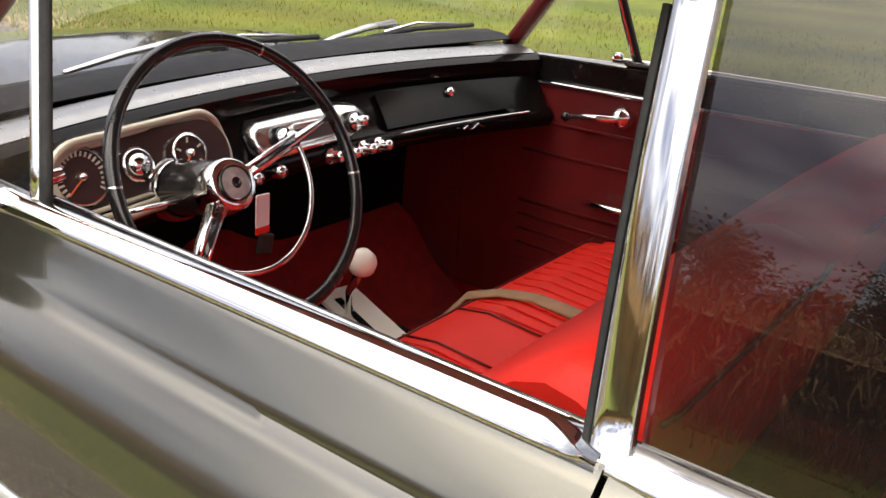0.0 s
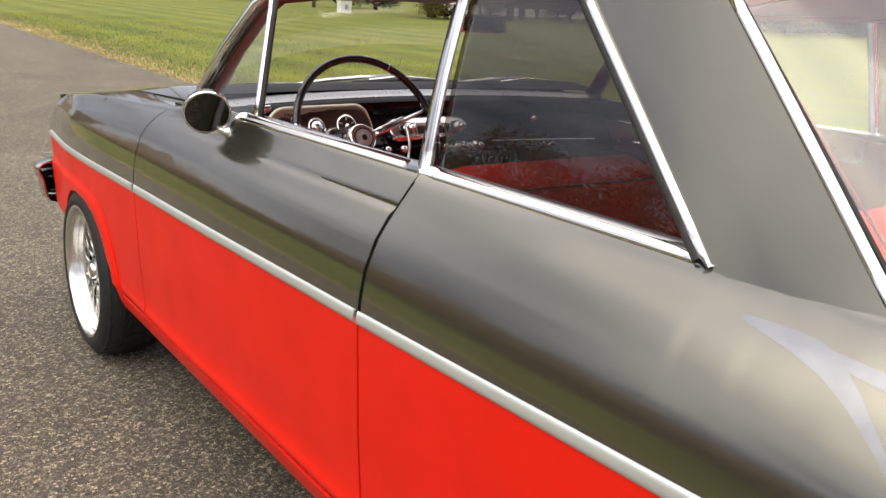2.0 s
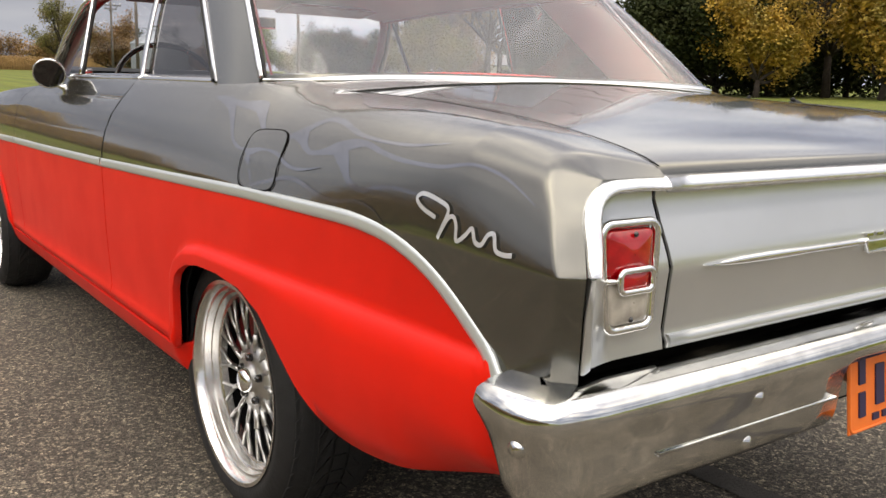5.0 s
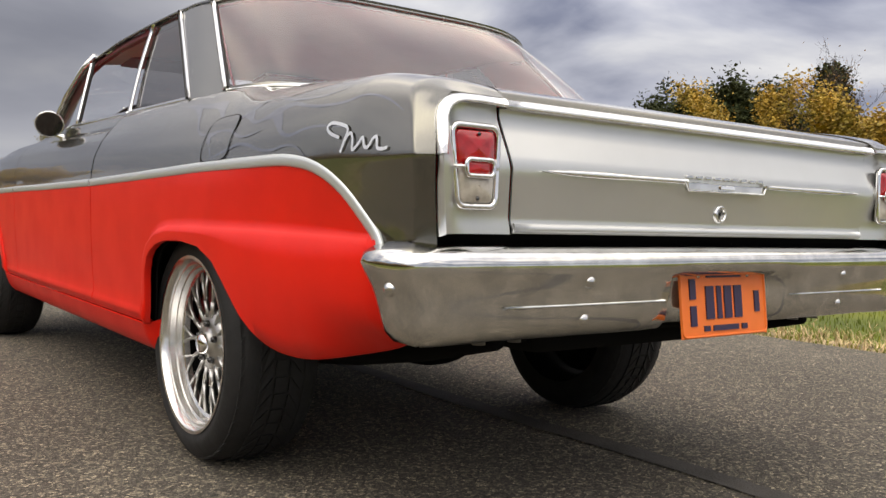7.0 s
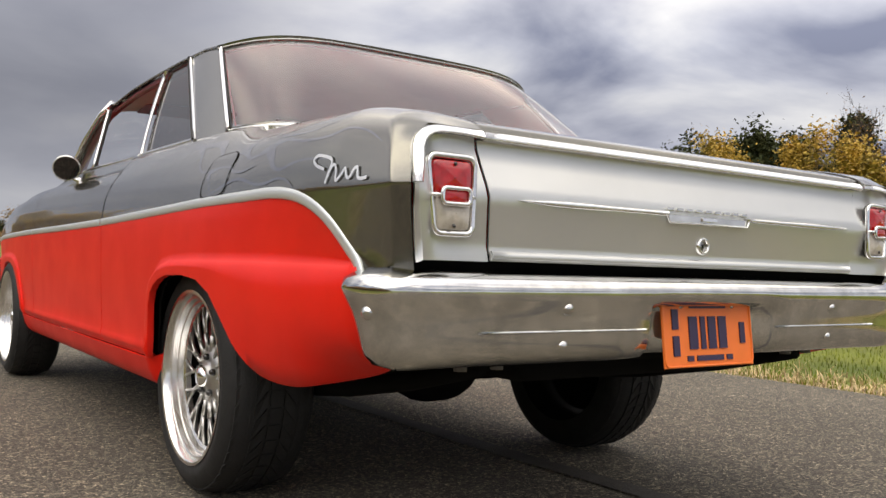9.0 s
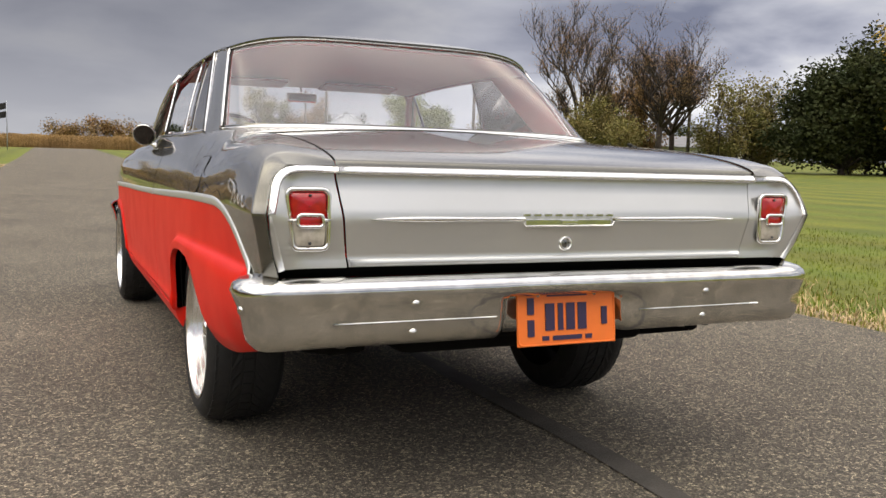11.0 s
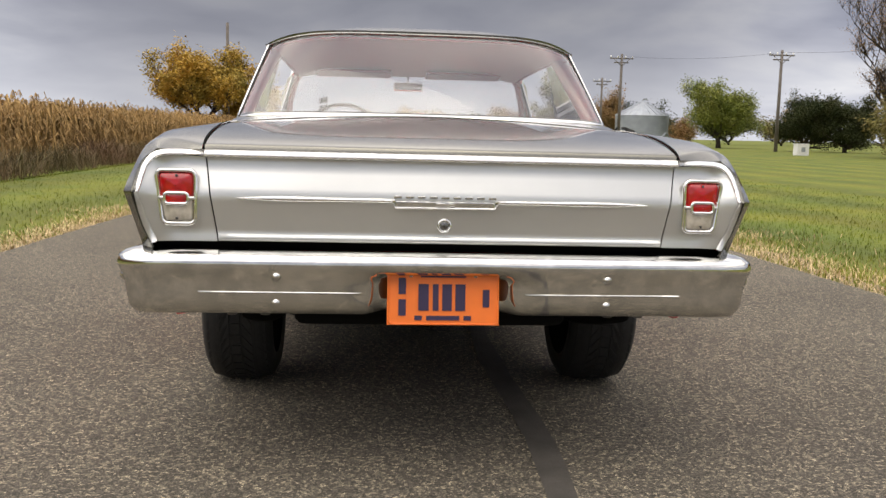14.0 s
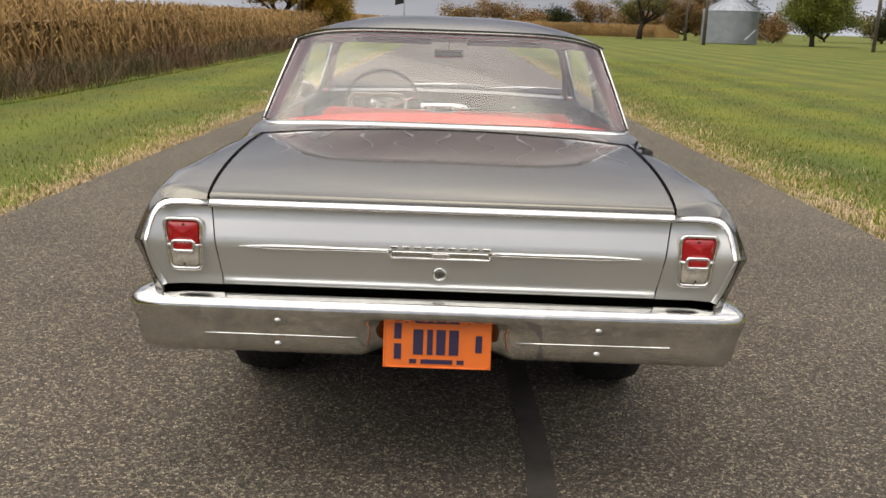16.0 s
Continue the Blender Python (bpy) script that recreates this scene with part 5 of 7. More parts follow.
# trunk furniture: strips, spear, letters, lock
strip("top_strip", [Vector((-0.638 + 1.276 * k / 24, -1.064, 0.8885)) for k in range(25)], Vector((0, -0.74, 0.67)), 0.025, 0.010, SATIN, lid, "bright chrome strip")
strip("bottom_strip", [Vector((-0.603 + 1.206 * k / 24, -1.058, 0.668)) for k in range(25)], Vector((0, -1, 0.3)), 0.019, 0.010, SILVER, lid, "pale folded lower flange")
for s in SIDES:
    strip("spear", [Vector((s * (0.135 + 0.42 * k / 12), -1.075, 0.775)) for k in range(13)], Vector((0, -1, 0)), [0.012] * 6 + [0.014, 0.015, 0.015, 0.014, 0.012, 0.008, 0.002], 0.009, CHROME, lid, "tapered chrome spear")
part("badge_plate", box_bm(0, -1.078, 0.766, 0.268, 0.008, 0.018, 0.003), WORN, lid, "chrome badge bar")
strip("badge_rim", [Vector(p) for p in ((-0.146, -1.080, 0.777), (-0.134, -1.081, 0.757), (0.134, -1.081, 0.757), (0.146, -1.080, 0.777))], Vector((0, -1, 0)), 0.005, 0.006, CHROME, lid)
part("badge_mark", box_bm(0, -1.084, 0.767, 0.05, 0.004, 0.008, 0.001), CHROME, lid, "small chrome mark")
for k in range(9):
    part("badge_block", box_bm(-0.128 + 0.032 * k, -1.078, 0.7855, 0.021, 0.008, 0.007, 0.0015), WORN, lid, "small raised chrome block")
lathe("lock", [(0.013, 0.002), (0.0135, 0.008), (0.016, 0.010), (0.020, 0.007), (0.021, 0.0)], (0, -1.062, 0.709), (0, -1, 0), CHROME, lid, "round chrome lock", 32)
lathe("lock_face", [(0.0, 0.004), (0.010, 0.004), (0.0134, 0.002)], (0, -1.062, 0.709), (0, -1, 0), DULL, lid, "dull steel lock face", 28)
part("key_slot", box_bm(0, -1.067, 0.709, 0.0016, 0.002, 0.009), UNDER, lid)

# rear lamps
def rounded(w_top, w_bot, h, r, n=5, cx=0.0, cz=0.0):
    """A closed outline, wider at the top, with round corners: (x, z)."""
    pts = []
    for sx, sz, a0 in ((1, 1, 0), (-1, 1, 90), (-1, -1, 180), (1, -1, 270)):
        w = (w_top if sz > 0 else w_bot) / 2
        for k in range(n + 1):
            a = radians(a0 + 90 * k / n)
            pts.append((cx + sx * (w - r) + r * math.cos(a), cz + sz * (h / 2 - r) + r * math.sin(a)))
    return pts


def fill(name, outline, y, depth, mat, parent, label="", dome=0.0):
    n = len(outline)
    cx, cz = sum(p[0] for p in outline) / n, sum(p[1] for p in outline) / n
    rows = []
    for f, d in ((1.0, 0.0), (0.97, depth * 0.8), (0.9, depth), (0.5, depth + dome * 0.8), (0.02, depth + dome)):
        rows.append([Vector((cx + (x - cx) * f, y - d, cz + (z - cz) * f)) for x, z in outline])
    return sheet(name, rows, mat, parent, label, close=True)


for s in SIDES:
    lamp = new("tail_lamp")
    lamp.parent = car
    tagged(lamp, "chrome-framed lamp with red upper and clear lower lens")
    cx = s * 0.708
    skew = 0.004 * s
    def lamp_shape(*args):
        return [(x + s * 0.055 * (z - 0.775), z) for x, z in rounded(*args)]

    out = lamp_shape(0.102, 0.086, 0.140, 0.016, 5, cx, 0.775)
    bar("bezel", [(x, -1.078, z) for x, z in out], 0.0062, CHROME, lamp, "chrome lamp frame", 8, True)
    fill("backing", out, -1.066, 0.004, BLACK, lamp)
    fill("upper_lens", lamp_shape(0.088, 0.085, 0.066, 0.010, 5, cx, 0.805), -1.070, 0.012, LENS_RED, lamp, "red plastic lens", 0.006)
    fill("lower_lens", lamp_shape(0.082, 0.072, 0.062, 0.010, 5, cx, 0.742), -1.070, 0.012, LENS_CLEAR, lamp, "cloudy clear lens", 0.006)
    bar("centre_frame", [(x, -1.092, z) for x, z in rounded(0.060, 0.060, 0.028, 0.008, 4, cx, 0.772)], 0.0045, CHROME, lamp, "chrome centre frame", 8, True)
    fill("centre_lens", rounded(0.055, 0.055, 0.022, 0.006, 4, cx, 0.772), -1.083, 0.008, LENS_RED, lamp, "small red lens", 0.002)
    for k in (-1, 1):
        bar("frame_arm", [(cx + k * 0.030, -1.090, 0.773), (cx + k * 0.049, -1.080, 0.773)], 0.004, CHROME, lamp)
        lathe("screw", [(0.0, 0.003), (0.003, 0.002), (0.004, 0)], (cx, -1.086, 0.775 + k * 0.056), (0, -1, 0), BLACK, lamp, "", 12)

# bumper details
for s in SIDES:
    for bx, bz, by in ((0.449, 0.498, -1.094), (0.447, 0.571, -1.1062)):
        lathe("bolt", [(0.0, 0.011), (0.008, 0.009), (0.0125, 0.004), (0.0140, 0.0)], (s * bx, by, bz), (0, -1, 0), WORN, rear_bumper, "round chrome bolt head", 20)
    lathe("bolt", [(0.0, 0.011), (0.008, 0.009), (0.0125, 0.004), (0.0140, 0.0)], (s * 0.856, -1.045, 0.562), (s, -0.2, -0.1), WORN, rear_bumper, "round chrome bolt head", 20)
    strip("pressed_rib", [Vector((s * (0.222 + 0.43 * k / 8), -1.1035 + 0.003 * (k / 8), 0.526)) for k in range(9)], Vector((0, -1, 0.2)), 0.006, 0.003, WORN, rear_bumper, "bright pressed rib")

# licence plate: its characters are plain bars
plate = thing("licence_plate", "orange metal licence plate with dark bars below the bumper lip", "licence plate")
plate.parent = car
del plate["category"]
tilt = Matrix.Translation((0, -1.096, 0.440)) @ pose(0, 0, 0, -7, 0, 0)


def on_plate(name, x0, x1, z0, z1, y, d, mat, label="", bevel=0.0):
    bm = box_bm((x0 + x1) / 2, y, (z0 + z1) / 2, x1 - x0, d, z1 - z0, bevel)
    bmesh.ops.transform(bm, matrix=tilt, verts=bm.verts)
    return part(name, bm, mat, plate, label)


on_plate("panel", -0.153, 0.153, 0.0, 0.152, 0.0, 0.003, PLATE, "orange plate", 0.001)
rim_pts = [tilt @ Vector((x, -0.002, z + 0.076)) for x, z in rounded(0.300, 0.300, 0.146, 0.014)]
bar("pressed_rim", rim_pts, 0.0028, PLATE, plate, "", 6, True)
for x0, x1, z0, z1 in ((-0.068, -0.040, 0.040, 0.112), (-0.029, -0.013, 0.040, 0.112), (-0.003, 0.023, 0.040, 0.112), (0.033, 0.060, 0.040, 0.112), (0.108, 0.126, 0.050, 0.098), (-0.122, -0.102, 0.084, 0.128), (-0.122, -0.102, 0.026, 0.070)):
    on_plate("character_bar", x0, x1, z0, z1, -0.003, 0.003, INK)
on_plate("caption_bar", -0.062, 0.062, 0.130, 0.143, -0.003, 0.003, INK)
for x0, x1 in ((-0.078, -0.058), (-0.046, 0.044), (0.056, 0.076)):
    on_plate("caption_bar", x0, x1, 0.014, 0.026, -0.003, 0.003, INK)
for k in (-1, 1):
    lathe("screw", [(0.0, 0.004), (0.005, 0.003), (0.007, 0.0)], tilt @ Vector((k * 0.088, -0.002, 0.136)), (0, -1, 0.1), WORN, plate, "", 12)

# side glazing, belt mouldings
for s in SIDES:
    belt_pts = [Vector((s * (side_w(y, lin(BELT, y)) - 0.010), y, lin(BELT, y) + 0.003)) for y in np.linspace(0.225, 0.846, 14)]
    strip("belt_moulding", belt_pts, Vector((s * 0.45, 0, 0.9)), 0.034, 0.009, CHROME, car, "bright chrome belt moulding")
    belt_pts = [Vector((s * (side_w(y, lin(BELT, y)) - 0.010), y, lin(BELT, y) + 0.003)) for y in np.linspace(0.854, 1.63, 16)]
    strip("belt_moulding", belt_pts, Vector((s * 0.45, 0, 0.9)), 0.034, 0.009, CHROME, car, "bright chrome belt moulding")
    strip("belt_seal", [Vector((s * 0.703, y, 1.012)) for y in np.linspace(0.30, 1.58, 12)], Vector((0, 0, 1)), 0.012, 0.006, RUBBER, car, "black rubber seal")
    bar("glass_bead", [(s * 0.708, y, 1.019) for y in np.linspace(0.285, 0.84, 8)], 0.0028, CHROME, car, "thin bright bead", 6)
    bar("glass_bead", [(s * 0.708, y, 1.019) for y in np.linspace(0.86, 1.56, 8)], 0.0028, CHROME, car, "thin bright bead", 6)
    qw = new("quarter_window")
    qw.parent = car
    tagged(qw, "fixed side glass in a chrome frame")
    c = [Vector((s * 0.715, 0.835, 1.012)), Vector((s * 0.715, 0.255, 1.012)), Vector((s * 0.634, 0.585, 1.322)), Vector((s * 0.634, 0.853, 1.326))]
    g = [[c[0].lerp(c[3], v).lerp(c[1].lerp(c[2], v), u) + Vector((s * 0.006 * math.sin(math.pi * v), 0, 0)) for v in np.linspace(0, 1, 7)] for u in np.linspace(0, 1, 7)]
    pane = sheet("pane", g, QUARTERGLASS, qw, "side window glass")
    pane.visible_shadow = False
    post = [Vector((s * 0.727, 0.850, 1.008)).lerp(Vector((s * 0.640, 0.868, 1.332)), k / 8) + Vector((s * 0.006 * math.sin(math.pi * k / 8), 0, 0)) for k in range(9)]
    strip("front_post", post, Vector((s, 0, 0.25)), 0.032, 0.007, CHROME, qw, "bright chrome window post")
    strip("post_seal", [p + Vector((0, 0.018, 0.002)) for p in post[:-1]], Vector((s, 0, 0.25)), 0.006, 0.004, RUBBER, qw, "black rubber seal")
    back = [Vector((s * 0.739, 0.232, 1.004)).lerp(Vector((s * 0.642, 0.592, 1.332)), k / 8) for k in range(9)]
    strip("rear_post", back, Vector((s, -0.2, 0.25)), 0.016, 0.006, CHROME, qw, "bright chrome window edge")
    strip("inner_seal", [p + Vector((0, 0.018, 0.006)) for p in back], Vector((s, -0.1, 0.25)), 0.012, 0.006, RUBBER, qw, "black rubber seal")
    # vent window
    vw = new("vent_window")
    vw.parent = car
    tagged(vw, "triangular vent glass in a chrome frame")
    vp = [Vector((s * 0.728, 1.565, 1.010)).lerp(Vector((s * 0.652, 1.640, 1.288)), k / 6) for k in range(7)]
    bar("vent_post", vp, 0.0085, CHROME, vw, "chrome vent post", 8)
    bar("vent_seal", [p + Vector((-s * 0.004, -0.012, 0)) for p in vp], 0.007, RUBBER, vw, "black rubber channel", 8)
    vg = [[vp[0].lerp(vp[6], v), Vector((s * 0.742, 1.92, 1.004)).lerp(vp[6] + Vector((0, 0.03, 0.01)), v)] for v in np.linspace(0, 1, 6)]
    vpane = sheet("pane", vg, GLASS, vw, "side window glass", smooth=False)
    vpane.visible_shadow = False
    lathe("vent_latch", [(0, 0.03), (0.008, 0.028), (0.01, 0.0)], (s * 0.705, 1.60, 1.03), (-s, -0.2, 0.2), CHROME, vw, "chrome latch", 12)
    # roof side header, outside and in
    strip("side_header", [Vector((s * (p[1] - 0.012), p[0], p[2] - 0.022)) for p in RAIL], Vector((s, 0, 0)), 0.03, 0.008, DARKVINYL, roof, "dark red header trim")
    # inside face of the sail panel
    sp = []
    for j in range(9):
        t = j / 8
        a = Vector((s * 0.712, 0.26, 1.0)).lerp(Vector((s * 0.61, 0.60, 1.31)), t)
        b = rear_glass_point(s * 0.93, t) + Vector((0, 0.014, -0.004))
        sp.append([a.lerp(b, k / 3) for k in range(4)])
    sheet("sail_lining", sp, HEADLINER, roof, "pale lining", 0.004)
    strip("red_edge", [rear_glass_point(s * 0.90, j / 12) + Vector((0, 0.014, -0.004)) for j in range(13)], Vector((0, -1, 0.3)), 0.006, 0.003, DARKVINYL, rear_window, "red inner edging")
strip("red_edge", [rear_glass_point(-0.94 + 1.88 * i / 24, 0.965) + Vector((0, 0.014, -0.006)) for i in range(25)], Vector((0, -1, 0.3)), 0.008, 0.003, DARKVINYL, rear_window, "red inner edging")

# door mirror
mirror = new("door_mirror")
mirror.parent = car
tagged(mirror, "round chrome door mirror on a short stem")
lathe("housing", [(0.0, 0.050), (0.020, 0.047), (0.042, 0.036), (0.054, 0.016), (0.057, 0.0), (0.054, -0.004)], (-0.815, 1.655, 1.022), (0.30, 1, 0.45), BLACK, mirror, "dark round housing", 36)
lathe("bezel", [(0.0575, -0.002), (0.056, -0.008), (0.052, -0.006)], (-0.815, 1.655, 1.022), (0.30, 1, 0.45), CHROME, mirror, "chrome rim", 36)
lathe("mirror_glass", [(0.052, -0.003), (0.03, -0.0035), (0.001, -0.004)], (-0.815, 1.655, 1.022), (0.30, 1, 0.45), DIM_MIRROR, mirror, "mirror glass", 36)
bar("stem", [(-0.795, 1.675, 0.985), (-0.772, 1.655, 0.975), (-0.758, 1.64, 0.968)], [0.009, 0.011, 0.016], CHROME, mirror, "chrome stem", 12)

# stub of the aerial on the right fender
aerial = new("aerial_base")
aerial.parent = car
tagged(aerial, "small black aerial base with a broken stub")
lathe("foot", [(0.0, 0.012), (0.010, 0.011), (0.017, 0.006), (0.020, 0.0)], (0.690, -0.235, 0.983), (0.25, 0, 1), RUBBER, aerial, "black rubber foot", 20)
bar("stub", [(0.691, -0.235, 0.991), (0.698, -0.245, 1.007)], [0.006, 0.004], RUBBER, aerial, "", 8)

# fuel door on the left flank
def flank_ribbon(name, pts, widths, mat, parent, out=0.0045, s=-1, label="", steps=6):
    """A painted or metal ribbon that lies on the flank; pts are (y, z)."""
    dense, ws = [], []
    P = [Vector((p[0], p[1], 0)) for p in pts]
    for i in range(len(P) - 1):
        p0, p1, p2, p3 = P[max(i - 1, 0)], P[i], P[i + 1], P[min(i + 2, len(P) - 1)]
        for k in range(steps):
            t = k / steps
            dense.append(0.5 * ((2 * p1) + (p2 - p0) * t + (2 * p0 - 5 * p1 + 4 * p2 - p3) * t * t + (3 * p1 - p0 - 3 * p2 + p3) * t ** 3))
            ws.append(widths[i] + (widths[i + 1] - widths[i]) * t)
    dense.append(P[-1])
    ws.append(widths[-1])
    rows = []
    for i, p in enumerate(dense):
        d = (dense[min(i + 1, len(dense) - 1)] - dense[max(i - 1, 0)])
        d.normalize()
        n = Vector((-d.y, d.x, 0))
        row = []
        for k in (-0.5, -0.33, -0.17, 0.0, 0.17, 0.33, 0.5):
            q = p + n * ws[i] * k
            row.append(side_point(q.x, q.y, s, out))
        rows.append(row)
    ob = sheet(name, rows, mat, parent, label)
    cling = ob.modifiers.new("cling", "SHRINKWRAP")
    cling.target = SKINS[s, "quarter" if pts[0][0] < 1 else "fender"]
    cling.wrap_method, cling.wrap_mode, cling.offset = "NEAREST_SURFACEPOINT", "ABOVE_SURFACE", max(out - 0.0038, 0.0003)
    return ob


def shoulder_flame(pts, widths, s):
    """A painted ribbon on top of the quarter panel; pts are (distance from the middle, y)."""
    ys = [p[1] for p in reversed(pts)]
    rows = []
    for y in np.linspace(pts[0][1], pts[-1][1], 50):
        mid = float(np.interp(y, ys, [p[0] for p in reversed(pts)]))
        half = float(np.interp(y, ys, list(reversed(widths)))) / 2
        row = []
        for d in (-1, -0.5, 0, 0.5, 1):
            w = mid + d * half
            w1, z1 = quarter_inner(y)
            w0, z0 = side_w(y, lin(BELT, y)), lin(BELT, y)
            t = min(max((w0 - w) / (w0 - w1), 0), 1)
            row.append(Vector((s * w, y, z0 + (z1 - z0) * t + 0.006)))
        rows.append(row)
    ob = sheet("painted_flame", rows, FLAME, car, "pale lavender ghost flame")
    cling = ob.modifiers.new("cling", "SHRINKWRAP")
    cling.target = SKINS[s, "quarter"]
    cling.wrap_method, cling.wrap_mode, cling.offset = "NEAREST_SURFACEPOINT", "ABOVE_SURFACE", 0.0006


def fuel_outline(scale, n=40):
    pts = []
    for k in range(n + 1):
        a = 2 * math.pi * k / n
        u = math.copysign(0.083 * scale * abs(math.cos(a)) ** 0.45, math.cos(a))
        w = math.copysign(0.057 * scale * abs(math.sin(a)) ** 0.45, math.sin(a))
        pts.append((-0.224 + u + 0.13 * w, 0.860 + w - 0.03 * u))
    return pts


fuel_rows = [[side_point(y, z, -1, 0.0045) for y, z in fuel_outline(k)] for k in (1.0, 0.97, 0.8, 0.6, 0.4, 0.2, 0.02)]
fuel_door = sheet("fuel_door", fuel_rows, GREY, car, "rounded grey fuel door, closed")
flank_ribbon("shut_line", fuel_outline(1.015), [0.0042] * 41, UNDER, fuel_door, 0.0062, label="dark shut line", steps=2)

# stub of a broken-off aerial on the far quarter panel
aerial = thing("aerial_base", "black broken-off aerial base on the grey quarter panel", "aerial", (0.703, -0.39, deck_z(0.655, -0.39) - 0.006))
lathe("foot", [(0.0, 0.014), (0.010, 0.013), (0.018, 0.008), (0.020, -0.012)], (0, 0, 0), (0.25, 0, 1), RUBBER, aerial, "black rubber foot", 18)
bar("stub", [(-0.004, 0, 0.010), (-0.022, -0.004, 0.017), (-0.032, -0.006, 0.016)], [0.006, 0.005, 0.004], RUBBER, aerial, "bent black stub", 8)

# shut line between door and quarter panel
for s in SIDES:
    flank_ribbon("shut_line", [(0.8415, z) for z in (0.775, 0.83, 0.88, 0.93, 0.96, 0.985, 0.998)], [0.0036] * 7, UNDER, car, 0.0046, s, "dark door gap")

# ghost flames
flames = [
    ([(0.16, 0.974), (0.071, 0.965), (0.016, 0.943), (-0.031, 0.911), (-0.061, 0.889), (-0.1, 0.876), (-0.139, 0.874)], [0.004, 0.022, 0.016, 0.009, 0.007, 0.006, 0.005]),
    ([(0.10, 0.972), (0.0, 0.962), (-0.075, 0.960), (-0.11, 0.953), (-0.139, 0.936), (-0.176, 0.916), (-0.224, 0.907), (-0.269, 0.905), (-0.316, 0.913)], [0.006, 0.012, 0.020, 0.026, 0.016, 0.008, 0.007, 0.007, 0.010]),
    ([(-0.30, 0.910), (-0.343, 0.921), (-0.375, 0.938), (-0.411, 0.948), (-0.465, 0.946), (-0.552, 0.931), (-0.603, 0.926), (-0.66, 0.923), (-0.74, 0.925), (-0.813, 0.934)], [0.006, 0.022, 0.012, 0.008, 0.008, 0.007, 0.007, 0.006, 0.005, 0.001]),
    ([(-0.32, 0.913), (-0.358, 0.911), (-0.382, 0.897), (-0.413, 0.888), (-0.455, 0.892), (-0.496, 0.901), (-0.544, 0.911), (-0.594, 0.916), (-0.651, 0.907), (-0.722, 0.899), (-0.815, 0.898), (-0.889, 0.907), (-0.958, 0.894), (-1.02, 0.866)], [0.010, 0.024, 0.013, 0.008, 0.010, 0.022, 0.020, 0.009, 0.008, 0.007, 0.006, 0.005, 0.004, 0.001]),
    ([(-0.49, 0.901), (-0.526, 0.895), (-0.553, 0.876), (-0.575, 0.856), (-0.603, 0.846), (-0.633, 0.845), (-0.684, 0.854), (-0.75, 0.856), (-0.84, 0.848)], [0.010, 0.034, 0.024, 0.012, 0.008, 0.007, 0.006, 0.005, 0.001]),
    ([(-0.139, 0.874), (-0.168, 0.871), (-0.217, 0.881), (-0.283, 0.876), (-0.339, 0.861), (-0.396, 0.856), (-0.472, 0.866)], [0.006, 0.016, 0.008, 0.007, 0.007, 0.006, 0.001]),
    ([(-0.160, 0.866), (-0.184, 0.844), (-0.209, 0.816)], [0.022, 0.009, 0.005]),
    ([(-0.204, 0.808), (-0.286, 0.825), (-0.362, 0.838), (-0.426, 0.833), (-0.488, 0.82), (-0.549, 0.817), (-0.609, 0.824), (-0.662, 0.818), (-0.705, 0.797)], [0.005, 0.007, 0.008, 0.008, 0.007, 0.007, 0.006, 0.005, 0.001]),
]
for s in SIDES:
    shoulder_flame([(0.672, -0.30), (0.676, -0.345), (0.695, -0.40), (0.714, -0.44), (0.732, -0.478), (0.737, -0.52), (0.734, -0.585), (0.73, -0.655), (0.727, -0.72), (0.73, -0.80), (0.738, -0.87)], [0.004, 0.011, 0.018, 0.030, 0.022, 0.011, 0.009, 0.008, 0.007, 0.005, 0.001], s)
    for k, (pts, ws) in enumerate(flames):
        flank_ribbon("painted_flame", pts, ws, FLAME, car, 0.0052 if k in (5, 6, 7) else 0.0042, s, "pale lavender ghost flame")
    for pts in ([(3.27, 0.80), (3.06, 0.80), (2.92, 0.85), (2.79, 0.882), (2.61, 0.868), (2.43, 0.89), (2.30, 0.865)], [(3.2, 0.86), (3.0, 0.84), (2.85, 0.80), (2.65, 0.815), (2.5, 0.79), (2.36, 0.80)], [(3.1, 0.90), (2.9, 0.895), (2.7, 0.905), (2.5, 0.92)]):
        flank_ribbon("painted_flame", pts, [0.01, 0.009, 0.011, 0.009, 0.009, 0.007, 0.002][: len(pts)], FLAME, car, 0.0042, s, "pale lavender ghost flame")
for k in range(9):
    rng = random.Random(40 + k)
    x0, length, turns = -0.54 + 0.135 * k, 0.30 + 0.14 * rng.random(), 2.2 + 0.8 * rng.random()
    rows = []
    for i in range(49):
        t = i / 48
        y = -0.285 - length * t
        x = x0 + 0.042 * math.sin(turns * math.pi * t + k * 1.7) * (0.3 + 0.7 * t)
        w = (0.0022 + 0.007 * math.exp(-((t - 0.25) / 0.07) ** 2)) * (1 - t ** 4) + 0.0004
        rows.append([Vector((x + dx * w, y, deck_z(x + dx * w, y) + 0.0009)) for dx in (-1, -0.5, 0, 0.5, 1)])
    sheet("painted_flame", rows, LID_FLAME, lid, "pale ghost flame", flip=True)

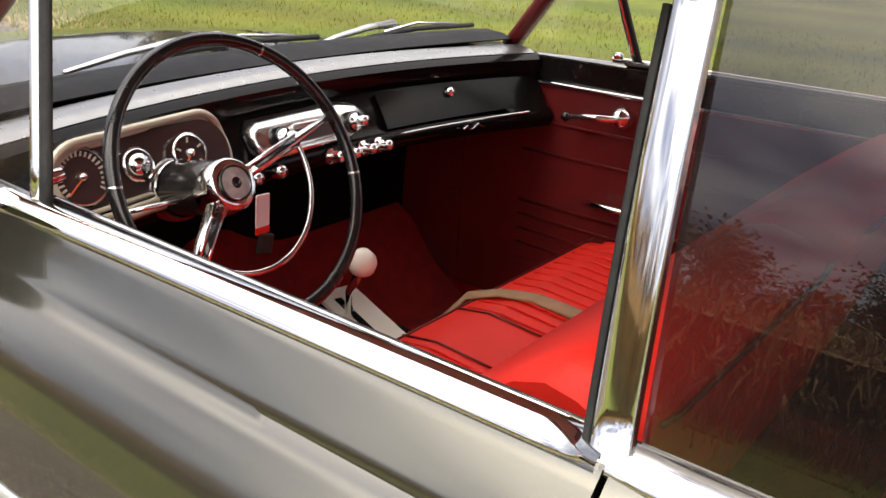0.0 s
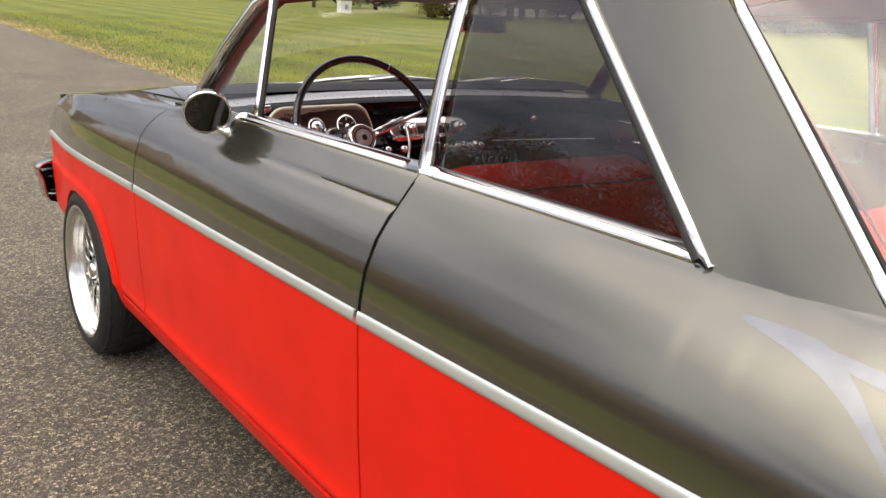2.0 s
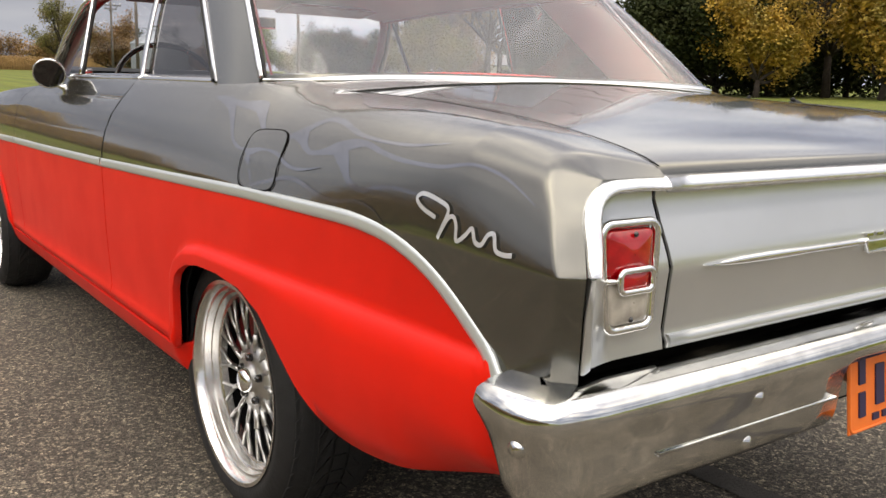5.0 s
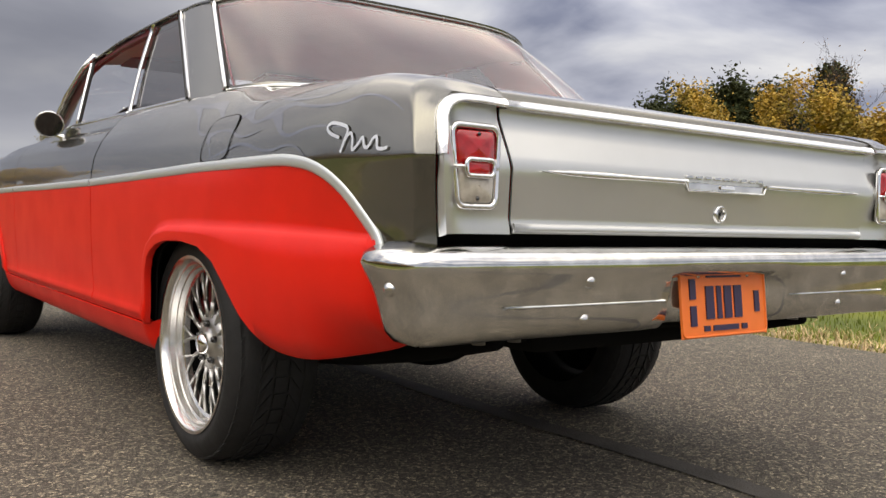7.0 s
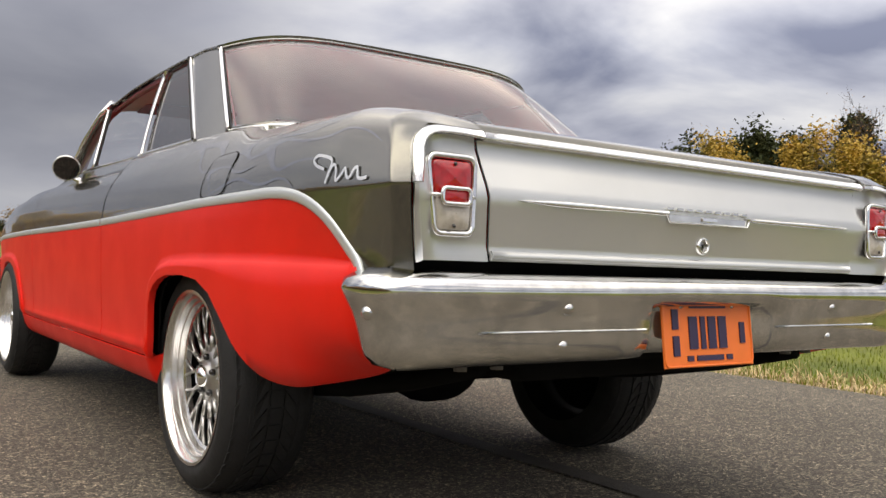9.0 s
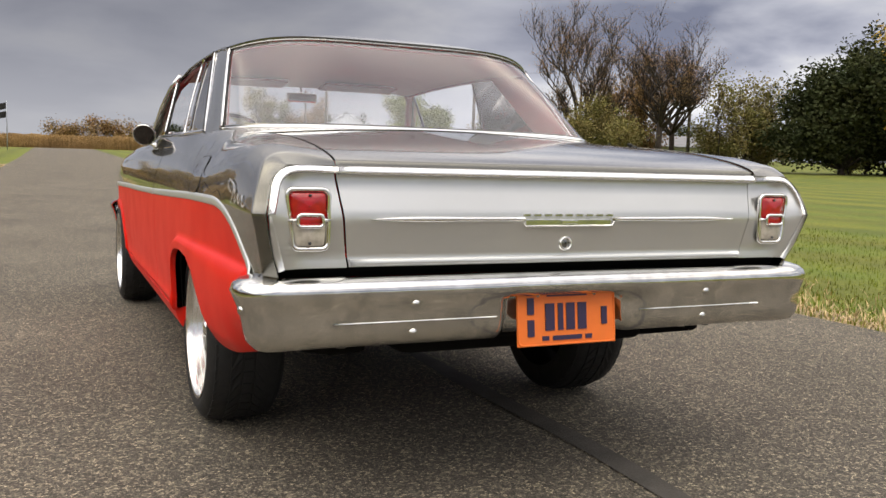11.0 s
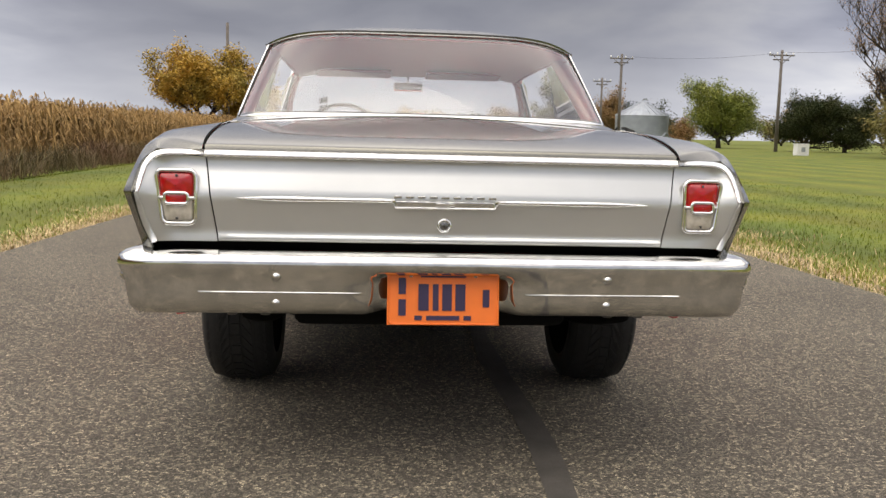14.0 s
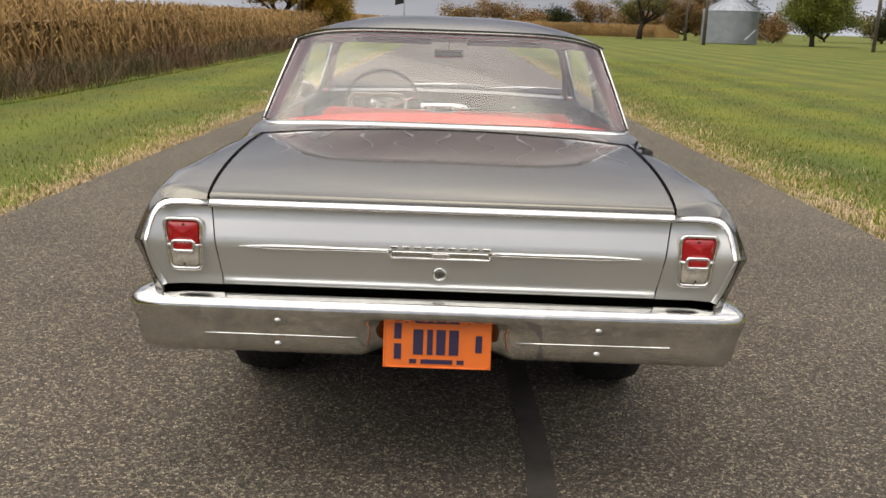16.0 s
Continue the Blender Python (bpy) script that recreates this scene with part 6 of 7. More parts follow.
# chrome script on the left and right flank: a flowing plain stroke
for s in SIDES:
    stroke = [(-0.835, 0.828), (-0.80, 0.838), (-0.785, 0.850), (-0.80, 0.858), (-0.84, 0.852), (-0.862, 0.842), (-0.852, 0.815), (-0.845, 0.800), (-0.862, 0.828), (-0.875, 0.834), (-0.884, 0.822), (-0.888, 0.803), (-0.905, 0.812), (-0.918, 0.824), (-0.928, 0.808), (-0.942, 0.806), (-0.952, 0.820), (-0.964, 0.822), (-0.972, 0.804), (-0.988, 0.800), (-1.005, 0.802)]
    flank_ribbon("script_badge", stroke, [0.0065] * len(stroke), BRIGHT, car, 0.007, s, "flowing chrome script badge", 4)

# ---- cabin ----
floor_rows = [[Vector((x, y, 0.30 + 0.10 * math.exp(-(x / 0.13) ** 2) * ease(0.3, 0.9, y) + 0.25 * ease(2.0, 2.3, y))) for x in np.linspace(-0.68, 0.68, 25)] for y in np.linspace(0.2, 2.3, 22)]
sheet("floor_carpet", floor_rows, CARPET, car, "red cut-pile carpet", 0.004)
fw = [[Vector((x, y, z)) for y, z in ((2.26, 0.45), (2.24, 0.70), (2.16, 0.86), (2.14, 0.97))] for x in np.linspace(-0.72, 0.72, 9)]
sheet("firewall", fw, UNDER, car, "black firewall", 0.004)
for s in SIDES:
    rows = [[Vector((s * w, y, z)) for w, z in ((0.700, 0.33), (0.715, 0.55), (0.715, 0.80), (0.712, 0.935))] for y in np.linspace(0.86, 2.05, 16)]
    panel = sheet("door_panel", rows, DARKVINYL, car, "dark red pleated vinyl door trim", 0.006)
    rows = [[Vector((s * w, y, z)) for w, z in ((0.712, 0.945), (0.706, 0.98), (0.700, 1.004))] for y in np.linspace(0.86, 2.05, 10)]
    sheet("upper_panel", rows, BLACK, panel, "black painted upper door", 0.004)
    strip("trim_strip", [Vector((s * 0.709, y, 0.94)) for y in np.linspace(0.88, 2.0, 10)], Vector((-s, 0, 0)), 0.012, 0.008, CHROME, panel, "chrome strip")
    for z in (0.46, 0.50, 0.54, 0.58, 0.62, 0.76, 0.84):
        bar("stitched_pleat", [(s * 0.709, y, z) for y in (1.05, 1.4, 1.85)], 0.004, DARKVINYL, panel, "", 6)
    lathe("crank_boss", [(0.0, 0.03), (0.016, 0.028), (0.026, 0.012), (0.030, 0.0)], (s * 0.709, 1.575, 0.888), (-s, 0, 0), CHROME, panel, "round chrome crank boss", 20)
    bar("window_crank", [(s * 0.68, 1.575, 0.888), (s * 0.672, 1.64, 0.884), (s * 0.668, 1.70, 0.878)], [0.011, 0.008, 0.007], CHROME, panel, "chrome window crank", 8)
    lathe("crank_knob", [(0.0, 0.022), (0.010, 0.02), (0.012, 0.01), (0.008, 0.0)], (s * 0.668, 1.70, 0.878), (-s, 0, 0), BLACK, panel, "black knob", 14)
    bar("door_pull", [(s * 0.69, 1.64, 0.664), (s * 0.675, 1.60, 0.668), (s * 0.675, 1.50, 0.668), (s * 0.69, 1.47, 0.664)], 0.009, CHROME, panel, "chrome door pull", 8)
    rows = [[Vector((s * 0.70, y, z)) for z in (0.33, 0.6, 0.85, 1.0)] for y in np.linspace(0.1, 0.86, 6)]
    sheet("rear_side_panel", rows, DARKVINYL, car, "dark red vinyl side trim", 0.006)
    rows = [[Vector((s * 0.70, y, z)) for z in (0.33, 0.6, 0.85, 0.96)] for y in (2.04, 2.14, 2.25)]
    sheet("kick_panel", rows, DARKVINYL, car, "dark red kick panel", 0.004)
    bar("pillar_lining", [(s * 0.715, 1.955, 0.97), (s * 0.68, 1.79, 1.16), (s * 0.64, 1.69, 1.27), (s * 0.60, 1.64, 1.318)], 0.018, DARKVINYL, roof, "dark red pillar lining", 8)


# dashboard: one section swept across the car
def dash_bow(x):
    return -0.10 * (abs(x) / 0.7) ** 2


DASH = [(2.15, 0.985), (2.10, 1.030), (2.02, 1.034), (1.965, 1.030), (1.925, 1.022), (1.908, 1.008), (1.912, 0.990), (1.925, 0.966), (1.905, 0.935), (1.885, 0.895), (1.872, 0.888), (1.862, 0.872), (1.870, 0.850), (1.90, 0.842), (2.0, 0.835)]
rows = [[Vector((x, y + dash_bow(x), z - 0.012 * (abs(x) / 0.7) ** 2)) for y, z in DASH] for x in np.linspace(-0.70, 0.70, 41)]
dash = sheet("dashboard", rows, DASHBLACK, car, "glossy black painted metal dashboard", 0.004)
pad = [[Vector((x, y + dash_bow(x), z + 0.003)) for y, z in ((2.155, 0.985), (2.135, 1.030), (2.11, 1.044), (2.07, 1.049), (2.025, 1.044), (1.985, 1.034))] for x in np.linspace(-0.69, 0.69, 30)]
sheet("dash_top", pad, DASHVINYL, dash, "matt black vinyl dash top", 0.003)


def dash_face(x, z):
    """Where the face of the dash lies."""
    y = lin([(0.888, 1.874), (0.935, 1.900), (0.962, 1.918)], z)
    return Vector((x, y + dash_bow(x), z))


def face_outline(x0, x1, z0, z1, r, n=6):
    return rounded(x1 - x0, x1 - x0, z1 - z0, r, n, (x0 + x1) / 2, (z0 + z1) / 2)


BANDGREY = material("brushed_band", (0.34, 0.345, 0.345), 0.28, 0.9, vary=0.1, scale=40)
CREAM = material("cream_bezel", (0.56, 0.51, 0.39), 0.30, 0.35, 0.3, vary=0.15, scale=30)
EMBLEM = material("worn_emblem", (0.50, 0.46, 0.44), 0.4, 0.2, vary=0.4, scale=60)
GAUGEFACE = material("gauge_face", (0.032, 0.014, 0.012), 0.35, coat=0.6)
GAUGEMARK = material("gauge_marks", (0.55, 0.5, 0.42), 0.5)
NEEDLE = material("orange_needle", (0.7, 0.12, 0.02), 0.4)
TAN = material("tan_leather", (0.42, 0.25, 0.13), 0.6, vary=0.25, scale=20, bump=0.2, bump_scale=200)
IVORY = material("ivory_plastic", (0.78, 0.74, 0.64), 0.35)
PAPER = material("tag_paper", (0.85, 0.80, 0.78), 0.8)

band = [[Vector((x, y + dash_bow(x), z + 0.0035 - 0.012 * (abs(x) / 0.7) ** 2)) for y, z in ((1.978, 1.0325), (1.955, 1.0305), (1.935, 1.026), (1.922, 1.019))] for x in np.linspace(-0.69, 0.69, 40)]
sheet("dash_band", band, BANDGREY, dash, "bright brushed metal band", 0.002)
pod = new("instrument_pod")
pod.parent = car
tagged(pod, "cream-framed instrument cluster with dark dials")
outline = face_outline(-0.594, -0.243, 0.884, 1.004, 0.057, 8)
for inset, r in ((0.0, 0.0062), (0.008, 0.0050), (0.0155, 0.0042)):
    pts = []
    for x, z in outline:
        fx, fz = -0.4185 + (x + 0.4185) * (1 - inset / 0.16), 0.944 + (z - 0.944) * (1 - inset / 0.058)
        p = dash_face(fx, fz)
        pts.append(p + Vector((0, -0.040 + inset * 0.9, 0)))
    bar("bezel_ring", pts, r, CREAM, pod, "stepped cream metal bezel", 8, True)
wall = [[dash_face(x, z) + Vector((0, d, 0)) for x, z in outline] for d in (-0.040, -0.015, 0.01)]
sheet("pod_wall", wall, DASHBLACK, pod, "black recess", close=True)
inner = [(-0.4185 + (x + 0.4185) * 0.93, 0.944 + (z - 0.944) * 0.86) for x, z in outline]
n = len(inner)
rows = [[Vector((-0.4185 + (x + 0.4185) * f, 1.862 + dash_bow(-0.405) + (z - 0.944) * 0.35 * f, 0.944 + (z - 0.944) * f)) for x, z in inner] for f in (1.0, 0.5, 0.02)]
sheet("dial_panel", rows, GAUGEFACE, pod, "dark maroon dial panel", close=True)
for cx, r, ticks in ((-0.533, 0.043, 21), (-0.438, 0.025, 0), (-0.342, 0.031, 5)):
    fy = 1.855 + dash_bow(-0.405)
    lathe("dial_rim", [(r, 0.0), (r + 0.003, 0.004), (r - 0.002, 0.006)], (cx, fy, 0.950), (0, -0.94, 0.33), CHROME, pod, "", 28)
    lathe("dial_face", [(0.001, 0.003), (r - 0.002, 0.003)], (cx, fy, 0.950), (0, -0.94, 0.33), GAUGEFACE, pod, "dark dial", 28)
    for k in range(ticks):
        a = radians(215 - 250 * k / max(ticks - 1, 1))
        c = Vector((cx + (r - 0.009) * math.cos(a), fy - 0.005 + 0.35 * 0 , 0.950 + (r - 0.009) * math.sin(a)))
        c.y += 0.33 * (c.z - 0.950)
        part("dial_mark", box_bm(c.x, c.y, c.z, 0.0028, 0.002, 0.008, 0, (0, -math.degrees(a) + 90, 0)), GAUGEMARK, pod)
    if ticks:
        bar("needle", [(cx, fy - 0.008, 0.950), (cx - 0.6 * r, fy - 0.012, 0.950 - 0.5 * r)], 0.0014, NEEDLE, pod, "orange needle", 6)
    lathe("dial_hub", [(0.0, 0.014), (0.006 if ticks else 0.016, 0.012), (0.008 if ticks else 0.019, 0.003)], (cx, fy, 0.950), (0, -0.94, 0.33), CHROME, pod, "chrome centre", 18)

radio = new("radio")
radio.parent = car
tagged(radio, "chrome-faced push-button radio with two knobs")
ro = [(-0.172, 0.925), (-0.168, 0.945), (-0.155, 0.958), (0.07, 0.962), (0.115, 0.955), (0.135, 0.938), (0.115, 0.915), (0.07, 0.900), (-0.155, 0.893), (-0.168, 0.904)]
rows = []
for f, d in ((1.0, 0.0), (0.98, 0.022), (0.93, 0.030), (0.4, 0.030), (0.01, 0.030)):
    rows.append([dash_face(-0.02 + (x + 0.02) * f, 0.927 + (z - 0.927) * f) + Vector((0, -d, 0)) for x, z in ro])
sheet("face_plate", rows, ALU, radio, "brushed chrome face", close=True)
p = dash_face(-0.02, 0.927)
part("dial_window", box_bm(-0.02, p.y - 0.034, 0.924, 0.10, 0.008, 0.026, 0.003, (-30, 0, 0)), GAUGEFACE, radio, "dark tuning window")
bar("window_frame", [(x, p.y - 0.037 + (z - 0.924) * 0.5, z) for x, z in rounded(0.112, 0.112, 0.040, 0.006, 3, -0.02, 0.924)], 0.003, CHROME, radio, "", 6, True)
for kx in (-0.115, 0.075):
    q = dash_face(kx, 0.925)
    lathe("knob", [(0.0, 0.062), (0.009, 0.061), (0.011, 0.045), (0.012, 0.034), (0.017, 0.032), (0.019, 0.026), (0.018, 0.0)], (kx, q.y - 0.02, 0.925), (0, -0.95, 0.25), CHROME, radio, "chrome radio knob", 20)
    lathe("knob_collar", [(0.0195, 0.030), (0.0215, 0.026), (0.0215, 0.004)], (kx, q.y - 0.02, 0.925), (0, -0.95, 0.25), BLACK, radio, "black knob collar", 20)
for k in range(4):
    kx = 0.02 + 0.045 * k
    lathe("control_knob", [(0.0, 0.040), (0.009, 0.038), (0.012, 0.030), (0.010, 0.010), (0.016, 0.008), (0.017, 0.0)], (kx, 1.862 + dash_bow(kx), 0.868), (0, -0.95, 0.15), CHROME, dash, "chrome knob", 18)
for kx in (-0.19, -0.13):
    lathe("control_knob", [(0.0, 0.030), (0.010, 0.028), (0.013, 0.018), (0.013, 0.0)], (kx, 1.862 + dash_bow(kx), 0.868), (0, -0.95, 0.15), CHROME, dash, "chrome knob", 18)
gl = [[dash_face(x, z) + Vector((0, -0.006, 0)) for z in (0.893, 0.92, 0.945, 0.960)] for x in np.linspace(0.19, 0.58, 14)]
sheet("glovebox_door", gl, DASHBLACK, dash, "black glovebox door", 0.006)
q = dash_face(0.40, 0.945)
lathe("glovebox_knob", [(0.0, 0.016), (0.009, 0.014), (0.012, 0.004), (0.012, 0.0)], q + Vector((0, -0.008, 0)), (0, -0.95, 0.3), CHROME, dash, "chrome glovebox knob", 18)
bar("dash_script", [(0.40 + 0.013 * k, 1.858 + dash_bow(0.45), 0.867 + 0.006 * math.sin(k * 1.9)) for k in range(9)], 0.0028, WORN, dash, "small chrome script badge", 6)
strip("lower_strip", [Vector((x, 1.864 + dash_bow(x), 0.880)) for x in np.linspace(0.2, 0.62, 12)], Vector((0, -1, 0.4)), 0.006, 0.004, WORN, dash)

# steering wheel and column
axis = Vector((0.0, -0.90, 0.436)).normalized()
hub_c = Vector((-0.372, 1.690, 0.930))
u, v = Vector((1, 0, 0)), axis.cross(Vector((1, 0, 0)))
v = -v if v.z < 0 else v
steer = new("steering_wheel")
steer.parent = car
tagged(steer, "thin black-rimmed two-spoke wheel with chrome horn ring")


def on_wheel(r, deg, lift=0.0):
    a = radians(deg)
    return hub_c + u * r * math.cos(a) + v * r * math.sin(a) + axis * lift


bar("rim", [on_wheel(0.212, 360 * k / 72, 0.058) for k in range(72)], 0.0105, BLACK, steer, "glossy black rim", 12, True)
for d in (62, 172, 350):
    lathe("rim_band", [(0.0107, -0.0018), (0.0112, 0.0), (0.0107, 0.0018)], on_wheel(0.212, d, 0.058), on_wheel(0.212, d + 1) - on_wheel(0.212, d - 1), CHROME, steer, "", 12)
bar("horn_ring", [on_wheel(0.140, d, 0.030) for d in range(-140, 22, 6)], 0.0045, CHROME, steer, "chrome horn ring", 8)
for d in (18, 222):
    spoke = bar("spoke", [on_wheel(0.03, d, 0.0), on_wheel(0.11, d, 0.018), on_wheel(0.17, d, 0.040), on_wheel(0.208, d, 0.054)], [0.018, 0.0145, 0.010, 0.008], ALU, steer, "satin metal spoke", 12, flat=0.45)
    bar("spoke_inset", [on_wheel(0.055, d, 0.014), on_wheel(0.10, d, 0.0245), on_wheel(0.135, d, 0.036)], [0.009, 0.0085, 0.006], BLACK, spoke, "black inset", 8, flat=0.4)
    for off in (-5, 5):
        bar("spoke_trim", [on_wheel(0.04, d + off * 2, 0.010), on_wheel(0.14, d + off * 0.6, 0.036)], 0.004, CHROME, spoke, "chrome spoke edge", 8)
lathe("hub", [(0.0, 0.026), (0.022, 0.026), (0.030, 0.022), (0.036, 0.024), (0.041, 0.018), (0.043, -0.004), (0.043, -0.026), (0.039, -0.032)], hub_c, axis, CHROME, steer, "chrome hub cap", 32)
lathe("hub_ring", [(0.0255, 0.0262), (0.027, 0.0285), (0.0285, 0.0262)], hub_c, axis, BLACK, steer, "dark ring", 28)
lathe("hub_emblem", [(0.0, 0.0285), (0.018, 0.0280), (0.0245, 0.0265)], hub_c, axis, EMBLEM, steer, "worn round emblem", 24)
lathe("hub_mark", [(0.0, 0.0296), (0.008, 0.0292), (0.009, 0.0284)], hub_c, axis, BLACK, steer, "small dark mark", 12)
col_axis = Vector((0.0, -0.968, 0.25)).normalized()
lathe("column", [(0.040, -0.01), (0.043, -0.03), (0.044, -0.11), (0.047, -0.13), (0.047, -0.16), (0.038, -0.18), (0.034, -0.45)], hub_c, col_axis, BLACK, car, "black steering column", 24)
lathe("column_ring", [(0.047, -0.118), (0.053, -0.126), (0.054, -0.148), (0.048, -0.158)], hub_c, col_axis, CHROME, car, "chrome column ring", 28)
bar("indicator_stalk", [hub_c - axis * 0.05 + Vector((-0.03, 0, 0)), hub_c - axis * 0.055 + Vector((-0.15, 0, 0.005))], [0.004, 0.004], CHROME, car, "slim chrome stalk", 8)
lathe("stalk_tip", [(0.0, 0.012), (0.006, 0.009), (0.006, 0.0)], hub_c - axis * 0.055 + Vector((-0.15, 0, 0.005)), (-1, 0, 0), BLACK, car, "black stalk tip", 12)

# ignition key with paper tag and fob
keys = new("key_ring")
keys.parent = car
tagged(keys, "ignition key with paper tag and remote fob")
lathe("key_barrel", [(0.0, 0.02), (0.012, 0.018), (0.014, 0.0)], (-0.275, 1.842, 0.872), (0, -1, 0.1), CHROME, keys, "chrome lock barrel", 16)
part("paper_tag", box_bm(-0.236, 1.770, 0.838, 0.034, 0.003, 0.058, 0.001, (0, 4, 8)), PAPER, keys, "white paper tag")
part("tag_band", box_bm(-0.238, 1.770, 0.802, 0.034, 0.004, 0.012, 0.001, (0, 4, 8)), VINYL, keys, "red tag band")
part("remote_fob", box_bm(-0.236, 1.766, 0.778, 0.030, 0.012, 0.036, 0.004, (0, 14, 0)), RUBBER, keys, "black remote fob")

# floor shifter
shift = new("floor_shifter")
shift.parent = car
tagged(shift, "floor shifter with ivory ball knob on a bright plate")
part("console", box_bm(0.065, 1.85, 0.43, 0.14, 0.30, 0.12, 0.02), BLACK, shift, "black console box")
part("gate_plate", box_bm(0.078, 1.83, 0.502, 0.098, 0.24, 0.012, 0.004, (8, 0, -15)), IVORY, shift, "brushed metal gate plate")
part("gate_slot", box_bm(0.065, 1.84, 0.508, 0.018, 0.14, 0.006, 0.002, (8, 0, -15)), BLACK, shift, "dark slot")
bar("lever", [(0.05, 1.84, 0.50), (-0.03, 1.76, 0.62), (-0.083, 1.680, 0.705)], [0.010, 0.009, 0.008], CHROME, shift, "chrome lever", 10)
lathe("ball_knob", [(0.0, 0.052), (0.014, 0.050), (0.025, 0.036), (0.027, 0.026), (0.023, 0.010), (0.010, 0.0)], (-0.083, 1.677, 0.700), (-0.2, -0.25, 1), IVORY, shift, "ivory ball knob", 24)


# seats: rounded cushions with piping and pleats
def cushion(name, x0, x1, prof, mat, parent, label, crown=0.012, steps=24):
    """prof: closed (y, z) section; the ends are rounded in."""
    cy, cz = sum(p[0] for p in prof) / len(prof), sum(p[1] for p in prof) / len(prof)
    rows = []
    for k in range(steps + 1):
        t = k / steps
        x = x0 + (x1 - x0) * t
        e = min(t, 1 - t) * (x1 - x0) / 0.05
        f = math.sqrt(max(1 - (1 - min(e, 1)) ** 2, 0.0)) * 0.22 + 0.78 if e < 1 else 1.0
        rows.append([Vector((x, cy + (y - cy) * f, cz + (z - cz) * f)) for y, z in prof])
    verts = [p for r in rows for p in r]
    m = len(prof)
    faces = [(i * m + j, i * m + (j + 1) % m, (i + 1) * m + (j + 1) % m, (i + 1) * m + j) for i in range(steps) for j in range(m)]
    faces += [tuple(range(m)), tuple(steps * m + j for j in reversed(range(m)))]
    ob = obj(name, mesh_of(name, verts, faces, mat), parent, label)
    e = ob.modifiers.new("soft", "BEVEL")
    e.width, e.segments, e.limit_method, e.angle_limit = 0.012, 3, "ANGLE", radians(35)
    return ob


seat = new("front_seat")
seat.parent = car
tagged(seat, "bright red pleated vinyl bench seat")
cushion("seat_cushion", -0.62, 0.64, [(1.60, 0.42), (1.625, 0.50), (1.62, 0.56), (1.585, 0.60), (1.50, 0.615), (1.35, 0.605), (1.20, 0.575), (1.05, 0.55), (1.02, 0.44)], VINYL, seat, "red vinyl cushion")
BACK = [(1.37, 0.56), (1.29, 0.68), (1.20, 0.79), (1.11, 0.88), (1.03, 0.95), (0.985, 0.984), (0.95, 0.996), (0.915, 0.990), (0.885, 0.974), (0.872, 0.952), (0.885, 0.92), (0.93, 0.75), (1.02, 0.46)]
for x0, x1 in ((-0.61, -0.08), (0.02, 0.61)):
    cushion("backrest", x0, x1, BACK, VINYL, seat, "red vinyl split backrest")
    bar("piping", [(x0 + 0.03, 0.874, 0.958), (x0 + 0.06, 0.871, 0.956), (x1 - 0.06, 0.871, 0.956), (x1 - 0.03, 0.874, 0.958)], 0.0028, DARKVINYL, seat, "dark red piping", 6)
for x0, x1 in ((-0.55, -0.10), (0.10, 0.58)):
    for k in range(13):
        x = x0 + (x1 - x0) * k / 12
        bar("pleat", [(x, 1.56, 0.606), (x, 1.48, 0.6165), (x, 1.40, 0.610), (x, 1.345, 0.605)], 0.0032, VINYL, seat, "", 6)
for pts in ([(-0.60, 1.575, 0.604), (0.62, 1.575, 0.604)], [(-0.075, 1.58, 0.603), (-0.075, 1.50, 0.617), (-0.075, 1.35, 0.608)], [(0.085, 1.58, 0.603), (0.085, 1.50, 0.617), (0.085, 1.35, 0.608)]):
    bar("piping", pts, 0.0022, DARKVINYL, seat, "dark red piping", 6)
strip("lap_belt", [Vector(p) for p in ((0.20, 1.33, 0.612), (0.20, 1.40, 0.616), (0.20, 1.47, 0.619), (0.18, 1.54, 0.615), (0.15, 1.60, 0.600), (0.12, 1.633, 0.55), (0.10, 1.635, 0.48))], Vector((0, 0.25, 1)), 0.048, 0.006, TAN, seat, "tan webbing lap belt")
rear_seat = new("rear_seat")
rear_seat.parent = car
tagged(rear_seat, "red vinyl rear bench")
cushion("backrest", -0.60, 0.60, [(0.50, 0.55), (0.44, 0.75), (0.40, 0.93), (0.36, 0.99), (0.30, 1.005), (0.26, 0.99), (0.28, 0.60)], VINYL, rear_seat, "red vinyl backrest")
cushion("seat_cushion", -0.60, 0.60, [(0.78, 0.36), (0.80, 0.45), (0.76, 0.49), (0.62, 0.495), (0.46, 0.47), (0.44, 0.36)], VINYL, rear_seat, "red vinyl cushion")
shelf = []
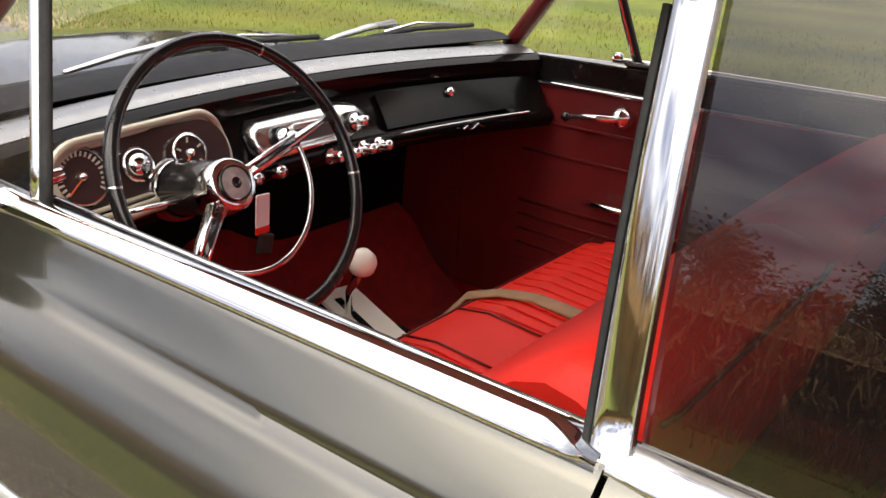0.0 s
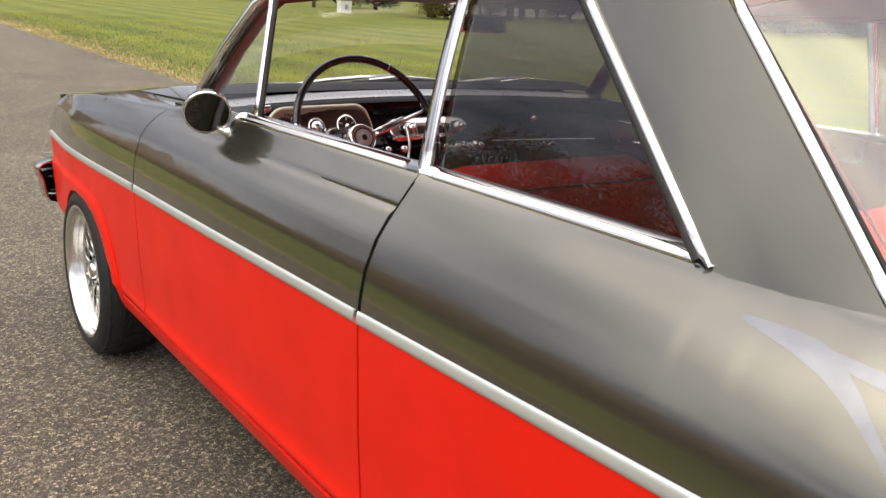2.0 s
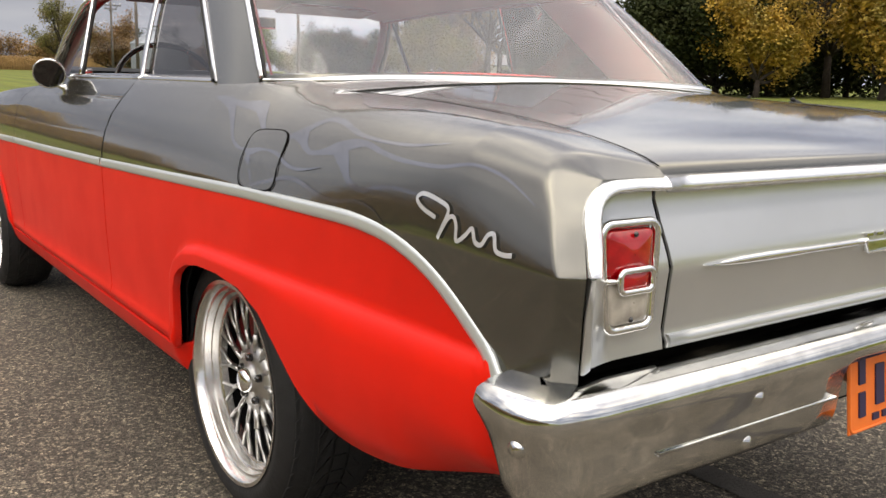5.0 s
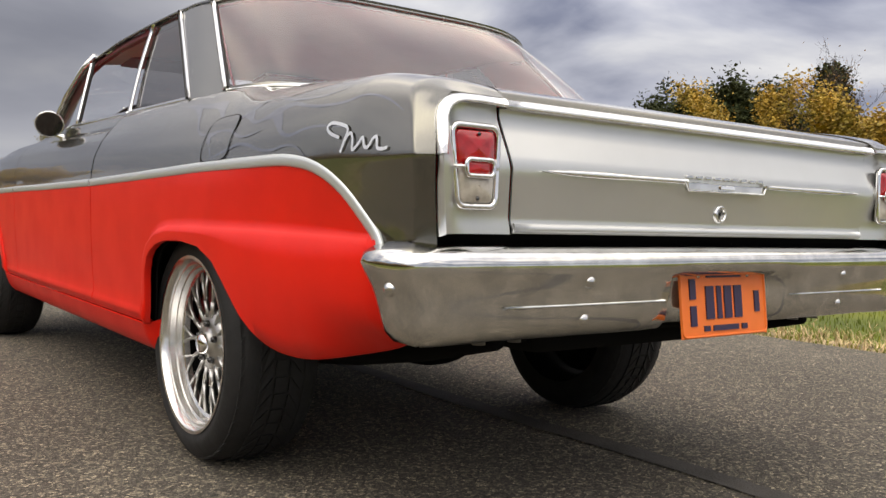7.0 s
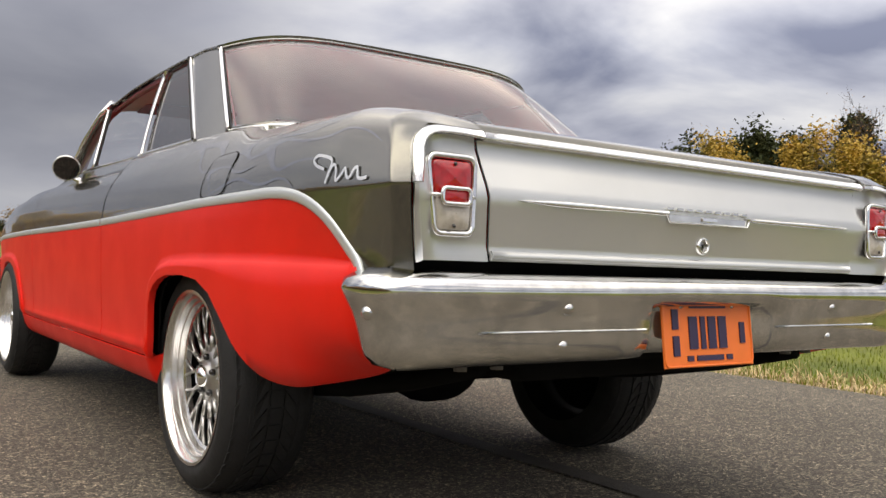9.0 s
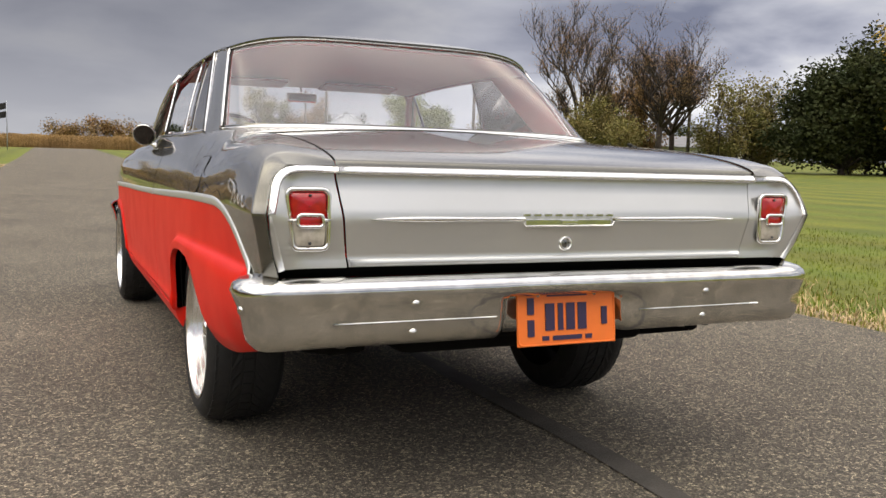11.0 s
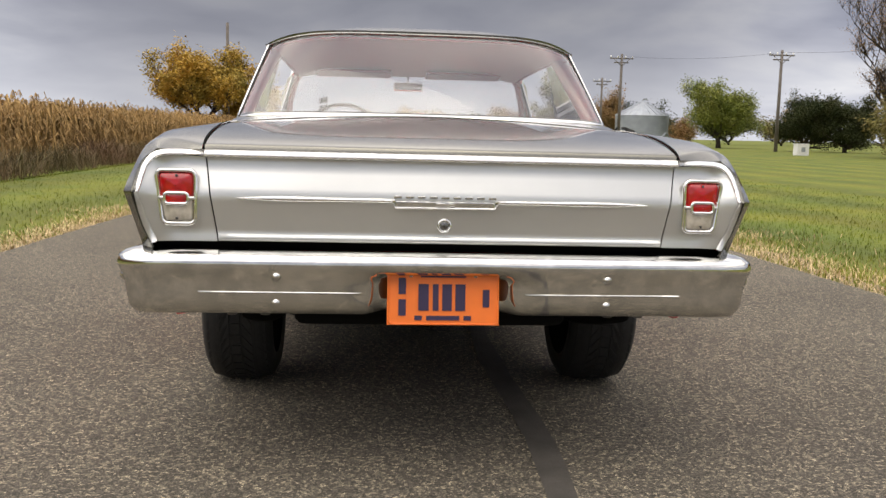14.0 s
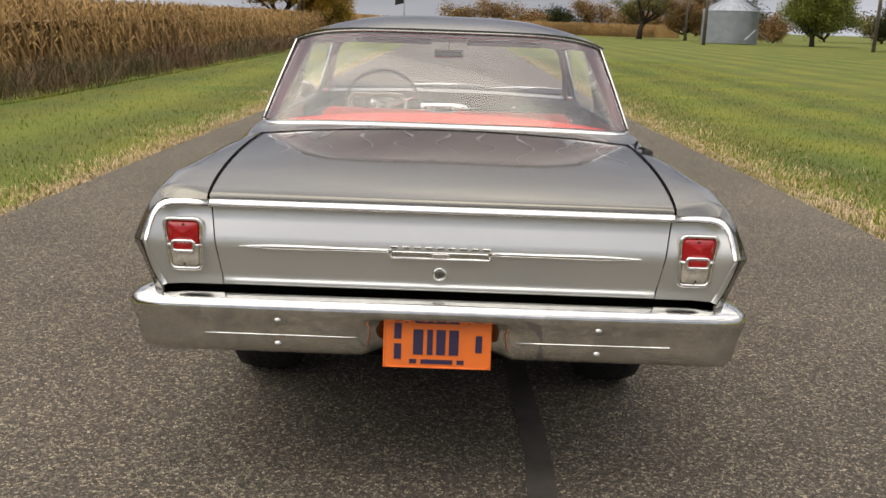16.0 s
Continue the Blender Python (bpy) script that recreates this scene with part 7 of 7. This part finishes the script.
for k in range(25):
    t = -1 + k / 12
    x = 0.655 * t
    yb = window_base_y(x) + 0.02
    shelf.append([Vector((x, yb + (0.34 - yb) * j / 8, 0.998 + 0.028 * (1 - abs(t) ** 2.5) + 0.022 * math.sin(math.pi * j / 8) * (1 - t * t) - 0.02 * ease(0.8, 1, j / 8))) for j in range(9)])
sheet("parcel_shelf", shelf, VINYL, car, "red vinyl parcel shelf", 0.004)

rv = new("rearview_mirror")
rv.parent = car
tagged(rv, "grey-backed interior mirror on a thin stem")
part("mirror_shell", box_bm(0.0, 1.655, 1.252, 0.165, 0.022, 0.048, 0.010), WORN, rv, "worn metal shell", True)
part("mirror_glass", box_bm(0.0, 1.642, 1.252, 0.150, 0.003, 0.038, 0.001), DIM_MIRROR, rv, "mirror glass")
bar("stem", [(0, 1.66, 1.265), (0, 1.675, 1.30), (0, 1.685, 1.335)], 0.005, CHROME, rv, "", 8)
for s in SIDES:
    part("sun_visor", box_bm(s * 0.31, 1.62, 1.318, 0.42, 0.15, 0.014, 0.006, (-8, 0, 0)), DARKVINYL, car, "dark red padded sun visor")

# wipers
for px, py in ((0.10, 2.30), (0.60, 2.215)):
    wiper = new("windscreen_wiper")
    wiper.parent = car
    tagged(wiper, "bright arm with black rubber blade")
    lathe("pivot", [(0.0, 0.034), (0.016, 0.032), (0.022, 0.012), (0.024, 0.0)], (px, py, 1.012), (0, -0.3, 1), BLACK, wiper, "dark pivot cap", 16)
    bar("arm", [(px, py, 1.046), (px - 0.14, py - 0.04, 1.050), (px - 0.30, py - 0.09, 1.046), (px - 0.46, py - 0.15, 1.036)], [0.011, 0.009, 0.007, 0.005], ALU, wiper, "bright arm", 8)
    bar("blade", [(px - 0.22, py - 0.115, 1.040), (px - 0.02, py - 0.10, 1.046), (px + 0.20, py - 0.115, 1.040)], 0.007, RUBBER, wiper, "black blade", 6)
    bar("blade_bridge", [(px - 0.15, py - 0.106, 1.048), (px - 0.01, py - 0.09, 1.058), (px + 0.13, py - 0.106, 1.048)], 0.004, ALU, wiper, "", 6)
